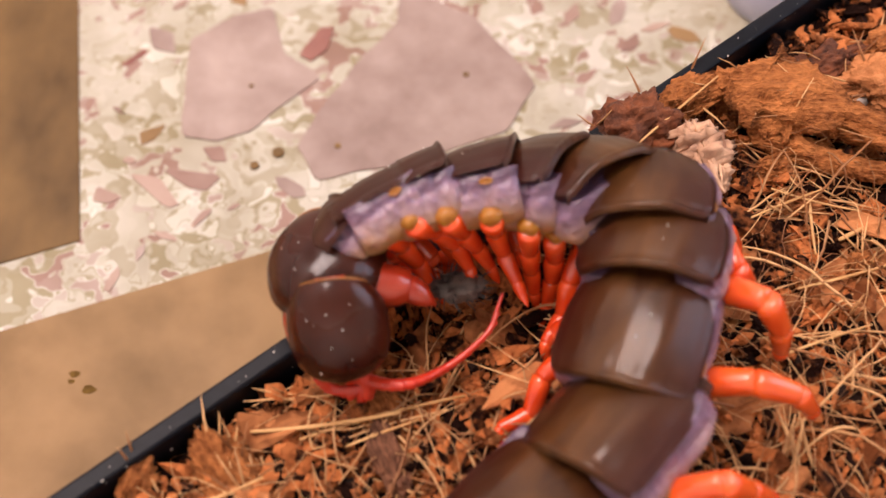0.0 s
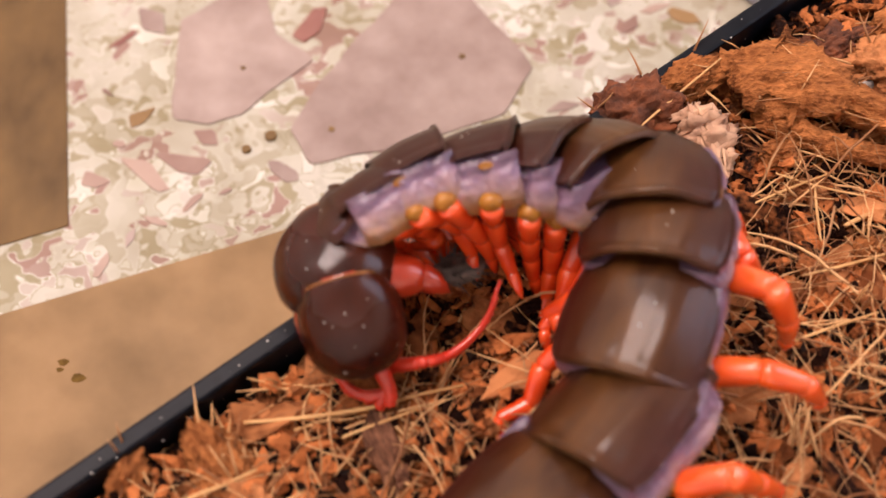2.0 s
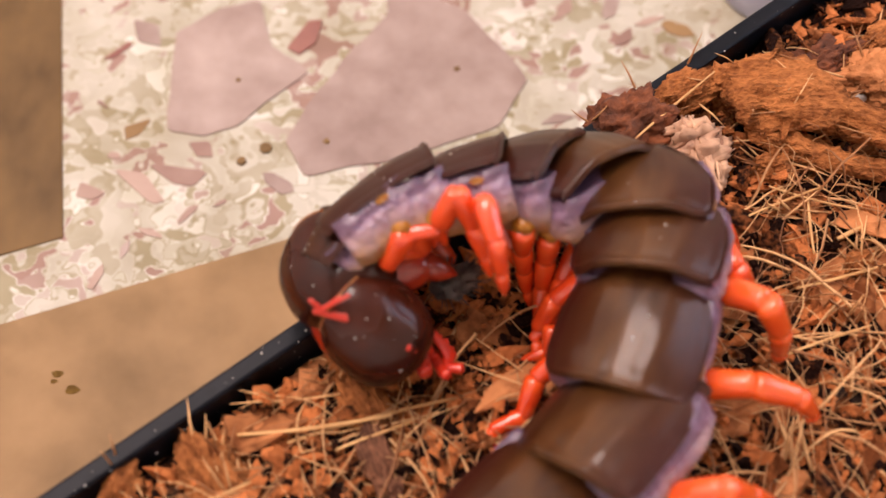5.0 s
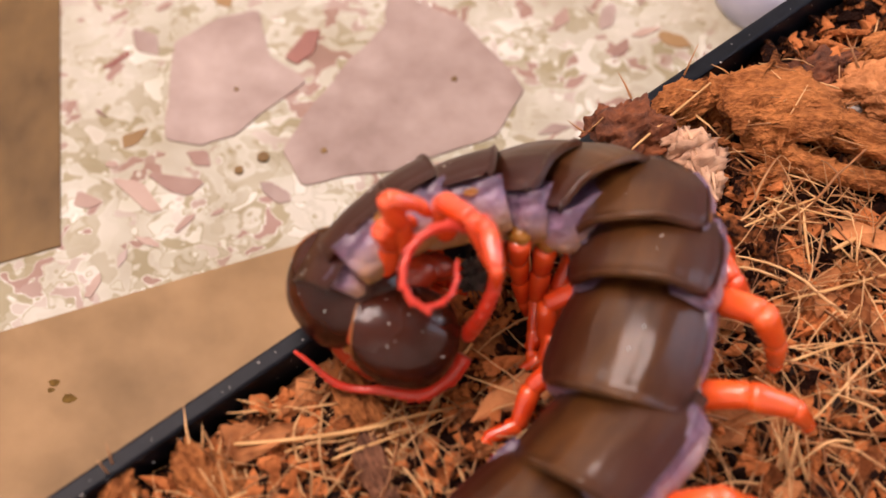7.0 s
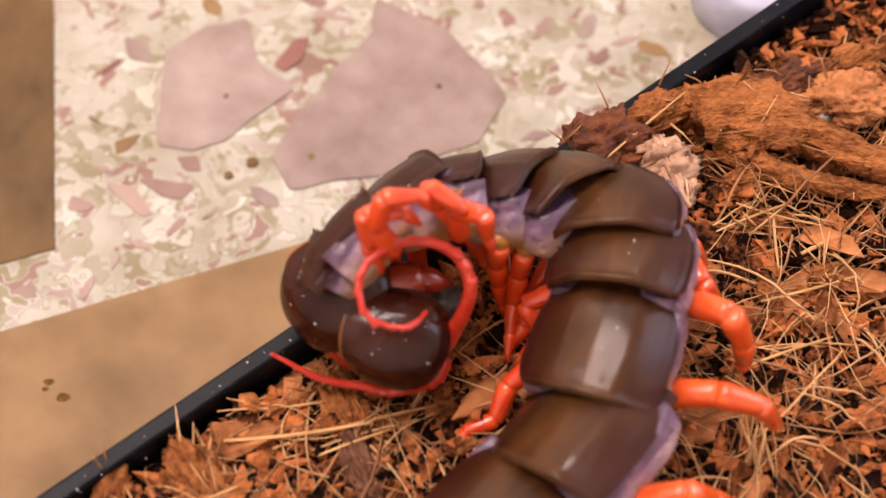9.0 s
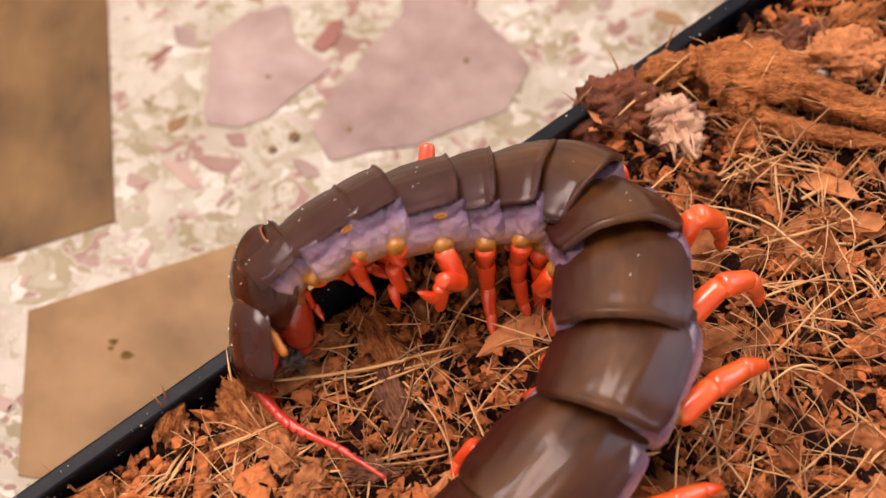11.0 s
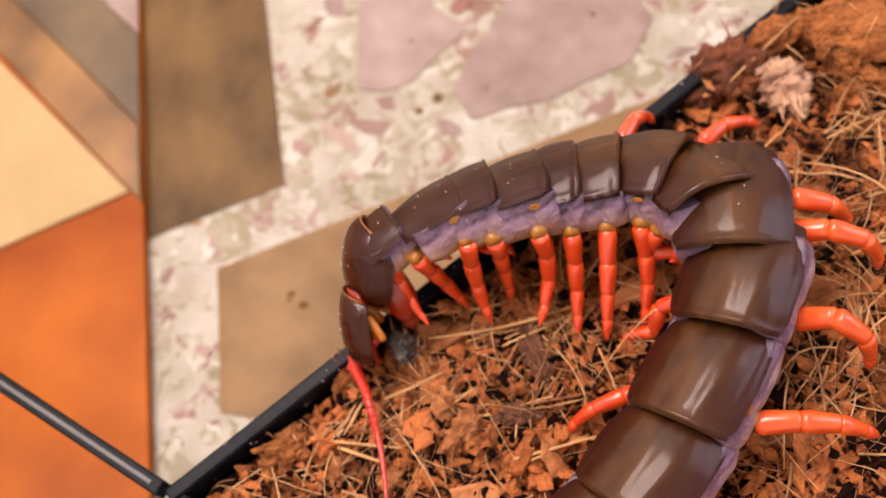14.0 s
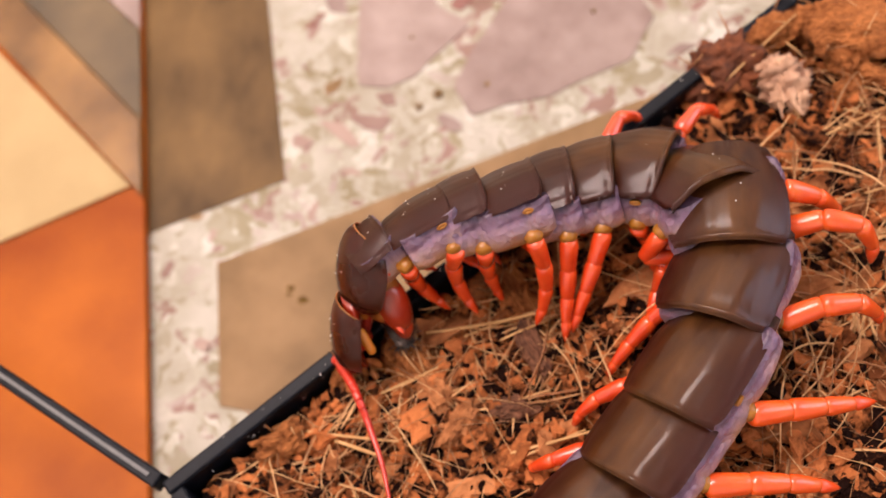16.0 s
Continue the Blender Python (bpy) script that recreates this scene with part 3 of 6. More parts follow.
for n, (x, y, turn, count, length, spread) in enumerate(((-21.5, -23.5, 100, 13, 9, 0.9), (-15.5, -18.5, 20, 10, 12, 0.8), (-10, -16, 35, 9, 13, 0.7), (35, -23, 80, 12, 9, 0.8), (43, -9, 35, 7, 9, 0.6),
                                                         (49, 2, 15, 9, 12, 1.0), (44, 7, -25, 8, 11, 0.9), (46, -2, 60, 8, 10, 0.9), (38, 4, 10, 8, 11, 1.0), (52, -14, 40, 10, 12, 1.0), (8, -24, -30, 6, 7, 0.6),
                                                         (-30, -33, 50, 9, 8, 0.8), (-3, -31, 10, 8, 9, 0.8))):
    bundle((x, y), turn, count, length, spread, 40 + n)


def chunk(name, label, category, at, size, turn, mat, seed, rough=0.35, bite=None, strands=12):
    """A torn lump: a ball of noise-worn facets, squashed to size."""
    bm = bmesh.new()
    bmesh.ops.create_icosphere(bm, subdivisions=5, radius=1)
    for v in bm.verts:
        c = v.co.normalized()
        k = 1 + rough * noise.noise(c * 1.6 + Vector((seed, 0, 0))) + rough * 0.5 * noise.noise(c * 4 + Vector((0, seed, 0))) \
            + rough * 0.35 * noise.noise(Vector((c.x * 4, c.y * 15, c.z * 15)) + Vector((seed, seed, 0))) \
            - rough * 0.4 * abs(noise.noise(Vector((c.x * 3, c.y * 7, c.z * 7)) + Vector((0, 0, seed))))
        if bite:
            for q, r in bite:
                g = (c - Vector(q)).length
                if g < r:
                    k *= 0.35 + 0.65 * g / r
        v.co = Vector((c.x * size[0], c.y * size[1], c.z * size[2])) * k * MM
    ob = thing(name, label, category, at=Vector(at) * MM)
    ob.rotation_euler = [radians(a) for a in turn]
    part("torn_body", bm, mat, ob)
    rng = random.Random(int(seed * 10))
    for k in range(strands):
        a = rng.uniform(0, 6.28)
        p = Vector((math.cos(a) * size[0], math.sin(a) * size[1], size[2] * rng.uniform(0.1, 0.7))) * 0.85
        d = Vector((math.cos(a) + rng.gauss(0, 0.6), math.sin(a) + rng.gauss(0, 0.6), rng.uniform(0.0, 0.7))).normalized()
        l = rng.uniform(2, 5)
        ring = lathe([(0, 0.16 * MM, 0.14 * MM), (l * 0.5 * MM, 0.12 * MM, 0.1 * MM), (l * MM, 0.03 * MM, 0.03 * MM)], 5, bend=rng.uniform(-60, 60))
        part("loose_fibre", ring, M_FIBRE, ob).matrix_basis = aim(p * MM, (p + d) * MM, Vector((0, 0, 1)))
    return ob


def torn_strip(spine, seed, rough=0.3, rings=56, sides=30):
    """A bent strip of husk along a spine of (x, y, z, half width, half thickness), worn and fibrous."""
    bm, loops = bmesh.new(), []
    for j in range(rings + 1):
        w = j / rings * (len(spine) - 1)
        k = min(int(w), len(spine) - 2)
        f = w - k
        f = f * f * (3 - 2 * f)
        a, b = spine[k], spine[k + 1]
        x, y, z, wide, thick = (p + (q - p) * f for p, q in zip(a, b))
        d = Vector((b[0] - a[0], b[1] - a[1], b[2] - a[2])).normalized()
        side = d.cross(Vector((0, 0, 1))).normalized()
        up = side.cross(d)
        end = math.sqrt(max(0.02, 1 - max(0, abs(2 * j / rings - 1) - 0.82) ** 2 / 0.0335))
        loop = []
        for i in range(sides):
            c, t = math.cos(6.2832 * i / sides), math.sin(6.2832 * i / sides)
            q = Vector((j * 0.16, c * 2.2 + seed, t * 2.2))
            r = end * (1 + rough * noise.noise(q) + rough * 0.7 * noise.noise(Vector((j * 0.5, c * 5, t * 5 + seed))) + rough * 0.5 * noise.noise(Vector((j * 0.25, c * 13, t * 13 + seed))))
            loop.append(bm.verts.new((Vector((x, y, z)) + side * c * wide * r + up * t * thick * r) * MM))
        loops.append(loop)
    for p, q in zip(loops, loops[1:]):
        for i in range(sides):
            bm.faces.new((p[i], q[i], q[(i + 1) % sides], p[(i + 1) % sides]))
    bm.faces.new(loops[0])
    bm.faces.new(loops[-1][::-1])
    bmesh.ops.recalc_face_normals(bm, faces=bm.faces)
    return bm


def forked_husk():
    ob = thing("husk_piece", "large torn orange brown husk piece, split into two arms", "husk", at=(0, 0, 0))
    part("torn_body", torn_strip(MAIN_SPINE, 3.1, 0.38), M_HUSK, ob)
    part("torn_arm", torn_strip(ARM_SPINE, 6.4, 0.4), M_HUSK, ob)
    part("torn_shred", torn_strip([(28, 19.5, 2.2, 1.0, 0.7), (32, 20.6, 3.2, 1.6, 0.9), (36, 20.5, 4.4, 1.8, 1.0)], 9.4, 0.5), M_HUSK, ob)
    rng = random.Random(77)
    for k in range(26):
        x, y, z, wide, thick = rng.choice(MAIN_SPINE + ARM_SPINE)
        p = Vector((x + rng.uniform(-3, 3), y + rng.uniform(-0.8, 0.8) * wide, z + thick * 0.3))
        l = rng.uniform(2, 5)
        strand = lathe([(0, 0.13 * MM, 0.12 * MM), (l * 0.5 * MM, 0.1 * MM, 0.09 * MM), (l * MM, 0.03 * MM, 0.03 * MM)], 5, bend=rng.uniform(-60, 60))
        part("loose_fibre", strand, M_FIBRE, ob).matrix_basis = aim(p * MM, (p + Vector((rng.gauss(0, 1), rng.gauss(0, 1), rng.uniform(0, 0.5)))) * MM, Vector((0, 0, 1)))


MAIN_SPINE = [(33.5, 20.6, 4.0, 2.2, 1.4), (36.8, 18.4, 4.8, 5.4, 2.0), (41.0, 16.6, 5.0, 4.8, 2.2), (45.6, 14.4, 4.8, 2.4, 1.8), (51.5, 11.6, 4.2, 2.0, 1.5), (58, 9.0, 3.6, 1.8, 1.3)]
ARM_SPINE = [(35.6, 15.0, 3.6, 2.2, 1.5), (39.4, 11.6, 3.0, 1.7, 1.3), (44.6, 9.6, 2.6, 1.5, 1.1), (50.2, 8.4, 2.4, 1.2, 0.9), (56, 7.4, 2.4, 0.9, 0.7)]
forked_husk()
chunk("husk_piece", "broad reddish husk piece beside the tray wall", "husk", (52, 21, 2.6), (6.5, 3.4, 2.6), (0, 4, 12), M_LUMP, 8.3, 0.5, None, 5)
chunk("husk_piece", "crumbly brown husk heap beside the tray wall", "husk", (45, 24.5, 1.0), (6.0, 2.6, 2.0), (0, 0, 24), M_DARKHUSK, 9.9, 0.55, None, 6)
chunk("husk_piece", "crumbly orange husk heap beside the tray wall", "husk", (54, 27.5, 1.0), (6.0, 2.6, 2.0), (0, 0, 26), M_HUSK, 10.7, 0.55, None, 6)
chunk("pebble", "pale grey pebble half under the husk", "pebble", (47.6, 18.2, 2.6), (2.0, 0.9, 0.8), (0, 0, 4), M_PEBBLE, 45.0, 0.1, None, 0)
chunk("husk_piece", "dark brown fibrous husk lump against the tray wall", "husk", (22, 14.5, 2), (5.5, 4.2, 4), (0, 0, 30), M_DARKHUSK, 5.2, 0.45, None, 4)


def splintered_knot():
    """A pale knot of wood: a small core under torn, twisted splinters that run the same way."""
    rng = random.Random(19)
    ob = thing("wood_knot", "pale pinkish splintered wood knot on the substrate", "wood", at=Vector((29.5, 10.4, 2.6)) * MM)
    ob.rotation_euler = (radians(12), 0, radians(12))
    part("core", torn_strip([(-1.2, 4.2, -0.6, 1.6, 1.2), (-0.4, 1.6, 0.4, 2.8, 1.9), (0.4, -1.4, 0.2, 2.6, 1.7), (1.2, -4.2, -1.0, 1.2, 0.9)], 4.7, 0.75), M_PALE, ob)
    for k in range(26):
        x, y = rng.uniform(-2.9, 2.9), rng.uniform(-2.6, 2.0)
        z = 1.7 * math.sqrt(max(0.05, 1 - (x / 3.1) ** 2)) * rng.uniform(0.7, 1.15)
        l, wide, lean = rng.uniform(1.4, 3.2), rng.uniform(0.14, 0.5), rng.gauss(0, 0.7)
        spine = [(x - lean, y + l, z - 0.5 * l * rng.random(), wide * 0.4, 0.12), (x - 0.3 * lean, y + 0.4 * l, z, wide, 0.24), (x + 0.2 * lean, y - 0.4 * l, z + 0.2, wide * 0.9, 0.2), (x + lean, y - l, z - 0.4 * l * rng.random(), wide * 0.3, 0.09)]
        part("splinter", torn_strip(spine, k * 1.3, 0.5, 14, 9), M_PALE, ob)


splintered_knot()
chunk("husk_piece", "reddish husk chunk on the substrate", "husk", (37.5, 9.5, 2), (2.6, 1.6, 1.4), (0, 0, 20), M_HUSK, 12.0, 0.4)
chunk("husk_piece", "reddish husk chunk on the substrate", "husk", (28.5, 19, 2.5), (5, 2.6, 2.2), (0, 0, 30), M_HUSK, 14.0, 0.5, None, 4)
chunk("wood_splinter", "torn brown wood splinter on the substrate", "wood", (-7, -19, 1.4), (6, 2, 1.2), (0, 8, -60), M_HUSK, 17.0, 0.5)

chunk("wood_splinter", "dark grey brown bark splinter on the substrate", "wood", (-5.4, -25.2, 1.6), (4.2, 1.7, 1.3), (0, 4, -65), M_BARK, 21.0, 0.4, None, 4)
chunk("husk_flake", "pale peach husk flake on the substrate", "husk", (3.9, -19.6, 2.0), (1.4, 0.9, 0.6), (10, 20, -40), M_LUMP, 23.0, 0.45, None, 3)
chunk("husk_flake", "ragged pink brown husk flake on the substrate", "husk", (4.9, -22.6, 1.8), (2.0, 1.1, 0.9), (-10, 8, 30), M_LUMP, 25.0, 0.4, None, 4)
chunk("husk_piece", "curled orange fibrous husk piece in the corner of the tray", "husk", (-21.5, -26.5, 1.5), (4.6, 2.6, 1.5), (15, 10, -50), M_HUSK, 27.0, 0.5, None, 16)
chunk("husk_piece", "fibrous golden husk piece on the substrate", "husk", (-18.2, -30.4, 1.6), (3.4, 1.7, 1.1), (0, 12, -45), M_LUMP, 29.0, 0.5, None, 12)
chunk("husk_flake", "upright orange husk flake beside the tray wall", "husk", (-30.2, -27.5, 1.8), (3.2, 1.6, 0.8), (30, -25, 75), M_HUSK, 31.0, 0.6, None, 5)
chunk("husk_flake", "knobbly tan husk piece on the substrate", "husk", (-14.8, -34.2, 1.6), (3.2, 1.5, 1.0), (0, 10, 55), M_LUMP, 33.0, 0.6, None, 5)
chunk("husk_flake", "knobbly reddish husk piece on the substrate", "husk", (-38.0, -36.0, 1.6), (3.6, 2.0, 1.3), (0, 10, 25), M_HUSK, 35.0, 0.6, None, 5)
chunk("husk_flake", "peach coloured husk lump on the substrate", "husk", (38.0, 9.2, 2.0), (2.4, 1.3, 1.1), (0, 0, -22), M_LUMP, 37.0, 0.5, None, 4)
chunk("husk_flake", "reddish husk flake under the fibres", "husk", (40.0, 5.0, 1.4), (2.8, 1.2, 0.8), (0, 6, 12), M_LUMP, 39.0, 0.6, None, 4)
chunk("husk_flake", "orange husk crumb on the substrate", "husk", (45.5, -2.5, 1.4), (1.7, 1.2, 0.8), (0, 6, 40), M_HUSK, 41.0, 0.6, None, 3)
chunk("husk_flake", "brown husk flake on the substrate", "husk", (-8.0, -33.0, 1.4), (2.6, 1.4, 0.9), (8, 6, 10), M_BARK, 43.0, 0.6, None, 4)


def stalk(a, b, lift, r, bend):
    """A stiff dry stalk that lies across the husk."""
    a, b = Vector((*a, 0)) * MM, Vector((*b, 0)) * MM
    a.z, b.z = relief(a.x, a.y) + lift * MM, relief(b.x, b.y) + (lift + 0.6) * MM
    l = (b - a).length
    ob = thing("dry_stalk", "thin golden dry stalk lying across the husk", "stalk", "dry stalks on the husk", at=(a + b) / 2)
    bm = lathe([((k / 10 - 0.5) * l, r * (0.55 + 0.45 * math.sin(2.5 * k / 10 + 0.4)) * MM, r * 0.75 * MM * (0.6 + 0.4 * math.sin(2.5 * k / 10 + 0.4))) for k in range(11)], 6, bend)
    part("stem", bm, M_STALK, ob).matrix_basis = aim(Vector((0, 0, 0)), b - a, Vector((0.3, 0.2, 1)))


for a, b, lift, r, bend in (((21.1, 10.3), (31.9, 20.5), 5.2, 0.16, -3), ((-14.5, -22.8), (2.2, -18.2), 2.6, 0.22, -8), ((-19.2, -22.6), (-4.2, -20.8), 2.4, 0.25, 10), ((40.9, 5.6), (40.4, -2.0), 2.6, 0.2, 12), ((43.6, 0.4), (47.4, 2.2), 2.4, 0.3, 0),
                            ((29.4, 9.2), (30.9, 5.4), 2.2, 0.24, 20), ((-35.6, -34.8), (-22.6, -37.0), 2.3, 0.24, 6), ((-31, -36.4), (-25.2, -38.6), 2.4, 0.3, 0), ((-9.8, -23.9), (-2.4, -21.3), 2.4, 0.18, -10),
                            ((-8.4, -38.8), (2.0, -36.4), 2.6, 0.24, 5), ((-9, -40), (1.0, -36.0), 2.3, 0.2, -5), ((36.5, 6.0), (46.0, 3.4), 2.6, 0.16, 12), ((33.0, 2.4), (43.0, 6.4), 3.0, 0.16, -9),
                            ((38.0, -6.0), (49.0, -3.0), 2.5, 0.2, 7), ((34.8, -14.0), (45.0, -10.5), 2.5, 0.18, -8), ((-25, -30.5), (-17.5, -27.5), 2.4, 0.2, 14)):
    stalk(a, b, lift, r, bend)


# ---- the centipede ----
centipede = thing("centipede", "large dark brown centipede with bright red orange legs", "centipede", at=(0, 0, 0))
WIDE = [9, 9.8, 10.3, 11.8, 12.6, 13.2, 13.8, 14.2, 14.5, 14.4, 14.4, 14.4, 14.4, 14.4, 14.4]
LONG = [12, 9.5, 7, 8, 7, 9, 7, 8, 8.2, 9.5, 12, 13, 14, 14, 14]
TALL = [4, 5, 7, 7.8, 8.2, 8.4, 8.6, 8.8, 8.8, 8.8, 8.8, 8.8, 8.8, 8.8, 8.8]


def bow(u):
    """How far a plate falls from its middle to its side, 0 to 1."""
    u = abs(u)
    return 0.1 * u + 0.9 * (max(0.0, u - 0.3) / 0.7) ** 1.7


def plate_mesh(w, l, arch, rim=1.0, swept=0.04):
    """A bowed shield: rounded sides, two fine furrows, a rolled rim behind, its front tucked under the plate before."""
    bm = bmesh.new()
    us = [-1 + 2 * i / 32 for i in range(33)]
    vs = [-1, -0.985, -0.95, -0.91, -0.87, -0.83, -0.78, -0.72, -0.62, -0.48, -0.32, -0.14, 0.05, 0.25, 0.45, 0.65, 0.82, 1]
    rows = []
    for v in vs:
        half = 1 - 0.2 * max(0, v + 0.15) ** 1.7 - 0.04 * max(0, -v - 0.3) ** 2.0 - 0.09 * max(0, (-v - 0.62) / 0.38) ** 2.2
        row = []
        for u in us:
            x = u * half * w / 2
            z = -arch * w * bow(u)
            z += 0.02 * w * math.exp(-((abs(u) - 0.95) / 0.05) ** 2) - 0.006 * w * math.exp(-((abs(u) - 0.3) / 0.03) ** 2)
            z += 0.022 * l * (1 - v * v) - (0.03 + 0.04 * rim) * l * (v + 0.6) - 0.05 * l * max(0, v - 0.1) + 0.24 * math.exp(-((v + 0.945) / 0.035) ** 2) - 0.07 * math.exp(-((v + 0.79) / 0.06) ** 2) - 0.6 * max(0, -v - 0.95) / 0.05
            y = v * l / 2 + (swept * l * abs(u) ** 4.5 - 0.005 * l * (1 - u * u)) * max(0, -v) ** 1.5
            row.append(bm.verts.new((x * MM, y * MM, z * MM)))
        rows.append(row)
    for p, q in zip(rows, rows[1:]):
        for i in range(len(us) - 1):
            bm.faces.new((p[i], p[i + 1], q[i + 1], q[i]))
    bmesh.ops.solidify(bm, geom=bm.faces[:], thickness=0.75 * MM)
    bmesh.ops.recalc_face_normals(bm, faces=bm.faces)
    return bm


def dome_mesh(w, l, deep, front, back):
    """A rounded shell, egg shaped from above: front and back say how far each end closes."""
    bm = bmesh.new()
    nu, nv, rows = 30, 24, []
    for j in range(nv + 1):
        v = -1 + 2 * j / nv
        e = v * (front if v > 0 else back)
        half = max(0.12, (1 - abs(e) ** 2.5) ** 0.42)
        row = []
        for i in range(nu + 1):
            u = -1 + 2 * i / nu
            x = math.sin(u * 1.45) / math.sin(1.45) * half * w / 2
            z = deep * half * (math.cos(u * 1.45) - 1) - 0.3 * l * (1 - math.sqrt(max(0.0, 1 - 0.97 * abs(e) ** 2.4))) - 0.2 * math.exp(-((abs(u) - 0.97) / 0.03) ** 2)
            y = v * l / 2 + 0.12 * l * u * u * max(0, -v)
            row.append(bm.verts.new((x * MM, y * MM, z * MM)))
        rows.append(row)
    for p, q in zip(rows, rows[1:]):
        for i in range(nu):
            bm.faces.new((p[i], p[i + 1], q[i + 1], q[i]))
    bmesh.ops.solidify(bm, geom=bm.faces[:], thickness=0.6 * MM)
    bmesh.ops.recalc_face_normals(bm, faces=bm.faces)
    return bm


def flank_mesh(w, l, h, seed, arch):
    """The underside of the head and neck, wrinkled along its sides."""
    bm = bmesh.new()
    n, m, loops = 32, 14, []
    for j in range(m + 1):
        v = -1 + 2 * j / m
        pinch = 1 - 0.22 * abs(v) ** 3 - 0.2 * max(0, (abs(v) - 0.6) / 0.4) ** 2 - 0.45 * max(0, v) ** 2
        loop = []
        for i in range(n):
            a = 2 * math.pi * i / n
            c, s = math.cos(a), math.sin(a)
            x = (0.48 + 0.085 * max(0, min(1, 0.7 - s))) * w * abs(c) ** 0.7 * (1 if c > 0 else -1)
            wr = 0.45 * noise.noise((c * 2 + seed, v * 3.0, s * 5)) + 0.2 * math.sin(9 * s + 4 * v + seed) - 0.5 * math.exp(-((v - 0.55) / 0.12) ** 2)
            x = (x + wr * (1 if c > 0 else -1) * (1 - abs(s))) * pinch
            roof = -arch * w * bow(min(1, abs(x) / (0.5 * w))) - 0.9 - 0.06 * l * (v + 1) - 0.16 * l * max(0, v) ** 2 - 0.6
            low = -h * (1 - 0.12 * c * c)
            z = low + (roof - low) * (0.5 + 0.5 * math.copysign(abs(s) ** 0.8, s))
            loop.append(bm.verts.new((x * MM, v * 0.5 * l * 0.85 * MM, z * MM)))
        loops.append(loop)
    for p, q in zip(loops, loops[1:]):
        for i in range(n):
            bm.faces.new((p[i], q[i], q[(i + 1) % n], p[(i + 1) % n]))
    bm.faces.new(loops[0])
    bm.faces.new(loops[-1])
    bmesh.ops.recalc_face_normals(bm, faces=bm.faces)
    return bm


def limb(l, r0, r1, sides=14):
    mid = r0 * 0.5 + r1 * 0.5
    return lathe([(-0.06 * l, r0 * 0.55, r0 * 0.55), (-0.02 * l, r0 * 0.85, r0 * 0.85), (0.08 * l, r0 * 0.97, r0 * 0.97), (0.25 * l, r0, r0), (0.6 * l, mid, mid),
                  (0.92 * l, r1, r1), (1.0 * l, r1 * 0.92, r1 * 0.92), (1.04 * l, r1 * 0.6, r1 * 0.6)], sides)


def claw(l, r0, sides=10):
    return lathe([(-0.1 * l, r0 * 0.5, r0 * 0.5), (0, r0 * 0.9, r0 * 0.9), (0.2 * l, r0, r0), (0.6 * l, r0 * 0.7, r0 * 0.7), (0.82 * l, r0 * 0.4, r0 * 0.4), (l, r0 * 0.06, r0 * 0.06)], sides)


def trunk_mesh(w, l, h, seed, arch):
    """The soft body of one segment: full sides that hang from the plate's edge, creased at both ends and folded along the way."""
    bm = bmesh.new()
    top = -arch * w
    side = ((0.0, -2.4), (0.2, -2.4 - 0.1 * arch * w), (0.36, top * 0.55 - 1.5), (0.455, top - 0.1), (0.485, top + 0.18 * (-h - top)), (0.5, top + 0.38 * (-h - top)),
            (0.495, top + 0.58 * (-h - top)), (0.46, top + 0.78 * (-h - top)), (0.37, top + 0.94 * (-h - top)), (0.2, -h), (0.0, -h))
    half = []
    for a, b in zip(side, side[1:]):
        half += [(a[0] + (b[0] - a[0]) * k / 4, a[1] + (b[1] - a[1]) * k / 4) for k in range(4)]
    half.append(side[-1])
    ring = [(x, z, 1) for x, z in half] + [(-x, z, -1) for x, z in half[-2:0:-1]]
    m, loops = 26, []
    for j in range(m + 1):
        v = -1 + 2 * j / m
        pinch = 1 - 0.1 * max(0, (abs(v) - 0.55) / 0.45) ** 2
        loop = []
        for x, z, sg in ring:
            skin = max(0.0, min(1.0, (abs(x) - 0.34) / 0.1))
            low = (z - top) / (-h - top)
            fold = 0.32 * noise.noise((seed + sg * 3, v * 2.2, z * 0.55)) + 0.09 * noise.noise((seed, v * 6.0, z * 1.5 + sg))
            fold -= 0.3 * math.exp(-((v + 0.35 - 0.25 * low) / 0.08) ** 2) + 0.22 * math.exp(-((low - 0.3 - 0.1 * v) / 0.06) ** 2)
            loop.append(bm.verts.new(((x * w * pinch + sg * skin * fold) * MM, (-0.05 + 0.455 * v) * l * MM, (z * (1 if z > top else 0.5 + 0.5 * pinch)) * MM)))
        loops.append(loop)
    n = len(ring)
    for p, q in zip(loops, loops[1:]):
        for i in range(n):
            bm.faces.new((p[i], q[i], q[(i + 1) % n], p[(i + 1) % n]))
    bm.faces.new(loops[0])
    bm.faces.new(loops[-1])
    bmesh.ops.recalc_face_normals(bm, faces=bm.faces)
    return bm


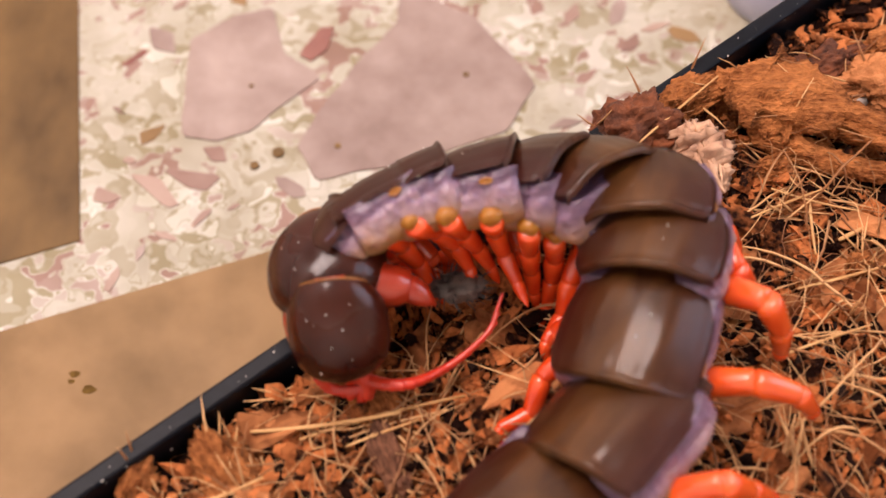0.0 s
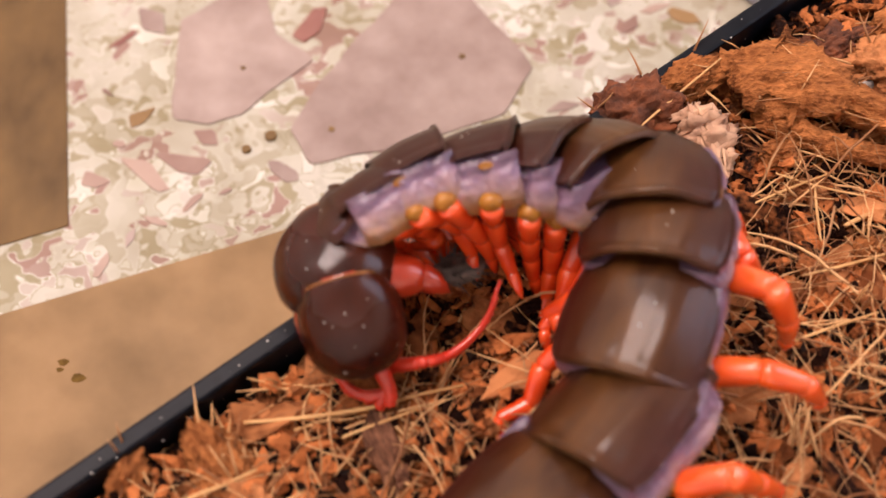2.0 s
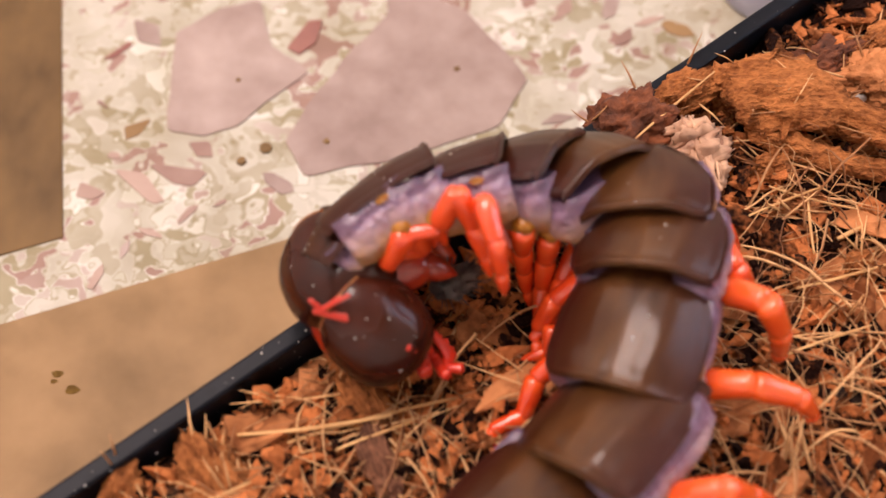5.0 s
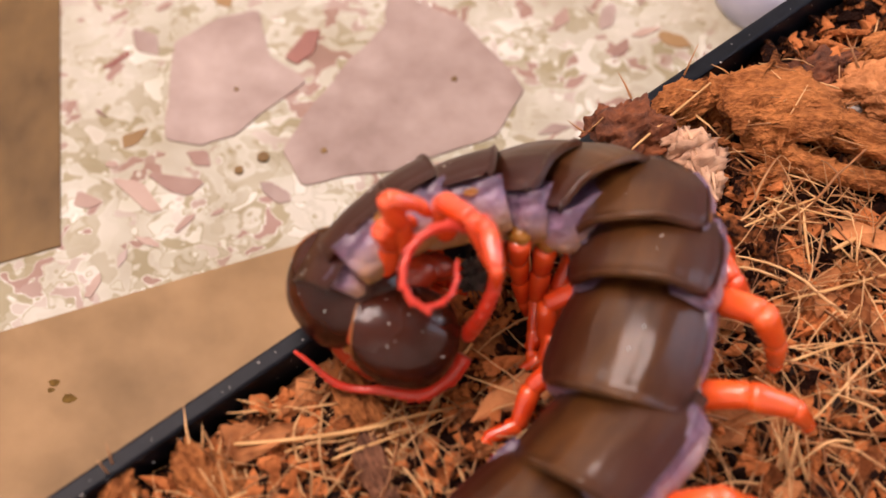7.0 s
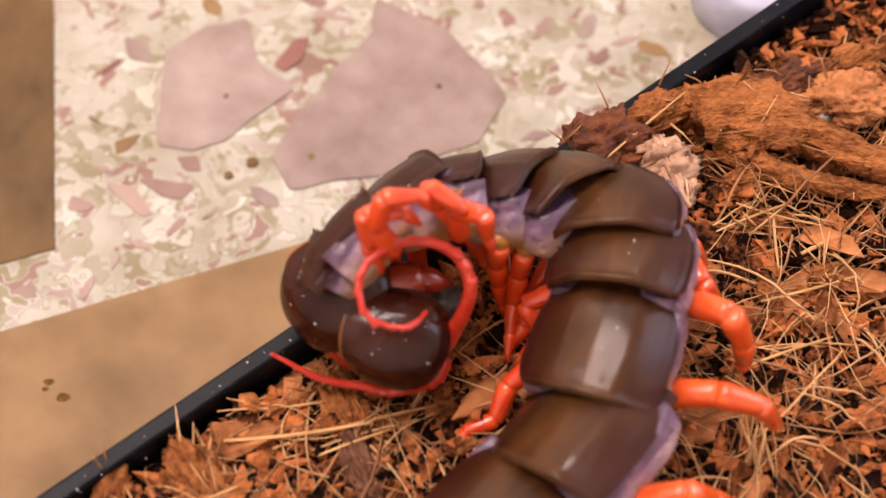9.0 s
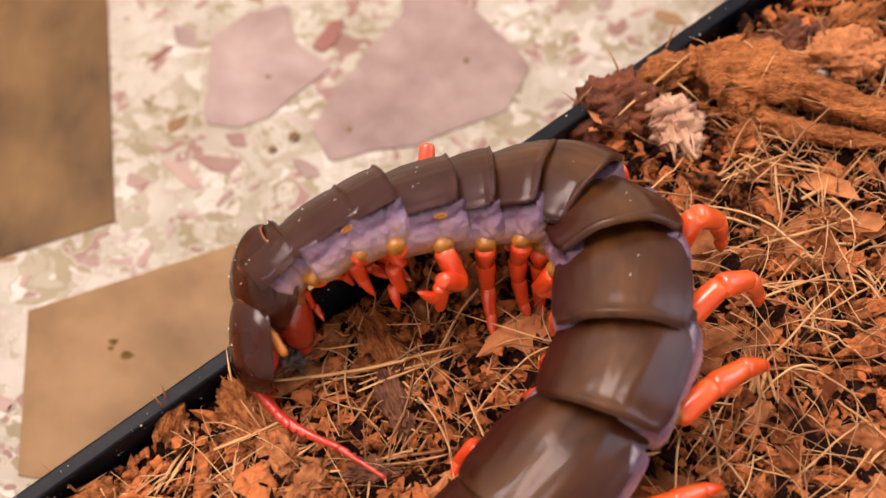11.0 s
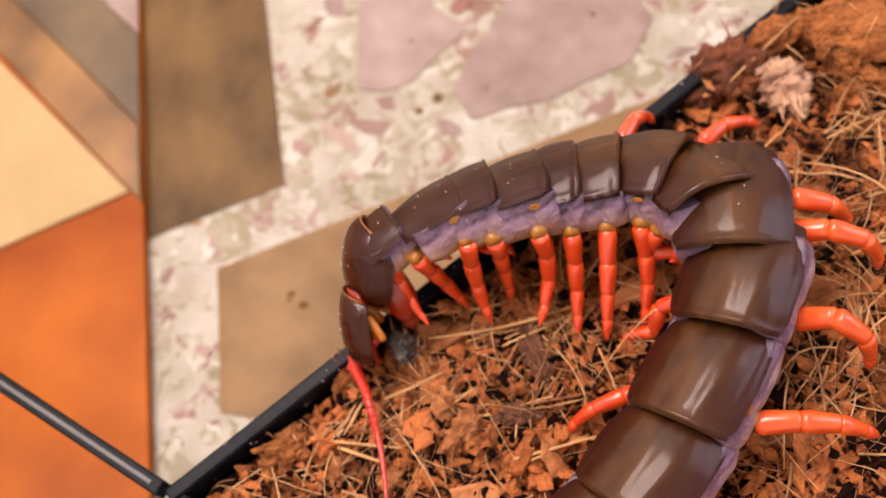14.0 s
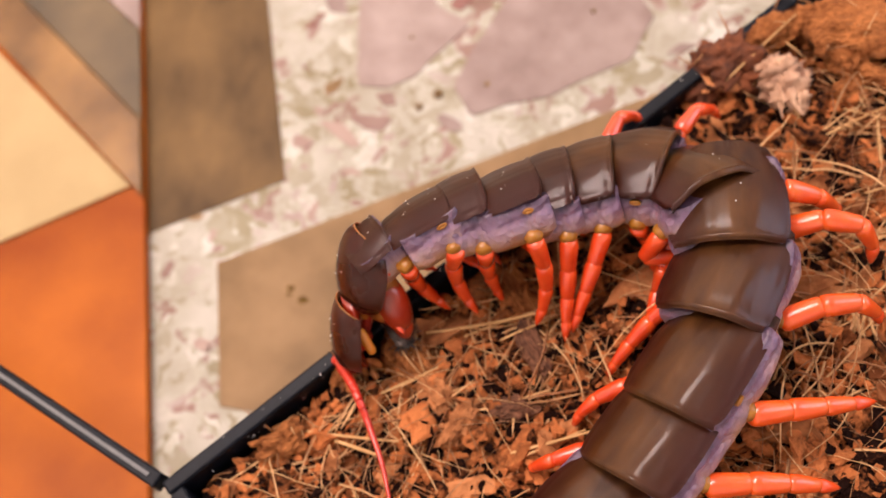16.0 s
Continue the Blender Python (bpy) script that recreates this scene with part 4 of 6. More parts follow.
PLATES, LEGS, FEELERS, STANCE = [], {}, {}, {}
for i in range(15):
    head, arch = i == 0, 0.19 if i < 7 else 0.22
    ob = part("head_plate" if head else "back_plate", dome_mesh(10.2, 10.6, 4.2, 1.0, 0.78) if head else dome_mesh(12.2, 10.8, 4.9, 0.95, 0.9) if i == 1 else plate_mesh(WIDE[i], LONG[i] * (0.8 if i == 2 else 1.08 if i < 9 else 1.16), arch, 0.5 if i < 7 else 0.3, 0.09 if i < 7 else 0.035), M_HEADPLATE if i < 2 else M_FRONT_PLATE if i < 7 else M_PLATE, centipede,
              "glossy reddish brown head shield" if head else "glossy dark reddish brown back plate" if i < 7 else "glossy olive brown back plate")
    if i in (2, 3):
        ob.data.transform(pose(0, 0, -0.5 * MM, 8))
    part("flank", flank_mesh(WIDE[i] * (0.84 if i else 0.7), LONG[i] * (0.85 if i else 1.05), TALL[i], i * 1.7, arch) if i < 2 else trunk_mesh(WIDE[i] * (0.86 if i == 2 else 1), LONG[i] * (0.8 if i == 2 else 1.08), TALL[i], i * 1.7, arch), M_FANG if head else M_NECK if i == 1 else M_FLANK, ob,
         "dark red underside of the head" if head else "soft ochre neck skin" if i == 1 else "wrinkled mauve grey soft flank")
    if i >= 2:
        for sg in (-1, 1):
            c = part("coxa", lathe([(-2.2 * MM, 0.8 * MM, 0.5 * MM), (-1.2 * MM, 1.7 * MM, 0.95 * MM), (0.0 * MM, 1.55 * MM, 1.15 * MM), (0.9 * MM, 1.2 * MM, 1.1 * MM), (1.3 * MM, 0.75 * MM, 0.75 * MM)], 16),
                     M_COXA, ob, "ochre leg socket")
            c.matrix_basis = Matrix.Translation(Vector((sg * 0.44 * WIDE[i], -0.2 * LONG[i], -0.82 * TALL[i])) * MM) @ Matrix.Scale(0.72 if i < 4 else 0.84, 4) @ Euler((radians(-28), 0, radians(-90 * sg))).to_matrix().to_4x4()
            if i in (3, 5, 8, 10, 12):
                s = part("spiracle", lathe([(-0.3 * MM, 0.75 * MM, 0.36 * MM), (0.1 * MM, 0.7 * MM, 0.33 * MM), (0.14 * MM, 0.45 * MM, 0.18 * MM), (-0.05 * MM, 0.35 * MM, 0.1 * MM)], 14), M_COXA, ob, "small amber rimmed breathing hole")
                s.matrix_basis = Matrix.Translation(Vector((sg * 0.49 * WIDE[i], -0.22 * LONG[i], -0.42 * TALL[i])) * MM) @ Euler((0, 0, radians(-90 * sg))).to_matrix().to_4x4()
    PLATES.append(ob)

# fangs and mouth parts
FANGS = []
neck = part("neck", lathe([(-2.0 * MM, 3.4 * MM, 1.5 * MM), (-0.8 * MM, 4.2 * MM, 2.0 * MM), (0.8 * MM, 4.2 * MM, 2.0 * MM), (2.0 * MM, 3.4 * MM, 1.5 * MM)], 28), M_NECK, PLATES[1], "soft ochre neck skin")
neck.matrix_basis = Matrix.Translation(Vector((0, 4.2, -5.7)) * MM)
for ob, w, l, deep, close in ((PLATES[0], 10.2, 10.6, 4.2, 0.78), (PLATES[1], 12.2, 10.8, 4.9, 0.9)):
    half, bm, loops = (1 - close ** 2.5) ** 0.42, bmesh.new(), []
    drop = -0.3 * l * (1 - math.sqrt(1 - 0.97 * close ** 2.4))
    for k in range(25):
        u = -0.96 + 1.92 * k / 24
        mid = Vector((math.sin(u * 1.45) / math.sin(1.45) * half * w / 2, -l / 2 + 0.12 * l * u * u, deep * half * (math.cos(u * 1.45) - 1) + drop + 0.05))
        loops.append([bm.verts.new((mid + Vector((0, 0.11 * math.cos(a), 0.11 * math.sin(a)))) * MM) for a in (1.047 * j for j in range(6))])
    for p, q in zip(loops, loops[1:]):
        for j in range(6):
            bm.faces.new((p[j], q[j], q[(j + 1) % 6], p[(j + 1) % 6]))
    part("rim", bm, M_NECK, ob, "thin ochre rear rim")
for sg in (-1, 1):
    h = part("fang_base", lathe([(-2.4 * MM, 1.6 * MM, 1.6 * MM), (-1.2 * MM, 2.3 * MM, 2.2 * MM), (0.6 * MM, 2.45 * MM, 2.3 * MM), (1.5 * MM, 2.0 * MM, 2.0 * MM)], 20), M_NECK, PLATES[1], "ochre socket of the fang")
    h.matrix_basis = aim(Vector((sg * 2.8, 1.6, -4.8)) * MM, Vector((sg * 5.8, 2.2, -5.8)) * MM, Vector((0, 1, 0)))
    b = part("fang", lathe([(-1.2 * MM, 1.4 * MM, 1.4 * MM), (-0.4 * MM, 1.95 * MM, 1.85 * MM), (0.8 * MM, 2.35 * MM, 2.1 * MM), (2.6 * MM, 2.4 * MM, 2.15 * MM), (4.2 * MM, 2.1 * MM, 1.95 * MM), (5.2 * MM, 1.7 * MM, 1.6 * MM), (5.8 * MM, 1.1 * MM, 1.1 * MM)], 22), M_FANG, PLATES[1], "bulky glossy dark red fang")
    c = part("fang_tip", lathe([(-0.8 * MM, 1.1 * MM, 1.1 * MM), (0.3 * MM, 1.5 * MM, 1.4 * MM), (1.6 * MM, 1.25 * MM, 1.15 * MM), (2.6 * MM, 0.7 * MM, 0.65 * MM), (3.4 * MM, 0.1 * MM, 0.1 * MM)], 16), M_FANG, PLATES[1], "dark pointed fang tip")
    FANGS.append((sg, b, c))
    f = part("palp", lathe([(-0.5 * MM, 0.5 * MM, 0.5 * MM), (0.6 * MM, 0.75 * MM, 0.65 * MM), (1.8 * MM, 0.6 * MM, 0.6 * MM), (2.7 * MM, 0.65 * MM, 0.6 * MM), (3.1 * MM, 0.3 * MM, 0.3 * MM)], 12), M_PALP, PLATES[0], "amber yellow mouth feeler")
    f.matrix_basis = Matrix.Translation(Vector((sg * 2.9, -1.6, -3.9)) * MM) @ Euler((radians(-28), 0, radians(-14 * sg))).to_matrix().to_4x4()
    for k in range(4):
        e = part("eye", lathe([(-0.2 * MM, 0.3 * MM, 0.3 * MM), (0.15 * MM, 0.25 * MM, 0.25 * MM), (0.26 * MM, 0.1 * MM, 0.1 * MM)], 8), M_BLACK, PLATES[0])
        e.matrix_basis = Matrix.Translation(Vector((sg * (3.35 - 0.3 * (k % 2)), 1.6 + 0.6 * (k // 2) + 0.2 * (k % 2), -2.0 - 0.2 * (k % 2))) * MM) @ Euler((0, 0, radians(-60 * sg))).to_matrix().to_4x4()

# pale grains of sand that stick to the front plates
GRAIN = mesh_of("sand_grain", lathe([(-0.09 * MM, 0.05 * MM, 0.05 * MM), (0, 0.08 * MM, 0.08 * MM), (0.09 * MM, 0.05 * MM, 0.05 * MM)], 6), M_GRAIN)


def grains():
    rng = random.Random(21)
    for i, count in ((0, 9), (1, 10), (2, 9), (3, 9), (4, 6), (5, 4), (8, 2), (9, 2), (10, 2)):
        verts = [v.co for v in PLATES[i].data.vertices]
        top = [c for c in verts if abs(c.x) < 0.42 * WIDE[i] * MM and abs(c.y) < 0.36 * LONG[i] * MM]
        top = [c for c in top if not any(abs(o.x - c.x) < 0.2 * MM and abs(o.y - c.y) < 0.2 * MM and o.z > c.z + 0.1 * MM for o in top)]
        for c in rng.sample(top, min(count, len(top))):
            g = part("sand_grain", GRAIN, None, PLATES[i])
            g.matrix_basis = Matrix.Translation(c + Vector((rng.uniform(-0.35, 0.35), rng.uniform(-0.35, 0.35), 0.03)) * MM) @ Matrix.Scale(rng.uniform(0.5, 1.2), 4)


grains()


def prey():
    """A small fuzzy scrap that the centipede holds under its head."""
    rng = random.Random(9)
    ob = thing("prey_remains", "small dark grey fuzzy insect remains held under the head", "insect", at=(0, 0, 0))
    bm = bmesh.new()
    bmesh.ops.create_icosphere(bm, subdivisions=4, radius=1)
    for v in bm.verts:
        c = v.co.normalized()
        k = 1 + 0.3 * noise.noise(c * 2) + 0.2 * noise.noise(c * 7)
        v.co = Vector((c.x * 2.6, c.y * 1.6, c.z * 1.3)) * k * MM
    part("abdomen", bm, M_PREY, ob)
    for k in range(70):
        d = Vector((rng.gauss(0, 1), rng.gauss(0, 1), rng.gauss(0.3, 1))).normalized()
        p = Vector((d.x * 2.4, d.y * 1.5, d.z * 1.2))
        part("bristle", lathe([(0, 0.09 * MM, 0.09 * MM), (0.8 * MM, 0.06 * MM, 0.06 * MM), (1.6 * MM, 0.02 * MM, 0.02 * MM)], 5), M_PREY, ob).matrix_basis = aim(p * MM, (p + d + Vector((0.6, 0, 0.1))) * MM, Vector((0, 0, 1)))
    return ob


PREY = prey()

THIGH, SHIN, FOOT, CLAW = 3.9, 3.6, 3.1, 2.6


def leg_meshes(k, r, mat):
    return [mesh_of("thigh", limb(THIGH * k * MM, 1.15 * r, 1.0 * r), mat), mesh_of("shin", limb(SHIN * k * MM, 1.08 * r, 0.88 * r), mat),
            mesh_of("foot", limb(FOOT * k * MM, 0.9 * r, 0.68 * r), mat), mesh_of("claw", claw(CLAW * k * MM, 0.68 * r), M_LEG)]


FRONT_LEG, SHORT_LEG, LONG_LEG = leg_meshes(0.8, 0.72 * MM, M_LEG), leg_meshes(1.1, 1.05 * MM, M_LEG), leg_meshes(1.25, 1.3 * MM, M_ORANGE_LEG)


def long_leg(side, i):
    return side == "R" and i >= 9


def build_leg(side, i):
    meshes = LONG_LEG if long_leg(side, i) else FRONT_LEG if i == 1 else SHORT_LEG
    thigh = part("leg", meshes[0], None, centipede, "glossy red orange jointed leg")
    LEGS[side, i] = [thigh] + [part(n, me, None, thigh) for n, me in zip(("shin", "foot", "claw"), meshes[1:])]


for side, first in (("L", 1), ("R", 2)):
    for i in range(first, 15):
        build_leg(side, i)

RINGS = 22
for name in "AB":
    FEELERS[name] = []
    for k in range(RINGS):
        u = k / RINGS
        r0 = (0.86 - 0.9 * u + 0.24 * u * u) * MM
        FEELERS[name].append(part("feeler_ring", lathe([(-0.2 * MM, r0 * 0.9, r0 * 0.9), (0.1 * MM, r0, r0), (1.0 * MM, r0, r0), (2.0 * MM, r0 * 0.96, r0 * 0.96), (2.3 * MM, r0 * 0.85, r0 * 0.85)], 12),
                                  M_FEELER, centipede, "ringed glossy red feeler"))


# ---- how the centipede moves ----
def stance(at, ahead, up):
    y, z = Vector(ahead).normalized(), Vector(up)
    x = y.cross(z).normalized()
    return Matrix.Translation(Vector(at) * MM) @ Matrix((x, y, x.cross(y))).transposed().to_4x4()


def crawl(i, rows):
    keys = [(t, stance(p, a, u)) for t, p, a, u in rows]
    STANCE[i] = keys
    walk(PLATES[i], keys)


def between(rows, t):
    """The points of the rows at t, on straight lines from row to row."""
    if t <= rows[0][0]:
        return [Vector(p) for p in rows[0][1:]]
    for a, b in zip(rows, rows[1:]):
        if t <= b[0]:
            u = (t - a[0]) / (b[0] - a[0])
            return [Vector(p).lerp(Vector(q), u) for p, q in zip(a[1:], b[1:])]
    return [Vector(p) for p in rows[-1][1:]]


def step(side, i, rows):
    """Bends a leg from its socket over its knee to its foot, its pieces keeping their length."""
    sg = -1 if side == "L" else 1
    sizes = [s * (1.25 if long_leg(side, i) else 0.8 if i == 1 else 1.1) * MM for s in (THIGH, SHIN, FOOT, CLAW)]
    keys = [[] for _ in sizes]
    for t, m in STANCE[i]:
        base = m @ (Vector((sg * 0.46 * WIDE[i], -0.2 * LONG[i], -0.9 * TALL[i])) * MM)
        knee, foot = (p * MM for p in between(rows, t))
        ctrl = 2 * knee - (base + foot) / 2
        pts = [base * (1 - u) ** 2 + ctrl * 2 * u * (1 - u) + foot * u * u for u in (0, 0.27, 0.54, 0.78, 1)]
        for _ in range(12):
            pts[4] = foot.copy()
            for k in (3, 2, 1, 0):
                pts[k] = pts[k + 1] + (pts[k] - pts[k + 1]).normalized() * sizes[k]
            pts[0] = base.copy()
            for k in range(4):
                pts[k + 1] = pts[k] + (pts[k + 1] - pts[k]).normalized() * sizes[k]
        up = m.to_3x3() @ Vector((0, 1, 0))
        poses = [aim(a, b, up) for a, b in zip(pts, pts[1:])]
        keys[0].append((t, poses[0]))
        for k in (1, 2, 3):
            keys[k].append((t, poses[0].inverted() @ poses[k]))
    for ob, ks in zip(LEGS[side, i], keys):
        walk(ob, ks)


def bite(rows):
    """Swings the fangs: 0 folded forward under the head, 1 spread wide to the sides."""
    for sg, b, c in FANGS:
        bs, cs = [], []
        for t, wide in rows:
            wide = wide if sg < 0 else 0.0
            a = Vector((sg * 2.7, 1.8, -5.6)) + Vector((-sg * 0.1, 0.3, 0.9)) * wide
            d = Vector((sg * 0.12, 0.8, -0.45)).lerp(Vector((sg * 0.95, 0.18, -0.25)), wide).normalized()
            e = (d + Vector((-sg * 0.35, 0.3, -0.1))).normalized()
            bs.append((t, aim(a * MM, (a + d) * MM, Vector((0, 0.4, 1)))))
            cs.append((t, aim((a + d * 5.2) * MM, (a + d * 5.2 + e) * MM, Vector((0, 0.4, 1)))))
        walk(b, bs)
        walk(c, cs)


def sweep(name, rows):
    """Lays the rings of a feeler along its curve."""
    keys = [[] for _ in range(RINGS)]
    for row in rows:
        p = [Vector(q) * MM for q in row[1:]]
        p = [2 * p[0] - p[1]] + p + [2 * p[-1] - p[-2]]
        fine = []
        for a, b, c, d in zip(p, p[1:], p[2:], p[3:]):
            for k in range(20):
                u = k / 20
                fine.append(0.5 * ((2 * b) + (c - a) * u + (2 * a - 5 * b + 4 * c - d) * u * u + (3 * b - a - 3 * c + d) * u ** 3))
        fine.append(p[-2])
        far = [0.0]
        for a, b in zip(fine, fine[1:]):
            far.append(far[-1] + (b - a).length)

        def at(w):
            w *= far[-1]
            for k in range(len(fine) - 1):
                if far[k + 1] >= w:
                    return fine[k].lerp(fine[k + 1], (w - far[k]) / max(1e-9, far[k + 1] - far[k]))
            return fine[-1]
        for k in range(RINGS):
            keys[k].append((row[0], aim(at(k / RINGS), at((k + 1) / RINGS), Vector((0.1, 0.2, 1)))))
    for ob, ks in zip(FEELERS[name], keys):
        walk(ob, ks)


def motions():
    """Where each plate, leg and feeler of the centipede is, in millimetres, time by time."""
    crawl(0, [
        (0, (-10.6, -17.1, 13.2), (0.14, -0.79, -0.60), (-0.10, -0.61, 0.79)),
        (1.5, (-7.7, -17.7, 12.9), (0.30, -0.71, -0.63), (0.09, -0.64, 0.76)),
        (2.5, (-8.7, -17.9, 12.7), (0.21, -0.74, -0.64), (0.05, -0.64, 0.76)),
        (3.5, (-7.0, -17.2, 12.7), (0.44, -0.69, -0.58), (0.12, -0.59, 0.80)),
        (4.2, (-6.1, -16.9, 12.7), (0.56, -0.63, -0.53), (0.16, -0.55, 0.82)),
        (4.9, (-4.9, -16.4, 12.8), (0.73, -0.51, -0.46), (0.21, -0.47, 0.86)),
        (5.6, (-3.5, -15.8, 13.0), (0.86, -0.36, -0.36), (0.23, -0.35, 0.91)),
        (6.3, (-2.2, -15.3, 13.1), (0.95, -0.17, -0.26), (0.21, -0.25, 0.94)),
        (7, (-2.0, -15.1, 13.3), (0.96, -0.16, -0.22), (0.18, -0.25, 0.95)),
        (8, (-1.3, -14.7, 13.6), (0.97, -0.18, -0.14), (0.09, -0.29, 0.95)),
        (9.2, (-2.3, -16.7, 13.9), (0.96, -0.29, -0.04), (-0.09, -0.42, 0.90)),
        (9.9, (-9.5, -18.6, 12.2), (0.63, -0.74, -0.24), (-0.31, -0.52, 0.80)),
        (10.6, (-17.7, -20.3, 10.2), (0.14, -0.86, -0.48), (-0.74, -0.41, 0.52)),
        (11.3, (-25.4, -21.5, 8.1), (0.03, -0.83, -0.56), (-0.98, -0.12, 0.14)),
        (12.5, (-27.4, -20.3, 8.7), (0.11, -0.82, -0.56), (-0.98, -0.19, 0.09)),
        (13.5, (-29.0, -21.2, 8.5), (0.05, -0.78, -0.62), (-0.98, -0.16, 0.13)),
        (14.5, (-29.9, -23.8, 8.4), (-0.02, -0.72, -0.69), (-0.98, -0.13, 0.17)),
        (16, (-30.7, -24.0, 8.1), (-0.14, -0.60, -0.79), (-0.97, -0.09, 0.24)),
    ])
    crawl(1, [
        (0, (-12.2, -8.3, 15.3), (0.14, -0.99, 0.07), (-0.15, 0.05, 0.99)),
        (1.5, (-10.9, -9.5, 15.2), (0.29, -0.95, 0.05), (-0.12, 0.01, 0.99)),
        (2.5, (-10.8, -9.1, 15.1), (0.22, -0.97, 0.01), (-0.13, -0.02, 0.99)),
        (3.5, (-10.9, -8.1, 14.9), (0.29, -0.96, 0.01), (-0.16, -0.04, 0.99)),
        (4.2, (-10.6, -8.2, 14.8), (0.33, -0.94, -0.01), (-0.18, -0.07, 0.98)),
        (4.9, (-10.3, -9.0, 14.6), (0.40, -0.92, -0.05), (-0.21, -0.15, 0.97)),
        (5.6, (-10.0, -9.8, 14.5), (0.49, -0.87, -0.09), (-0.24, -0.23, 0.94)),
        (6.3, (-9.7, -10.5, 14.4), (0.56, -0.82, -0.11), (-0.26, -0.30, 0.92)),
        (7, (-9.4, -10.5, 14.4), (0.56, -0.82, -0.14), (-0.24, -0.33, 0.91)),
        (8, (-8.9, -10.3, 14.2), (0.57, -0.80, -0.17), (-0.21, -0.34, 0.92)),
        (9.2, (-9.2, -12.2, 14.4), (0.52, -0.80, -0.28), (-0.33, -0.49, 0.80)),
        (9.9, (-13.1, -13.7, 14.5), (0.06, -0.85, -0.53), (-0.48, -0.49, 0.73)),
        (10.6, (-18.2, -14.9, 14.2), (-0.29, -0.61, -0.74), (-0.70, -0.39, 0.60)),
        (11.3, (-23.7, -15.5, 13.8), (-0.37, -0.36, -0.86), (-0.85, -0.23, 0.47)),
        (12.5, (-26.1, -13.8, 14.3), (-0.32, -0.51, -0.80), (-0.85, -0.21, 0.48)),
        (13.5, (-27.1, -14.5, 14.5), (-0.28, -0.57, -0.77), (-0.85, -0.21, 0.48)),
        (14.5, (-28.1, -17.3, 14.6), (-0.28, -0.60, -0.75), (-0.86, -0.20, 0.47)),
        (16, (-28.2, -17.9, 14.8), (-0.26, -0.65, -0.71), (-0.86, -0.18, 0.47)),
    ])
    crawl(2, [
        (0, (-12.8, -4.3, 14.7), (-0.52, -0.82, -0.22), (-0.77, 0.35, 0.53)),
        (1.5, (-12.0, -5.2, 14.7), (-0.51, -0.84, -0.18), (-0.73, 0.32, 0.60)),
        (2.5, (-11.9, -4.3, 14.7), (-0.51, -0.85, -0.16), (-0.70, 0.30, 0.64)),
        (3.5, (-11.7, -3.8, 14.6), (-0.53, -0.83, -0.18), (-0.71, 0.31, 0.64)),
        (4.2, (-11.9, -4.5, 14.5), (-0.55, -0.81, -0.20), (-0.71, 0.34, 0.61)),
        (4.9, (-12.1, -5.7, 14.5), (-0.50, -0.85, -0.18), (-0.73, 0.30, 0.61)),
        (5.6, (-12.4, -6.8, 14.5), (-0.44, -0.88, -0.17), (-0.75, 0.26, 0.61)),
        (6.3, (-12.6, -7.9, 14.5), (-0.38, -0.91, -0.16), (-0.76, 0.21, 0.61)),
        (7, (-12.2, -7.6, 14.7), (-0.42, -0.88, -0.21), (-0.78, 0.23, 0.58)),
        (8, (-11.2, -6.8, 15.0), (-0.47, -0.82, -0.32), (-0.81, 0.25, 0.53)),
        (9.2, (-11.4, -8.1, 15.4), (-0.39, -0.82, -0.42), (-0.86, 0.16, 0.48)),
        (9.9, (-14.4, -9.9, 16.3), (-0.49, -0.78, -0.38), (-0.78, 0.19, 0.60)),
        (10.6, (-17.4, -11.7, 17.0), (-0.60, -0.72, -0.35), (-0.67, 0.22, 0.71)),
        (11.3, (-20.7, -13.4, 17.4), (-0.71, -0.64, -0.30), (-0.55, 0.23, 0.80)),
        (12.5, (-22.5, -10.6, 17.9), (-0.74, -0.64, -0.21), (-0.51, 0.33, 0.80)),
        (13.5, (-23.4, -10.8, 17.9), (-0.75, -0.62, -0.21), (-0.50, 0.34, 0.80)),
        (14.5, (-25.1, -14.2, 17.9), (-0.74, -0.64, -0.21), (-0.51, 0.34, 0.79)),
        (16, (-25.4, -14.6, 17.9), (-0.73, -0.66, -0.18), (-0.50, 0.34, 0.79)),
    ])
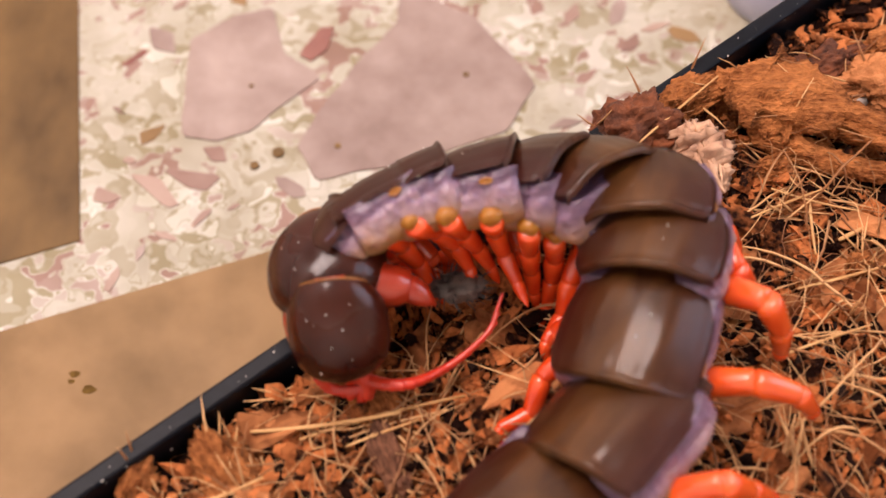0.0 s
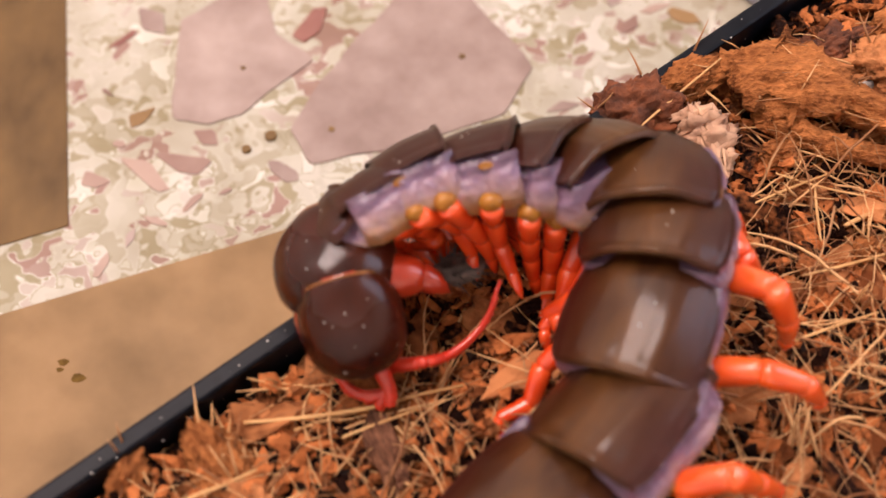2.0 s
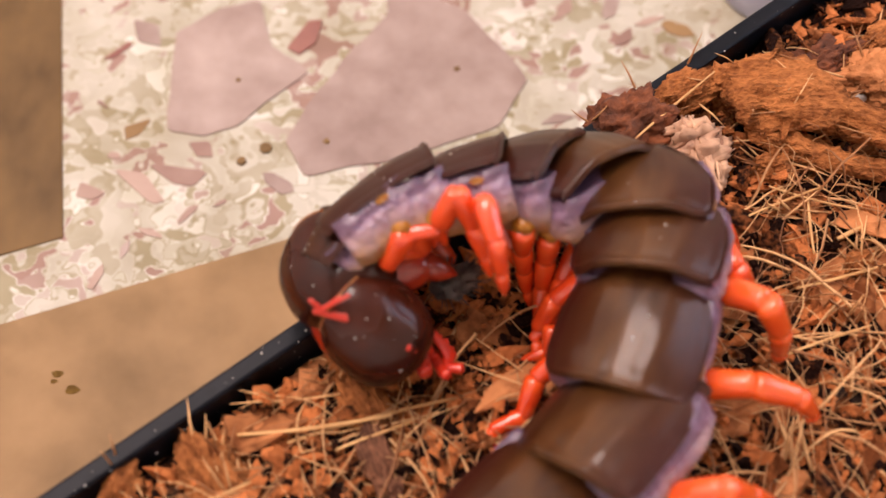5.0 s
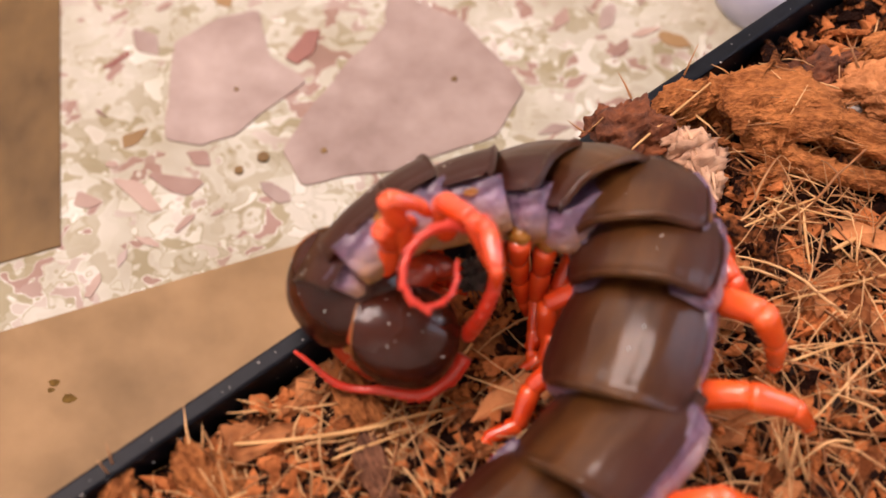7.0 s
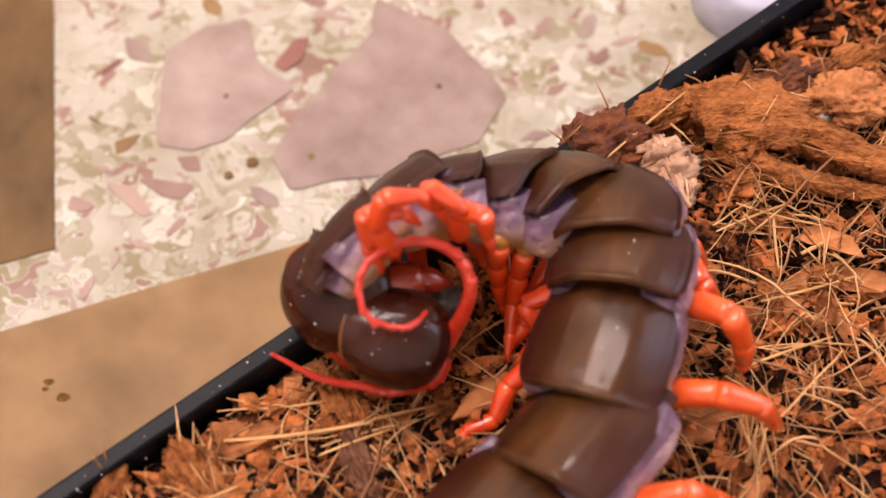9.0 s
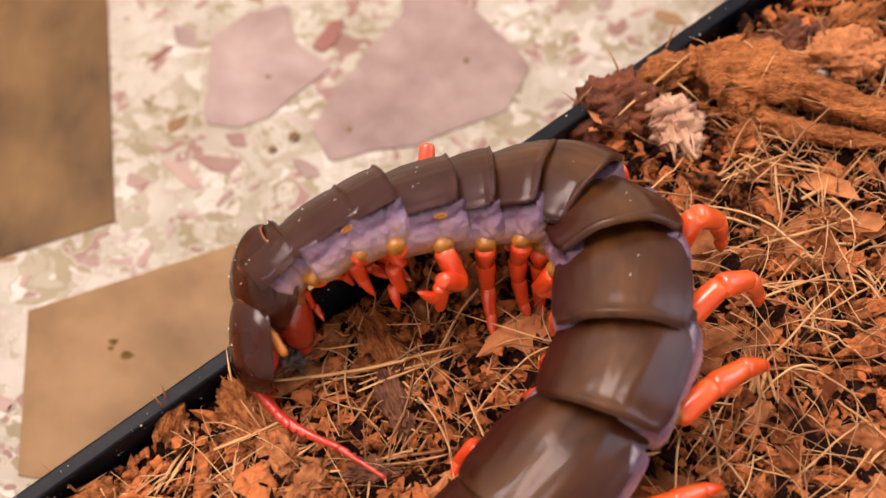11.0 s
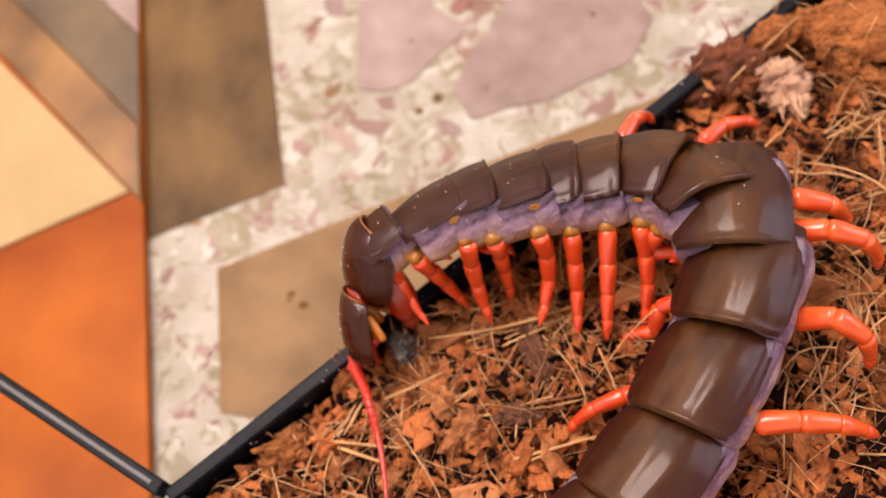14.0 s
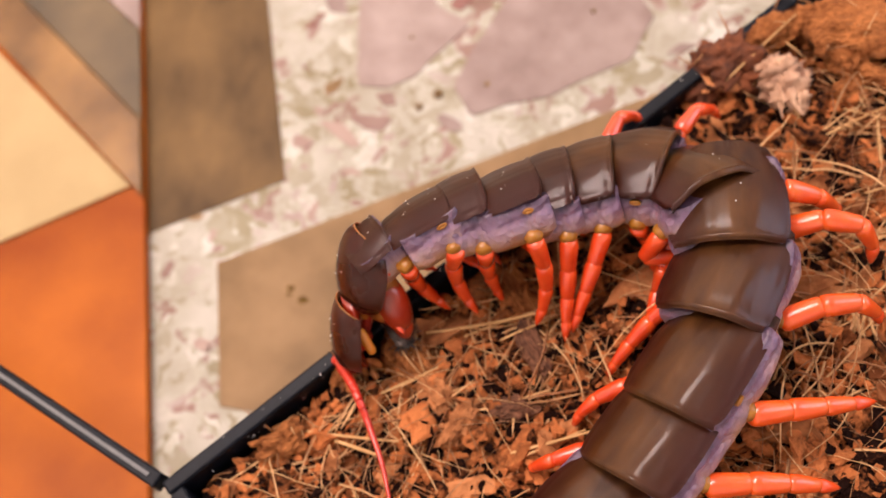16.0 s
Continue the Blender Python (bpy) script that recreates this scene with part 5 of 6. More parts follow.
    crawl(3, [
        (0, (-8.5, -0.6, 15.7), (-0.85, -0.51, -0.16), (-0.52, 0.71, 0.48)),
        (1.5, (-8.1, -1.4, 15.6), (-0.84, -0.53, -0.11), (-0.51, 0.71, 0.49)),
        (2.5, (-7.9, -0.6, 15.4), (-0.85, -0.50, -0.16), (-0.51, 0.71, 0.49)),
        (3.5, (-7.9, -0.4, 15.3), (-0.84, -0.49, -0.22), (-0.53, 0.70, 0.47)),
        (4.2, (-8.5, -1.4, 15.4), (-0.83, -0.52, -0.22), (-0.56, 0.70, 0.45)),
        (4.9, (-8.7, -1.9, 15.5), (-0.80, -0.55, -0.25), (-0.60, 0.67, 0.43)),
        (5.6, (-8.7, -2.6, 15.6), (-0.76, -0.58, -0.29), (-0.64, 0.64, 0.42)),
        (6.3, (-8.9, -3.2, 15.7), (-0.73, -0.60, -0.32), (-0.68, 0.61, 0.41)),
        (7, (-8.6, -3.2, 16.0), (-0.72, -0.60, -0.34), (-0.69, 0.60, 0.40)),
        (8, (-7.8, -3.1, 16.5), (-0.72, -0.59, -0.36), (-0.70, 0.60, 0.39)),
        (9.2, (-9.0, -4.6, 17.1), (-0.66, -0.67, -0.35), (-0.75, 0.52, 0.41)),
        (9.9, (-11.0, -6.1, 17.5), (-0.73, -0.63, -0.27), (-0.66, 0.53, 0.54)),
        (10.6, (-13.0, -7.8, 17.9), (-0.79, -0.59, -0.19), (-0.55, 0.52, 0.65)),
        (11.3, (-15.0, -9.5, 18.3), (-0.82, -0.56, -0.12), (-0.44, 0.49, 0.75)),
        (12.5, (-16.8, -7.1, 18.4), (-0.85, -0.52, -0.09), (-0.39, 0.50, 0.78)),
        (13.5, (-17.0, -7.5, 18.4), (-0.87, -0.48, -0.11), (-0.39, 0.53, 0.75)),
        (14.5, (-18.5, -10.5, 18.4), (-0.85, -0.52, -0.06), (-0.39, 0.55, 0.74)),
        (16, (-18.8, -10.8, 18.3), (-0.87, -0.49, -0.08), (-0.39, 0.59, 0.71)),
    ])
    crawl(4, [
        (0, (-4.0, 1.4, 16.0), (-0.93, -0.35, -0.08), (-0.34, 0.78, 0.52)),
        (1.5, (-4.2, 1.3, 16.1), (-0.93, -0.37, -0.05), (-0.34, 0.78, 0.53)),
        (2.5, (-4.1, 1.4, 16.0), (-0.93, -0.36, -0.08), (-0.34, 0.78, 0.52)),
        (3.5, (-4.1, 1.2, 16.1), (-0.93, -0.36, -0.09), (-0.35, 0.78, 0.52)),
        (4.2, (-4.2, 0.9, 16.2), (-0.92, -0.38, -0.07), (-0.36, 0.78, 0.51)),
        (4.9, (-4.5, 0.5, 16.3), (-0.91, -0.40, -0.07), (-0.38, 0.78, 0.50)),
        (5.6, (-4.8, -0.1, 16.4), (-0.91, -0.41, -0.07), (-0.39, 0.78, 0.49)),
        (6.3, (-5.0, -0.6, 16.5), (-0.90, -0.43, -0.07), (-0.41, 0.78, 0.48)),
        (7, (-4.3, -0.3, 16.8), (-0.88, -0.47, -0.05), (-0.43, 0.76, 0.49)),
        (8, (-2.5, 0.3, 17.3), (-0.85, -0.53, 0.00), (-0.45, 0.73, 0.51)),
        (9.2, (-2.6, 0.4, 17.7), (-0.78, -0.61, 0.10), (-0.47, 0.70, 0.54)),
        (9.9, (-5.1, -2.2, 18.1), (-0.84, -0.55, 0.05), (-0.41, 0.68, 0.61)),
        (10.6, (-7.8, -4.8, 18.3), (-0.88, -0.48, 0.02), (-0.34, 0.65, 0.68)),
        (11.3, (-10.4, -7.2, 18.3), (-0.92, -0.40, -0.00), (-0.26, 0.61, 0.75)),
        (12.5, (-11.2, -5.0, 18.2), (-0.96, -0.26, -0.01), (-0.18, 0.63, 0.75)),
        (13.5, (-11.7, -6.0, 18.2), (-0.96, -0.26, -0.02), (-0.18, 0.62, 0.76)),
        (14.5, (-13.5, -8.2, 18.2), (-0.94, -0.33, 0.05), (-0.18, 0.61, 0.77)),
        (16, (-13.7, -9.0, 18.1), (-0.95, -0.31, 0.04), (-0.17, 0.60, 0.78)),
    ])
    crawl(5, [
        (0, (2.6, 2.8, 16.3), (-0.97, -0.04, -0.24), (-0.18, 0.79, 0.59)),
        (1.5, (2.6, 2.8, 16.3), (-0.97, -0.04, -0.24), (-0.18, 0.79, 0.59)),
        (2.5, (2.6, 2.8, 16.3), (-0.97, -0.04, -0.24), (-0.18, 0.79, 0.59)),
        (3.5, (2.5, 2.7, 16.3), (-0.97, -0.05, -0.25), (-0.19, 0.79, 0.58)),
        (4.2, (2.4, 2.6, 16.4), (-0.96, -0.07, -0.26), (-0.21, 0.79, 0.57)),
        (4.9, (2.1, 2.1, 16.5), (-0.96, -0.09, -0.25), (-0.23, 0.80, 0.56)),
        (5.6, (1.7, 1.8, 16.6), (-0.96, -0.12, -0.25), (-0.24, 0.80, 0.55)),
        (6.3, (1.4, 1.4, 16.7), (-0.96, -0.15, -0.25), (-0.26, 0.80, 0.54)),
        (7, (1.6, 1.6, 16.7), (-0.97, -0.12, -0.23), (-0.23, 0.81, 0.54)),
        (8, (2.2, 2.0, 16.8), (-0.98, -0.08, -0.17), (-0.16, 0.81, 0.56)),
        (9.2, (2.0, 2.6, 16.8), (-0.99, -0.04, -0.12), (-0.10, 0.82, 0.57)),
        (9.9, (0.1, -0.0, 17.1), (-0.99, -0.09, -0.06), (-0.11, 0.75, 0.66)),
        (10.6, (-1.9, -2.6, 17.4), (-0.99, -0.16, -0.01), (-0.12, 0.66, 0.74)),
        (11.3, (-3.9, -5.4, 17.6), (-0.97, -0.23, 0.03), (-0.11, 0.57, 0.81)),
        (12.5, (-5.5, -4.1, 17.5), (-0.98, -0.20, 0.06), (-0.07, 0.59, 0.80)),
        (13.5, (-6.5, -5.0, 17.5), (-0.97, -0.23, 0.06), (-0.10, 0.62, 0.78)),
        (14.5, (-8.0, -6.8, 17.4), (-0.96, -0.29, 0.07), (-0.14, 0.64, 0.75)),
        (16, (-8.1, -7.7, 17.3), (-0.95, -0.30, 0.05), (-0.18, 0.68, 0.71)),
    ])
    crawl(6, [
        (0, (9.6, 3.0, 17.1), (-0.85, 0.33, -0.40), (-0.10, 0.65, 0.76)),
        (9.2, (9.6, 3.0, 17.1), (-0.85, 0.33, -0.40), (-0.10, 0.65, 0.76)),
        (9.9, (6.6, 0.9, 16.7), (-0.94, 0.18, -0.30), (-0.14, 0.61, 0.78)),
        (10.6, (4.0, -1.5, 16.5), (-0.98, 0.01, -0.20), (-0.16, 0.56, 0.81)),
        (11.3, (1.3, -3.9, 16.7), (-0.99, -0.15, -0.07), (-0.14, 0.50, 0.85)),
        (12.5, (-0.3, -3.1, 16.5), (-0.99, -0.10, -0.01), (-0.06, 0.49, 0.87)),
        (13.5, (-1.2, -3.7, 16.4), (-0.99, -0.11, -0.02), (-0.08, 0.50, 0.86)),
        (14.5, (-2.7, -5.4, 16.4), (-0.99, -0.13, -0.03), (-0.09, 0.51, 0.85)),
        (16, (-2.8, -6.2, 16.4), (-0.98, -0.18, -0.03), (-0.12, 0.52, 0.85)),
    ])
    crawl(7, [
        (0, (14.9, 2.1, 17.6), (-0.52, 0.69, -0.50), (-0.11, 0.53, 0.84)),
        (9.2, (14.9, 2.1, 17.6), (-0.52, 0.69, -0.50), (-0.11, 0.53, 0.84)),
        (9.9, (12.5, 0.8, 17.0), (-0.70, 0.52, -0.49), (-0.16, 0.55, 0.82)),
        (10.6, (9.8, -0.8, 16.7), (-0.87, 0.30, -0.40), (-0.19, 0.54, 0.82)),
        (11.3, (6.9, -2.8, 16.6), (-0.95, 0.10, -0.29), (-0.20, 0.52, 0.83)),
        (12.5, (4.9, -1.9, 15.8), (-0.98, 0.05, -0.19), (-0.14, 0.52, 0.84)),
        (13.5, (3.5, -2.7, 15.8), (-0.99, 0.01, -0.16), (-0.13, 0.52, 0.85)),
        (14.5, (2.1, -4.3, 15.8), (-0.99, -0.04, -0.14), (-0.14, 0.51, 0.85)),
        (16, (1.9, -4.6, 15.7), (-0.99, -0.07, -0.14), (-0.16, 0.50, 0.85)),
    ])
    crawl(8, [
        (0, (18.7, -2.3, 18.7), (0.17, 0.97, -0.16), (-0.30, 0.20, 0.93)),
        (9.2, (18.7, -2.3, 18.7), (0.17, 0.97, -0.16), (-0.30, 0.20, 0.93)),
        (9.9, (17.7, -2.4, 18.2), (-0.21, 0.95, -0.25), (-0.22, 0.20, 0.96)),
        (10.6, (15.6, -2.6, 17.6), (-0.63, 0.74, -0.24), (-0.09, 0.25, 0.97)),
        (11.3, (12.9, -3.4, 17.0), (-0.86, 0.48, -0.15), (0.03, 0.35, 0.94)),
        (12.5, (12.6, -2.5, 16.5), (-0.83, 0.43, -0.34), (-0.04, 0.57, 0.82)),
        (13.5, (11.0, -2.7, 16.3), (-0.87, 0.39, -0.29), (-0.05, 0.53, 0.84)),
        (14.5, (9.5, -3.5, 16.0), (-0.91, 0.34, -0.25), (-0.05, 0.49, 0.87)),
        (16, (9.0, -3.6, 15.6), (-0.95, 0.27, -0.18), (-0.05, 0.43, 0.90)),
    ])
    crawl(9, [
        (0, (19.7, -7.2, 18.4), (0.30, 0.95, -0.07), (-0.28, 0.15, 0.95)),
        (9.2, (19.7, -7.2, 18.4), (0.30, 0.95, -0.07), (-0.28, 0.15, 0.95)),
        (9.9, (19.0, -7.5, 18.1), (0.14, 0.97, -0.20), (-0.17, 0.22, 0.96)),
        (10.6, (18.5, -8.0, 17.9), (-0.07, 0.94, -0.33), (-0.08, 0.32, 0.94)),
        (11.3, (18.1, -8.4, 17.7), (-0.25, 0.86, -0.45), (-0.03, 0.46, 0.89)),
        (12.5, (18.5, -6.7, 17.6), (-0.28, 0.88, -0.39), (0.06, 0.42, 0.90)),
        (13.5, (17.5, -6.2, 17.3), (-0.33, 0.84, -0.43), (0.03, 0.47, 0.88)),
        (14.5, (16.0, -6.6, 17.0), (-0.38, 0.80, -0.47), (0.01, 0.51, 0.86)),
        (16, (16.3, -6.6, 16.6), (-0.45, 0.73, -0.52), (-0.04, 0.57, 0.82)),
    ])
    crawl(10, [
        (0, (17.5, -16.4, 16.8), (0.34, 0.92, 0.17), (-0.28, -0.07, 0.96)),
        (9.2, (17.5, -16.4, 16.8), (0.34, 0.92, 0.17), (-0.28, -0.07, 0.96)),
        (9.9, (17.9, -16.6, 17.6), (0.27, 0.96, 0.09), (-0.22, -0.02, 0.97)),
        (10.6, (18.6, -16.7, 18.3), (0.19, 0.98, 0.00), (-0.16, 0.03, 0.99)),
        (11.3, (19.1, -16.8, 19.1), (0.10, 0.99, -0.08), (-0.10, 0.09, 0.99)),
        (12.5, (20.2, -13.1, 18.4), (0.11, 0.99, -0.01), (-0.11, 0.02, 0.99)),
        (13.5, (19.6, -11.2, 18.2), (0.08, 1.00, -0.01), (-0.09, 0.02, 1.00)),
        (14.5, (19.5, -11.2, 18.1), (0.06, 1.00, -0.02), (-0.07, 0.02, 1.00)),
        (16, (19.4, -11.3, 17.8), (0.03, 1.00, -0.03), (-0.04, 0.03, 1.00)),
    ])
    crawl(11, [
        (0, (14.9, -23.8, 14.9), (0.62, 0.78, -0.01), (-0.37, 0.30, 0.88)),
        (9.2, (14.9, -23.8, 14.9), (0.62, 0.78, -0.01), (-0.37, 0.30, 0.88)),
        (9.9, (15.9, -24.5, 16.1), (0.54, 0.84, 0.00), (-0.31, 0.20, 0.93)),
        (10.6, (17.1, -25.2, 17.2), (0.47, 0.88, 0.03), (-0.24, 0.09, 0.97)),
        (11.3, (18.5, -25.9, 18.4), (0.40, 0.92, 0.06), (-0.14, -0.00, 0.99)),
        (12.5, (19.5, -21.9, 17.2), (0.40, 0.91, 0.10), (-0.29, 0.02, 0.96)),
        (13.5, (19.5, -21.0, 17.2), (0.38, 0.92, 0.05), (-0.26, 0.06, 0.96)),
        (14.5, (19.3, -19.6, 17.1), (0.35, 0.94, -0.01), (-0.23, 0.10, 0.97)),
        (16, (18.5, -20.0, 16.9), (0.40, 0.91, -0.09), (-0.18, 0.18, 0.97)),
    ])
    crawl(12, [
        (0, (8.1, -32.6, 14.4), (0.63, 0.78, -0.04), (-0.12, 0.15, 0.98)),
        (9.2, (8.1, -32.6, 14.4), (0.63, 0.78, -0.04), (-0.12, 0.15, 0.98)),
        (9.9, (9.2, -33.9, 15.0), (0.64, 0.77, 0.02), (-0.14, 0.09, 0.99)),
        (10.6, (10.3, -35.2, 15.6), (0.66, 0.74, 0.09), (-0.16, 0.02, 0.99)),
        (11.3, (11.5, -36.6, 16.2), (0.68, 0.72, 0.15), (-0.17, -0.04, 0.98)),
        (12.5, (14.1, -32.3, 15.6), (0.49, 0.87, 0.01), (-0.20, 0.10, 0.97)),
        (13.5, (13.6, -31.9, 15.8), (0.52, 0.85, 0.01), (-0.25, 0.14, 0.96)),
        (14.5, (15.1, -29.8, 16.0), (0.48, 0.87, 0.01), (-0.31, 0.16, 0.94)),
        (16, (14.0, -30.2, 16.4), (0.56, 0.83, 0.03), (-0.37, 0.22, 0.90)),
    ])
    crawl(13, [
        (0, (2.7, -39.6, 13.9), (0.64, 0.77, -0.02), (-0.08, 0.10, 0.99)),
        (9.2, (2.7, -39.6, 13.9), (0.64, 0.77, -0.02), (-0.08, 0.10, 0.99)),
        (9.9, (3.8, -40.6, 14.0), (0.65, 0.76, -0.01), (-0.08, 0.08, 0.99)),
        (10.6, (4.9, -41.5, 14.1), (0.66, 0.75, 0.00), (-0.08, 0.07, 0.99)),
        (11.3, (6.0, -42.5, 14.2), (0.67, 0.74, 0.02), (-0.08, 0.05, 1.00)),
        (12.5, (6.8, -42.3, 14.6), (0.73, 0.69, 0.02), (-0.10, 0.07, 0.99)),
        (13.5, (7.4, -41.2, 14.8), (0.65, 0.76, 0.03), (-0.18, 0.12, 0.98)),
        (14.5, (9.2, -39.8, 14.9), (0.59, 0.80, 0.02), (-0.25, 0.16, 0.95)),
        (16, (8.8, -37.8, 15.2), (0.58, 0.82, 0.02), (-0.35, 0.22, 0.91)),
    ])
    crawl(14, [
        (0, (-1.9, -45.3, 13.3), (0.65, 0.76, 0.05), (-0.12, 0.03, 0.99)),
        (9.2, (-1.9, -45.3, 13.3), (0.65, 0.76, 0.05), (-0.12, 0.03, 0.99)),
        (9.9, (-1.3, -46.6, 13.3), (0.65, 0.76, 0.05), (-0.11, 0.03, 0.99)),
        (10.6, (-0.5, -47.9, 13.3), (0.65, 0.76, 0.05), (-0.11, 0.03, 0.99)),
        (11.3, (0.2, -49.2, 13.3), (0.66, 0.75, 0.04), (-0.10, 0.03, 0.99)),
        (12.5, (-0.8, -49.7, 13.5), (0.72, 0.69, 0.04), (-0.10, 0.04, 0.99)),
        (13.5, (-0.0, -50.2, 13.6), (0.66, 0.75, 0.04), (-0.12, 0.05, 0.99)),
        (14.5, (1.6, -49.7, 13.7), (0.64, 0.77, 0.05), (-0.15, 0.06, 0.99)),
        (16, (1.1, -48.5, 13.9), (0.62, 0.78, 0.06), (-0.19, 0.07, 0.98)),
    ])
    step('L', 1, [
        (0, (-5.3, -4.2, 6.0), (-4.0, -3.1, 1.6)),
        (3, (-3.3, -5.1, 6.2), (-0.7, -5.8, 2.3)),
        (6.3, (-3.4, -3.1, 8.9), (-5.9, -1.8, 4.7)),
        (9.2, (-2.1, -4.1, 11.1), (-4.3, -1.7, 7.3)),
        (11.5, (-19.3, -16.6, 8.7), (-15.4, -21.1, 6.0)),
        (12.5, (-21.3, -17.7, 10.1), (-17.6, -21.0, 8.1)),
        (14, (-22.1, -18.6, 10.2), (-17.8, -22.8, 7.8)),
        (16, (-23.9, -20.9, 11.1), (-20.8, -25.0, 9.0)),
    ])
    step('L', 2, [
        (0, (-2.8, -5.6, 8.1), (0.1, -8.5, 2.9)),
        (3, (0.2, -3.1, 8.5), (1.5, -4.4, 2.2)),
        (6.3, (-3.5, -9.6, 22.0), (-1.5, -7.9, 19.0)),
        (7, (-3.3, -9.3, 22.0), (-1.3, -7.6, 19.0)),
        (8, (-3.3, -8.5, 24.0), (-0.3, -8.0, 21.0)),
        (9.2, (-4.0, -9.2, 25.0), (0.5, -8.9, 22.0)),
        (11.5, (-13.1, -15.6, 7.5), (-10.7, -16.2, 1.4)),
        (12.5, (-15.3, -15.7, 7.8), (-11.5, -20.2, 4.8)),
        (14, (-16.1, -16.4, 8.0), (-13.6, -18.3, 2.2)),
        (16, (-19.6, -17.8, 7.8), (-15.8, -19.6, 2.7)),
    ])
    step('L', 3, [
        (0, (1.2, -4.9, 10.6), (3.6, -8.1, 5.4)),
        (3, (2.2, -4.5, 10.6), (3.7, -8.6, 5.6)),
        (6.3, (-3.4, -9.4, 26.0), (-0.2, -8.7, 22.0)),
        (7, (-3.2, -9.1, 26.0), (-0.0, -8.4, 22.0)),
        (8, (-3.2, -8.5, 30.0), (2.0, -8.2, 23.0)),
        (9.2, (-4.6, -8.8, 31.0), (1.4, -8.5, 24.0)),
        (11.5, (-9.8, -15.8, 8.7), (-8.0, -18.7, 3.1)),
        (12.5, (-11.4, -16.3, 8.8), (-9.3, -20.6, 4.3)),
        (14, (-12.4, -17.3, 8.9), (-10.8, -21.8, 4.3)),
        (16, (-14.6, -17.8, 9.3), (-12.1, -20.9, 4.0)),
    ])
    step('L', 4, [
        (0, (3.3, -4.9, 9.8), (6.0, -6.7, 4.1)),
        (3, (4.5, -6.2, 10.1), (5.8, -7.5, 3.8)),
        (6.3, (2.2, -8.6, 26.0), (5.1, -12.8, 19.0)),
        (7, (2.4, -8.4, 26.0), (5.4, -12.5, 19.0)),
        (8, (0.4, -7.6, 30.0), (4.4, -7.7, 23.0)),
        (9.2, (-1.6, -7.5, 31.0), (5.0, -8.3, 22.0)),
        (11.5, (-4.5, -15.2, 8.6), (-4.7, -18.8, 3.1)),
        (12.5, (-7.0, -14.2, 8.4), (-6.6, -18.1, 3.1)),
        (14, (-8.5, -15.2, 8.1), (-8.3, -17.9, 2.1)),
        (16, (-10.5, -16.6, 7.8), (-9.1, -18.5, 1.7)),
    ])
    step('L', 5, [
        (0, (6.0, -5.1, 9.1), (8.7, -10.6, 6.5)),
        (3, (5.6, -5.7, 8.9), (8.0, -10.5, 5.0)),
        (6.3, (4.8, -13.9, 31.0), (5.4, -16.1, 22.0)),
        (7, (5.0, -13.6, 31.0), (5.6, -15.8, 22.0)),
        (8, (3.6, -6.8, 29.0), (6.5, -9.5, 18.0)),
        (9.2, (4.0, -7.3, 29.0), (7.4, -9.5, 18.0)),
        (11.5, (-0.1, -16.5, 7.1), (-2.5, -21.0, 3.0)),
        (12.5, (-2.9, -14.4, 7.0), (-3.7, -21.0, 4.6)),
        (14, (-2.6, -16.5, 7.5), (-4.4, -22.8, 5.4)),
        (16, (-2.6, -19.2, 8.6), (-4.8, -22.7, 3.5)),
    ])
    step('L', 6, [
        (0, (9.0, -6.0, 7.0), (10.1, -8.2, 0.9)),
        (3, (8.5, -5.9, 7.0), (10.1, -8.0, 0.9)),
        (6.3, (8.5, -5.9, 7.0), (10.1, -8.0, 0.9)),
        (9.2, (8.5, -5.9, 7.0), (10.1, -8.0, 0.9)),
        (11.5, (4.3, -13.9, 5.4), (4.8, -20.1, 2.6)),
        (12.5, (1.3, -13.0, 4.9), (0.9, -20.8, 2.0)),
        (14, (1.0, -16.0, 5.3), (0.5, -23.7, 2.6)),
        (16, (-0.2, -16.0, 5.1), (-1.2, -25.0, 2.1)),
    ])
    step('L', 7, [
        (0, (11.3, -6.8, 4.9), (10.3, -10.2, 0.3)),
        (3, (10.6, -7.1, 4.9), (9.9, -13.2, 2.0)),
        (6.3, (10.6, -7.1, 4.9), (9.9, -13.2, 2.0)),
        (9.2, (10.6, -7.1, 4.9), (9.9, -13.2, 2.0)),
        (11.5, (8.0, -12.4, 5.5), (10.1, -15.8, 0.3)),
        (12.5, (7.5, -12.6, 4.7), (10.6, -16.5, 0.4)),
        (14, (5.0, -18.0, 6.1), (3.9, -26.7, 3.3)),
        (16, (4.1, -16.0, 4.6), (-0.7, -24.4, 2.0)),
    ])
    step('L', 8, [
        (0, (12.1, -10.4, 4.1), (10.6, -14.1, 0.3)),
        (3, (11.7, -9.7, 3.6), (10.3, -13.9, 0.3)),
        (6.3, (11.7, -9.7, 3.6), (10.3, -13.9, 0.3)),
        (9.2, (11.7, -9.7, 3.6), (10.3, -13.9, 0.3)),
        (11.5, (11.2, -12.3, 3.9), (11.4, -16.5, 0.3)),
        (12.5, (11.3, -14.0, 5.7), (12.2, -18.2, 0.7)),
        (14, (11.3, -16.2, 5.6), (7.8, -24.5, 2.8)),
        (16, (10.3, -12.8, 3.5), (10.9, -17.7, 0.3)),
    ])
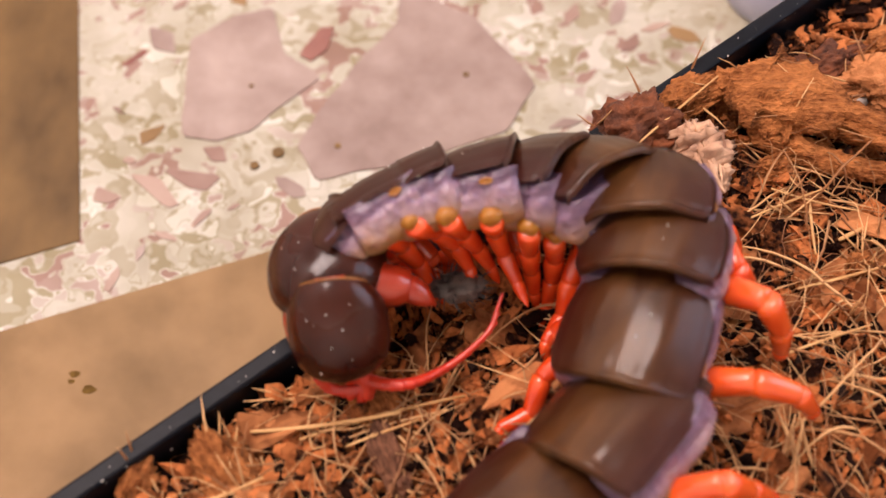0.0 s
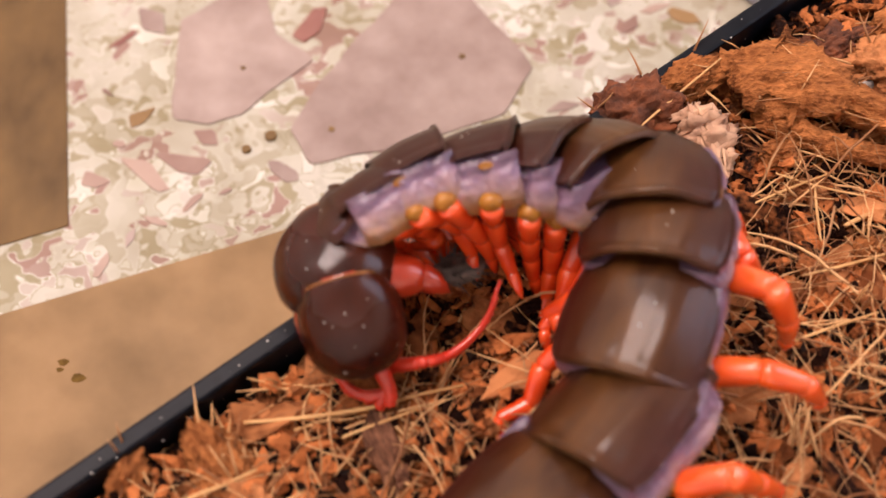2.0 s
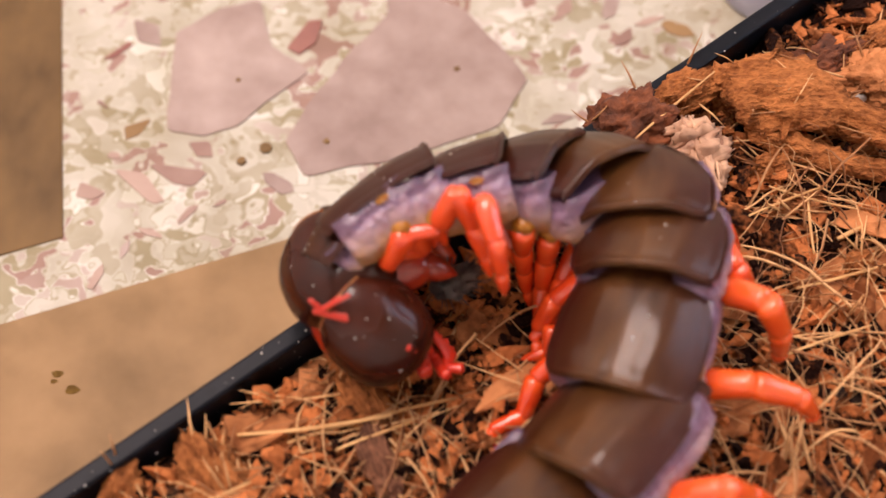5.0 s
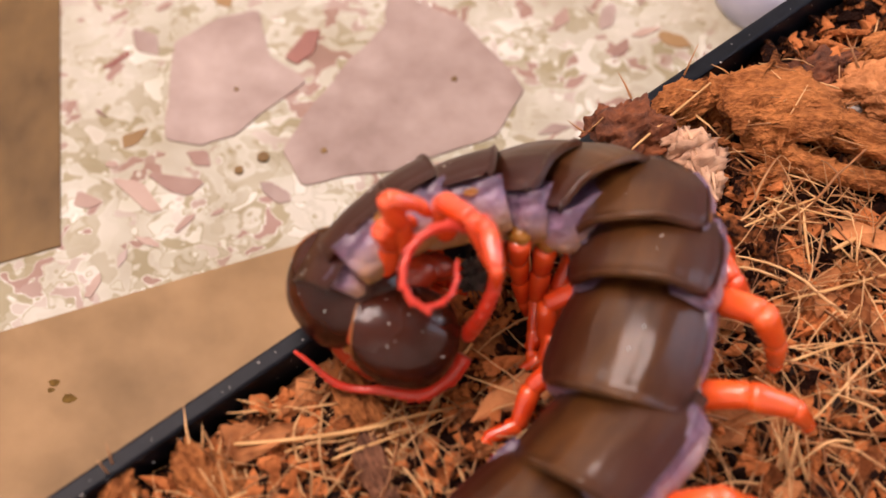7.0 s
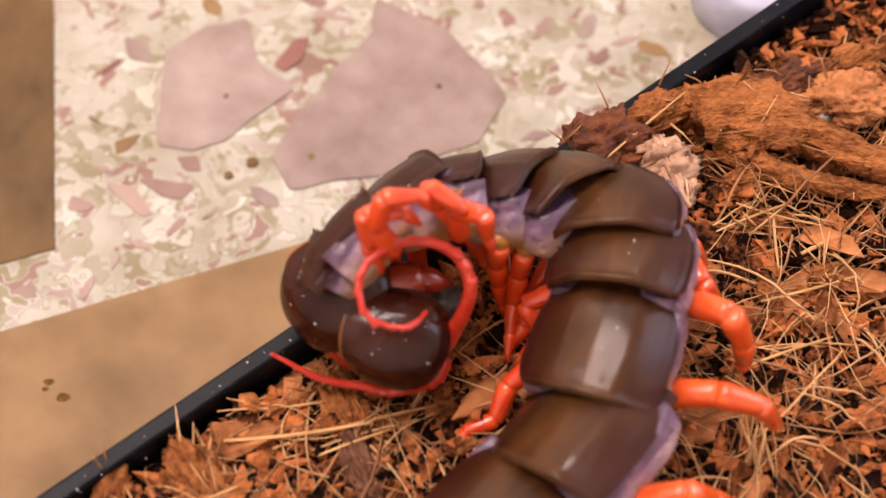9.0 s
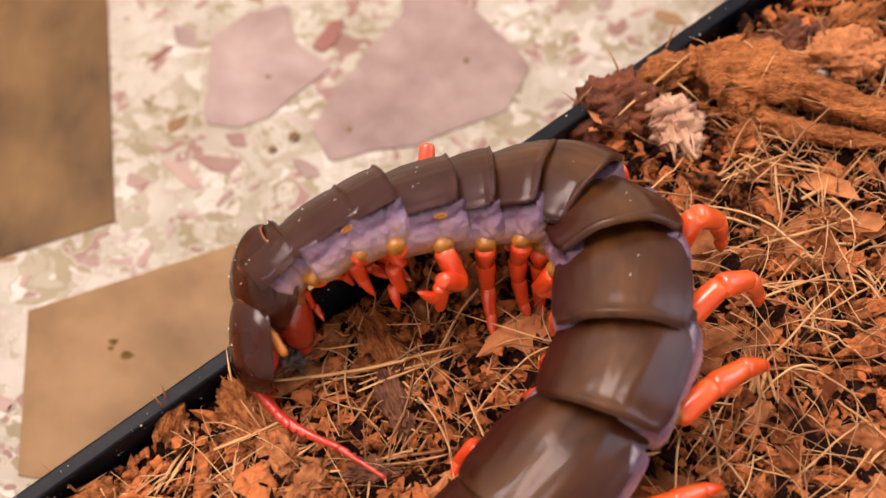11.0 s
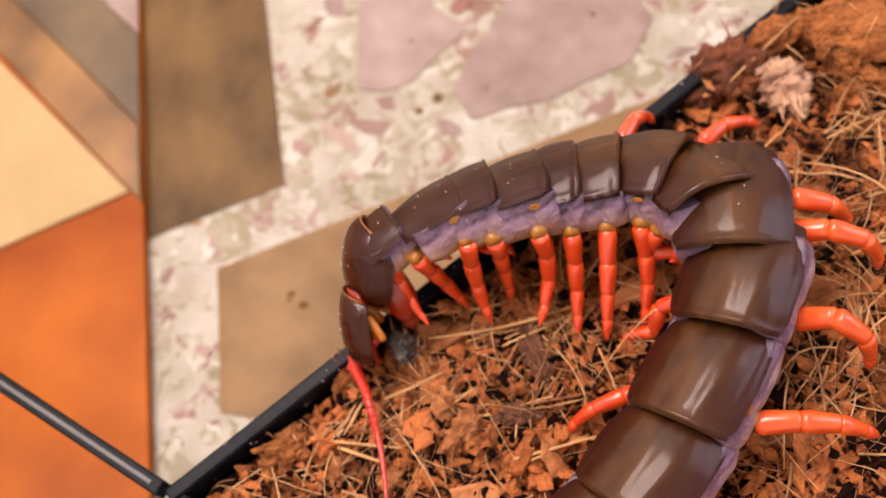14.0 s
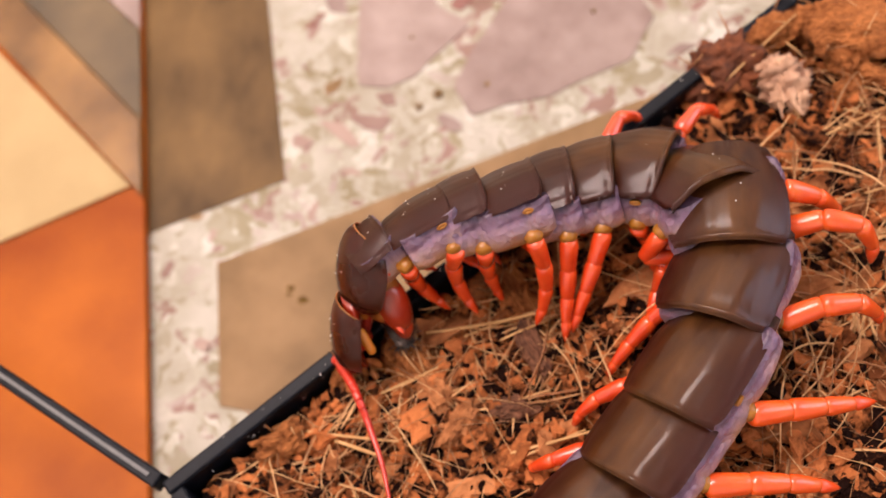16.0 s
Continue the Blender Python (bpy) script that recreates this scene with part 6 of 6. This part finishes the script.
    step('L', 9, [
        (0, (13.2, -12.7, 3.5), (11.9, -15.1, 0.3)),
        (3, (12.4, -12.2, 3.5), (11.2, -14.5, 0.3)),
        (6.3, (12.4, -12.2, 3.5), (11.2, -14.5, 0.3)),
        (9.2, (12.4, -12.2, 3.5), (11.2, -14.5, 0.3)),
        (11.5, (14.8, -16.1, 8.3), (20.2, -17.6, 7.0)),
        (12.5, (14.3, -14.4, 8.3), (19.5, -15.8, 6.4)),
        (14, (13.2, -15.1, 8.4), (18.5, -16.2, 6.6)),
        (16, (13.8, -16.4, 8.7), (19.3, -17.1, 7.0)),
    ])
    step('L', 10, [
        (0, (8.5, -20.3, 3.5), (6.2, -24.0, 0.3)),
        (3, (8.1, -19.8, 3.5), (5.6, -23.3, 0.3)),
        (6.3, (8.1, -19.8, 3.5), (5.6, -23.3, 0.3)),
        (9.2, (8.1, -19.8, 3.5), (5.6, -23.3, 0.3)),
        (11.5, (15.8, -19.5, 7.0), (20.7, -22.1, 5.7)),
        (12.5, (16.9, -15.2, 6.1), (21.8, -17.8, 4.7)),
        (14, (16.0, -13.5, 6.0), (21.0, -15.9, 4.4)),
        (16, (10.7, -19.4, 4.3), (9.4, -22.3, 0.3)),
    ])
    step('L', 11, [
        (0, (14.6, -27.0, 2.3), (17.5, -31.9, 3.0)),
        (3, (14.6, -27.0, 2.3), (17.5, -31.9, 3.0)),
        (6.3, (14.6, -27.0, 2.3), (17.5, -31.9, 3.0)),
        (9.2, (14.6, -27.0, 2.3), (17.5, -31.9, 3.0)),
        (11.5, (9.1, -23.6, 3.5), (6.6, -25.3, 0.3)),
        (12.5, (10.2, -20.1, 3.5), (8.2, -24.2, 0.3)),
        (14, (9.7, -22.6, 3.5), (8.3, -24.4, 0.3)),
        (16, (4.5, -26.7, 6.2), (3.4, -29.4, 0.3)),
    ])
    step('L', 12, [
        (0, (4.4, -34.0, 2.0), (7.3, -38.9, 1.1)),
        (3, (4.4, -34.0, 2.0), (7.3, -38.9, 1.1)),
        (6.3, (4.4, -34.0, 2.0), (7.3, -38.9, 1.1)),
        (9.2, (4.4, -34.0, 2.0), (7.3, -38.9, 1.1)),
        (11.5, (2.2, -31.5, 3.5), (-0.5, -33.5, 0.3)),
        (12.5, (3.2, -33.3, 3.5), (0.2, -34.6, 0.3)),
        (14, (-0.3, -34.1, 6.0), (-2.2, -35.5, 0.3)),
        (16, (0.8, -32.9, 6.1), (-0.8, -35.3, 0.3)),
    ])
    step('L', 13, [
        (0, (-1.5, -40.1, 1.6), (1.2, -45.0, 0.8)),
        (3, (-1.5, -40.1, 1.6), (1.2, -45.0, 0.8)),
        (6.3, (-1.5, -40.1, 1.6), (1.2, -45.0, 0.8)),
        (9.2, (-1.5, -40.1, 1.6), (1.2, -45.0, 0.8)),
        (11.5, (1.9, -42.1, 1.9), (4.4, -47.1, 0.8)),
        (12.5, (2.9, -41.9, 2.2), (5.1, -47.0, 0.8)),
        (14, (-1.3, -41.3, 3.5), (-4.8, -43.4, 0.3)),
        (16, (-3.1, -40.6, 5.2), (-6.3, -40.5, 0.3)),
    ])
    step('L', 14, [
        (0, (-5.7, -45.0, 0.9), (-3.0, -49.8, 0.8)),
        (3, (-5.7, -45.0, 0.9), (-3.0, -49.8, 0.8)),
        (6.3, (-5.7, -45.0, 0.9), (-3.0, -49.8, 0.8)),
        (9.2, (-5.7, -45.0, 0.9), (-3.0, -49.8, 0.8)),
        (11.5, (-3.9, -48.7, 0.9), (-1.4, -53.6, 0.8)),
        (12.5, (-4.7, -48.9, 1.1), (-2.5, -54.0, 0.8)),
        (14, (-2.7, -49.9, 1.1), (0.0, -54.8, 0.8)),
        (16, (-1.7, -48.8, 1.2), (1.2, -53.6, 0.8)),
    ])
    step('R', 2, [
        (0, (-6.2, -3.9, 3.8), (-1.3, -4.8, 4.8)),
        (9.2, (-6.2, -3.9, 3.8), (-1.3, -4.8, 4.8)),
        (11.5, (-17.3, -10.1, 5.7), (-12.6, -11.8, 5.1)),
        (12.5, (-18.9, -8.6, 5.8), (-14.4, -10.6, 5.1)),
        (16, (-22.1, -12.8, 5.6), (-17.5, -14.7, 4.9)),
    ])
    step('R', 3, [
        (0, (-2.2, -4.3, 4.0), (1.7, -7.2, 5.2)),
        (9.2, (-2.2, -4.3, 4.0), (1.7, -7.2, 5.2)),
        (11.5, (-11.7, -9.3, 5.1), (-7.4, -11.9, 4.6)),
        (12.5, (-13.7, -6.8, 4.9), (-9.5, -9.6, 4.2)),
        (16, (-15.2, -11.9, 5.1), (-11.1, -14.9, 4.9)),
    ])
    step('R', 4, [
        (0, (0.4, -3.3, 3.3), (3.8, -6.9, 4.2)),
        (9.2, (0.4, -3.3, 3.3), (3.8, -6.9, 4.2)),
        (11.5, (-8.7, -8.5, 4.2), (-5.1, -11.9, 3.6)),
        (12.5, (-9.2, -6.4, 4.2), (-6.1, -10.3, 3.5)),
        (16, (-12.5, -10.0, 3.9), (-9.2, -13.7, 3.0)),
    ])
    step('R', 5, [
        (0, (7.8, -1.7, 3.4), (9.9, -6.2, 4.1)),
        (9.2, (7.8, -1.7, 3.4), (9.9, -6.2, 4.1)),
        (11.5, (-3.8, 3.9, 9.8), (-7.4, 4.6, 4.3)),
        (12.5, (-4.4, -4.5, 3.0), (-1.6, -8.5, 1.8)),
        (16, (-6.2, -10.0, 3.0), (-3.0, -13.8, 2.6)),
    ])
    step('R', 6, [
        (0, (16.3, 0.3, 4.0), (16.8, -4.7, 3.8)),
        (9.2, (16.3, 0.3, 4.0), (16.8, -4.7, 3.8)),
        (11.5, (3.2, -2.8, 2.0), (5.9, -6.8, 0.8)),
        (12.5, (1.2, -1.8, 1.7), (3.7, -5.9, 0.8)),
        (16, (-1.1, -5.3, 1.6), (1.7, -9.3, 0.8)),
    ])
    step('R', 7, [
        (0, (28.4, -4.1, 12.4), (31.0, -3.6, 5.0)),
        (9.2, (28.4, -4.1, 12.4), (31.0, -3.6, 5.0)),
        (11.5, (11.4, 3.3, 3.8), (15.0, 2.1, 0.8)),
        (12.5, (11.1, 7.2, 8.2), (12.7, 7.2, 1.7)),
        (16, (6.9, 4.9, 7.9), (10.5, 6.4, 2.5)),
    ])
    step('R', 8, [
        (0, (28.3, -11.8, 15.7), (32.5, -8.8, 5.0)),
        (9.2, (28.3, -11.8, 15.7), (32.5, -8.8, 5.0)),
        (11.5, (19.1, 3.6, 5.2), (21.9, 2.6, 0.8)),
        (12.5, (24.2, 5.3, 9.5), (29.6, 3.5, 5.0)),
        (16, (17.7, 6.5, 8.2), (20.6, 6.2, 2.3)),
    ])
    step('R', 9, [
        (0, (31.5, -15.5, 15.1), (33.7, -16.0, 5.0)),
        (9.2, (31.5, -15.5, 15.1), (33.7, -16.0, 5.0)),
        (11.5, (29.7, -7.0, 13.0), (32.1, -6.7, 5.0)),
        (12.5, (31.9, -11.2, 12.1), (35.5, -12.0, 5.0)),
        (16, (29.6, -10.3, 11.5), (34.0, -10.5, 5.0)),
    ])
    step('R', 10, [
        (0, (32.3, -22.2, 12.5), (36.3, -22.2, 5.0)),
        (9.2, (32.3, -22.2, 12.5), (36.3, -22.2, 5.0)),
        (11.5, (32.3, -14.6, 14.2), (35.6, -14.5, 5.0)),
        (12.5, (34.5, -16.9, 13.3), (37.9, -17.7, 5.0)),
        (16, (35.5, -14.2, 12.0), (36.8, -17.2, 5.0)),
    ])
    step('R', 11, [
        (0, (25.3, -31.8, 13.3), (31.7, -30.6, 5.0)),
        (9.2, (25.3, -31.8, 13.3), (31.7, -30.6, 5.0)),
        (11.5, (33.1, -23.7, 13.4), (36.9, -22.4, 5.0)),
        (12.5, (31.8, -31.1, 13.3), (33.1, -34.4, 5.0)),
        (16, (34.5, -23.8, 13.1), (37.0, -25.1, 5.0)),
    ])
    step('R', 12, [
        (0, (18.0, -43.2, 8.7), (19.4, -47.2, 3.4)),
        (9.2, (18.0, -43.2, 8.7), (19.4, -47.2, 3.4)),
        (11.5, (30.6, -32.1, 10.6), (34.5, -33.4, 4.3)),
        (12.5, (27.5, -38.8, 11.4), (33.6, -41.3, 5.0)),
        (16, (30.8, -35.8, 14.1), (36.9, -34.5, 5.0)),
    ])
    step('R', 13, [
        (0, (12.1, -49.9, 7.2), (13.2, -53.6, 1.6)),
        (9.2, (12.1, -49.9, 7.2), (13.2, -53.6, 1.6)),
        (11.5, (15.0, -52.8, 7.1), (16.0, -56.3, 1.3)),
        (12.5, (15.1, -53.5, 7.7), (15.9, -57.1, 2.0)),
        (16, (23.3, -44.3, 12.8), (30.4, -44.8, 5.0)),
    ])
    step('R', 14, [
        (0, (7.6, -55.3, 6.3), (8.9, -58.6, 0.8)),
        (9.2, (7.6, -55.3, 6.3), (8.9, -58.6, 0.8)),
        (11.5, (9.1, -59.4, 6.0), (10.2, -62.8, 0.8)),
        (12.5, (7.5, -60.5, 6.2), (8.4, -64.0, 0.8)),
        (16, (11.4, -58.6, 8.0), (13.1, -62.1, 2.5)),
    ])
    first = [
        (0, (-9.3, -15.8, 5.8), (-9.1, -16.9, 4.0), (-4.4, -18.5, 5.0), (0.3, -16.2, 4.0), (4.4, -12.9, 5.0), (5.7, -10.1, 6.0)),
        (2.5, (-6.2, -16.0, 5.8), (-4.7, -16.5, 4.0), (-1.9, -17.1, 5.0), (1.4, -15.6, 4.0), (4.3, -12.7, 5.0), (5.4, -10.8, 7.0)),
        (3.5, (-4.5, -15.3, 5.8), (-3.4, -16.1, 4.0), (-0.6, -16.9, 5.0), (2.8, -14.6, 4.0), (5.2, -11.3, 5.0), (6.5, -10.1, 7.0)),
        (4.2, (-3.5, -15.0, 5.9), (-2.2, -16.2, 4.0), (1.1, -16.3, 5.0), (4.5, -13.5, 5.0), (5.9, -10.9, 6.0), (4.7, -9.9, 9.0)),
        (4.9, (-2.0, -14.2, 5.9), (-0.4, -15.1, 4.0), (0.8, -16.6, 5.0), (1.6, -15.1, 4.7), (0.7, -13.2, 6.0), (-1.1, -11.9, 8.7)),
    ]
    middle = [
        (5.6, (-0.5, -13.3, 6.0), (1.4, -14.0, 4.0), (0.5, -17.0, 5.0), (-1.4, -16.7, 4.3), (-4.5, -15.6, 6.0), (-6.9, -13.9, 8.3)),
        (6.3, (3.2, -14.8, 6.0), (2.1, -16.1, 5.0), (-0.7, -17.7, 4.0), (-4.3, -17.5, 4.0), (-8.8, -16.9, 4.0), (-12.3, -15.1, 6.0)),
        (7, (3.2, -14.8, 6.0), (2.1, -16.1, 5.0), (-0.7, -17.7, 4.0), (-4.3, -17.5, 4.0), (-8.8, -16.9, 4.0), (-12.3, -15.1, 6.0)),
        (8, (3.2, -14.8, 6.0), (2.1, -16.1, 5.0), (-0.7, -17.7, 4.0), (-4.3, -17.5, 4.0), (-8.8, -16.9, 4.0), (-12.3, -15.1, 6.0)),
        (9.2, (3.0, -15.2, 6.0), (2.2, -16.5, 5.0), (-1.9, -17.5, 4.0), (-5.4, -17.1, 4.0), (-9.4, -16.7, 5.0), (-13.3, -15.7, 7.0)),
        (9.9, (-6.9, -16.7, 5.9), (-6.2, -17.7, 4.0), (-6.9, -21.0, 4.7), (-9.0, -22.0, 4.0), (-11.0, -22.0, 5.3), (-11.7, -21.8, 6.7)),
    ]
    last = [
        (10.6, (-14.5, -19.1, 5.7), (-15.2, -20.3, 4.0), (-14.0, -23.9, 4.3), (-12.9, -25.9, 4.0), (-11.2, -27.3, 4.7), (-8.9, -28.9, 5.3)),
        (11.3, (-22.1, -21.5, 5.4), (-24.2, -22.9, 4.0), (-21.0, -26.8, 4.0), (-16.7, -29.9, 4.0), (-11.3, -32.6, 4.0), (-6.0, -35.9, 4.0)),
        (12.5, (-24.3, -22.2, 5.4), (-25.8, -23.8, 4.0), (-22.2, -27.3, 5.0), (-17.5, -28.2, 4.0), (-10.7, -28.9, 3.0), (-3.4, -29.6, 3.0)),
        (13.5, (-25.9, -22.9, 5.4), (-27.6, -24.7, 4.0), (-24.3, -30.1, 5.0), (-20.4, -34.4, 4.0), (-16.8, -39.1, 4.0), (-14.4, -43.0, 4.0)),
        (14.5, (-27.1, -24.8, 5.4), (-29.5, -26.2, 4.0), (-27.9, -31.5, 6.0), (-27.6, -36.4, 5.0), (-27.9, -40.8, 5.0), (-28.4, -44.7, 5.0)),
        (15.25, (-27.6, -24.5, 5.4), (-30.3, -25.8, 4.0), (-28.2, -31.1, 6.0), (-27.1, -36.1, 5.0), (-26.2, -40.6, 5.0), (-25.6, -44.9, 5.0)),
        (16, (-27.7, -24.4, 5.4), (-30.3, -25.9, 4.0), (-27.7, -31.0, 6.0), (-26.0, -35.2, 5.0), (-24.1, -40.3, 5.0), (-22.9, -45.2, 5.0)),
    ]
    sweep('A', first + middle + last)
    first = [
        (0, (-8.9, -16.2, 5.8), (-7.9, -18.0, 4.0), (-9.7, -18.2, 3.0), (-11.1, -17.9, 3.0), (-12.2, -17.4, 4.0), (-12.7, -16.9, 5.0)),
        (1.5, (-6.2, -17.0, 5.8), (-5.3, -19.7, 4.0), (-7.6, -19.8, 3.0), (-9.6, -18.7, 3.0), (-10.7, -17.6, 4.0), (-11.2, -16.8, 5.0)),
        (2.5, (-6.4, -17.3, 5.8), (-5.2, -19.8, 4.0), (-7.5, -19.7, 3.0), (-9.2, -18.5, 3.0), (-10.3, -17.4, 4.0), (-11.1, -16.3, 5.0)),
        (3.5, (-4.7, -15.9, 5.8), (-4.0, -17.8, 4.0), (-6.2, -18.5, 3.0), (-8.1, -18.0, 4.0), (-10.1, -16.0, 5.0), (-11.7, -14.0, 6.0)),
        (4.2, (-4.3, -16.1, 6.7), (-4.4, -18.8, 6.0), (-7.7, -19.5, 4.0), (-11.5, -19.0, 5.0), (-14.8, -15.1, 7.0), (-14.5, -12.1, 9.0)),
        (4.9, (-2.5, -14.8, 6.7), (-1.7, -16.7, 6.0), (-3.1, -17.3, 9.7), (-7.3, -16.0, 11.7), (-10.9, -15.1, 13.3), (-9.8, -14.2, 14.3)),
    ]
    middle = [
        (5.6, (-0.7, -13.5, 6.8), (1.0, -14.5, 6.0), (1.5, -15.2, 15.3), (-3.2, -12.9, 18.3), (-7.0, -15.2, 19.7), (-5.0, -16.2, 19.7)),
        (6.3, (3.5, -13.7, 9.0), (4.9, -13.7, 14.0), (5.8, -12.4, 18.0), (5.0, -10.3, 21.0), (1.5, -9.8, 23.0), (-1.7, -11.8, 23.0), (-2.6, -15.2, 22.0), (-0.7, -17.1, 21.0), (1.8, -15.0, 20.0), (2.2, -12.4, 20.0)),
        (7, (3.5, -13.7, 9.0), (4.9, -13.7, 14.0), (5.8, -12.4, 18.0), (5.0, -10.3, 21.0), (1.5, -9.8, 23.0), (-1.7, -11.8, 23.0), (-2.6, -15.2, 22.0), (-0.7, -17.1, 21.0), (1.8, -15.0, 20.0), (2.2, -12.4, 20.0)),
        (8, (3.5, -13.7, 9.0), (4.9, -13.7, 14.0), (5.8, -12.4, 18.0), (5.0, -10.3, 21.0), (1.5, -9.8, 23.0), (-1.7, -11.8, 23.0), (-2.6, -15.2, 22.0), (-0.7, -17.1, 21.0), (1.8, -15.0, 20.0), (2.2, -12.4, 20.0)),
        (9.2, (3.2, -14.9, 9.0), (4.4, -14.2, 13.0), (5.1, -12.6, 17.0), (3.0, -10.3, 19.0), (-1.2, -9.7, 20.0), (-4.9, -11.8, 20.0), (-5.8, -14.9, 19.0), (-4.6, -17.0, 18.0), (-2.2, -17.7, 18.0), (-0.3, -16.2, 17.0)),
        (9.9, (-6.0, -16.4, 6.5), (-4.0, -16.9, 5.5), (-3.7, -16.3, 15.0), (-7.1, -12.3, 18.6), (-10.5, -14.9, 19.7), (-6.9, -16.7, 19.0)),
    ]
    last = [
        (10.6, (-13.6, -18.6, 6.1), (-13.0, -19.1, 5.0), (-12.5, -17.0, 10.0), (-13.7, -12.9, 13.2), (-14.7, -12.4, 15.3), (-11.5, -11.9, 15.9)),
        (11.3, (-21.2, -20.8, 5.6), (-22.0, -21.3, 4.6), (-21.3, -17.7, 5.1), (-20.4, -13.5, 7.8), (-18.9, -10.0, 11.0), (-16.1, -7.1, 12.9)),
        (12.5, (-23.8, -21.4, 5.6), (-24.6, -21.9, 4.6), (-23.9, -18.3, 5.1), (-23.0, -14.1, 7.8), (-21.5, -10.5, 10.9), (-18.7, -7.6, 12.9)),
        (13.5, (-25.3, -22.0, 5.7), (-26.1, -22.4, 4.6), (-25.5, -18.9, 5.0), (-24.6, -14.6, 7.7), (-23.1, -11.0, 10.8), (-20.3, -8.0, 12.7)),
        (14.5, (-26.0, -24.1, 5.6), (-26.8, -24.6, 4.6), (-26.2, -21.0, 5.0), (-25.3, -16.8, 7.7), (-23.8, -13.2, 10.8), (-21.0, -10.2, 12.7)),
        (15.25, (-26.3, -23.9, 5.6), (-27.1, -24.3, 4.6), (-26.4, -20.8, 5.1), (-25.5, -16.5, 7.8), (-23.9, -13.0, 11.0), (-21.1, -10.1, 12.9)),
        (16, (-26.5, -23.6, 5.6), (-27.3, -24.0, 4.5), (-26.6, -20.5, 5.1), (-25.7, -16.3, 7.9), (-24.1, -12.9, 11.1), (-21.3, -10.0, 13.1)),
    ]
    sweep('B', first + middle + last)
    bite([(0, 1), (4.2, 1), (8, 1), (9.2, 0.8), (11.3, 0.05), (16, 0)])
    walk(PREY, [
        (0, pose(0.0016, -0.0080, 0.0060, 0, 0, 0)),
        (1.5, pose(0.0021, -0.0068, 0.0060, 5, 3, 10)),
        (2.5, pose(0.0018, -0.0078, 0.0060, 7.5, 4.5, 15)),
        (3.5, pose(0.0017, -0.0072, 0.0060, 10, 6, 20)),
        (4.2, pose(0.0015, -0.0077, 0.0060, 12.5, 7.5, 25)),
        (6.3, pose(0.0043, -0.0060, 0.0060, 20, 12, 40)),
        (8, pose(0.0050, -0.0045, 0.0060, 25, 15, 50)),
        (9.2, pose(0.0018, -0.0120, 0.0090, 30, 18, 60)),
        (11.3, pose(-0.0185, -0.0203, 0.0040, 45, 27, 90)),
        (12.5, pose(-0.0204, -0.0226, 0.0040, 50, 30, 100)),
        (13.5, pose(-0.0225, -0.0233, 0.0040, 52.5, 31.5, 105)),
        (14.5, pose(-0.0225, -0.0244, 0.0040, 55, 33, 110)),
        (16, pose(-0.0224, -0.0231, 0.0040, 60, 36, 120)),
    ])


motions()
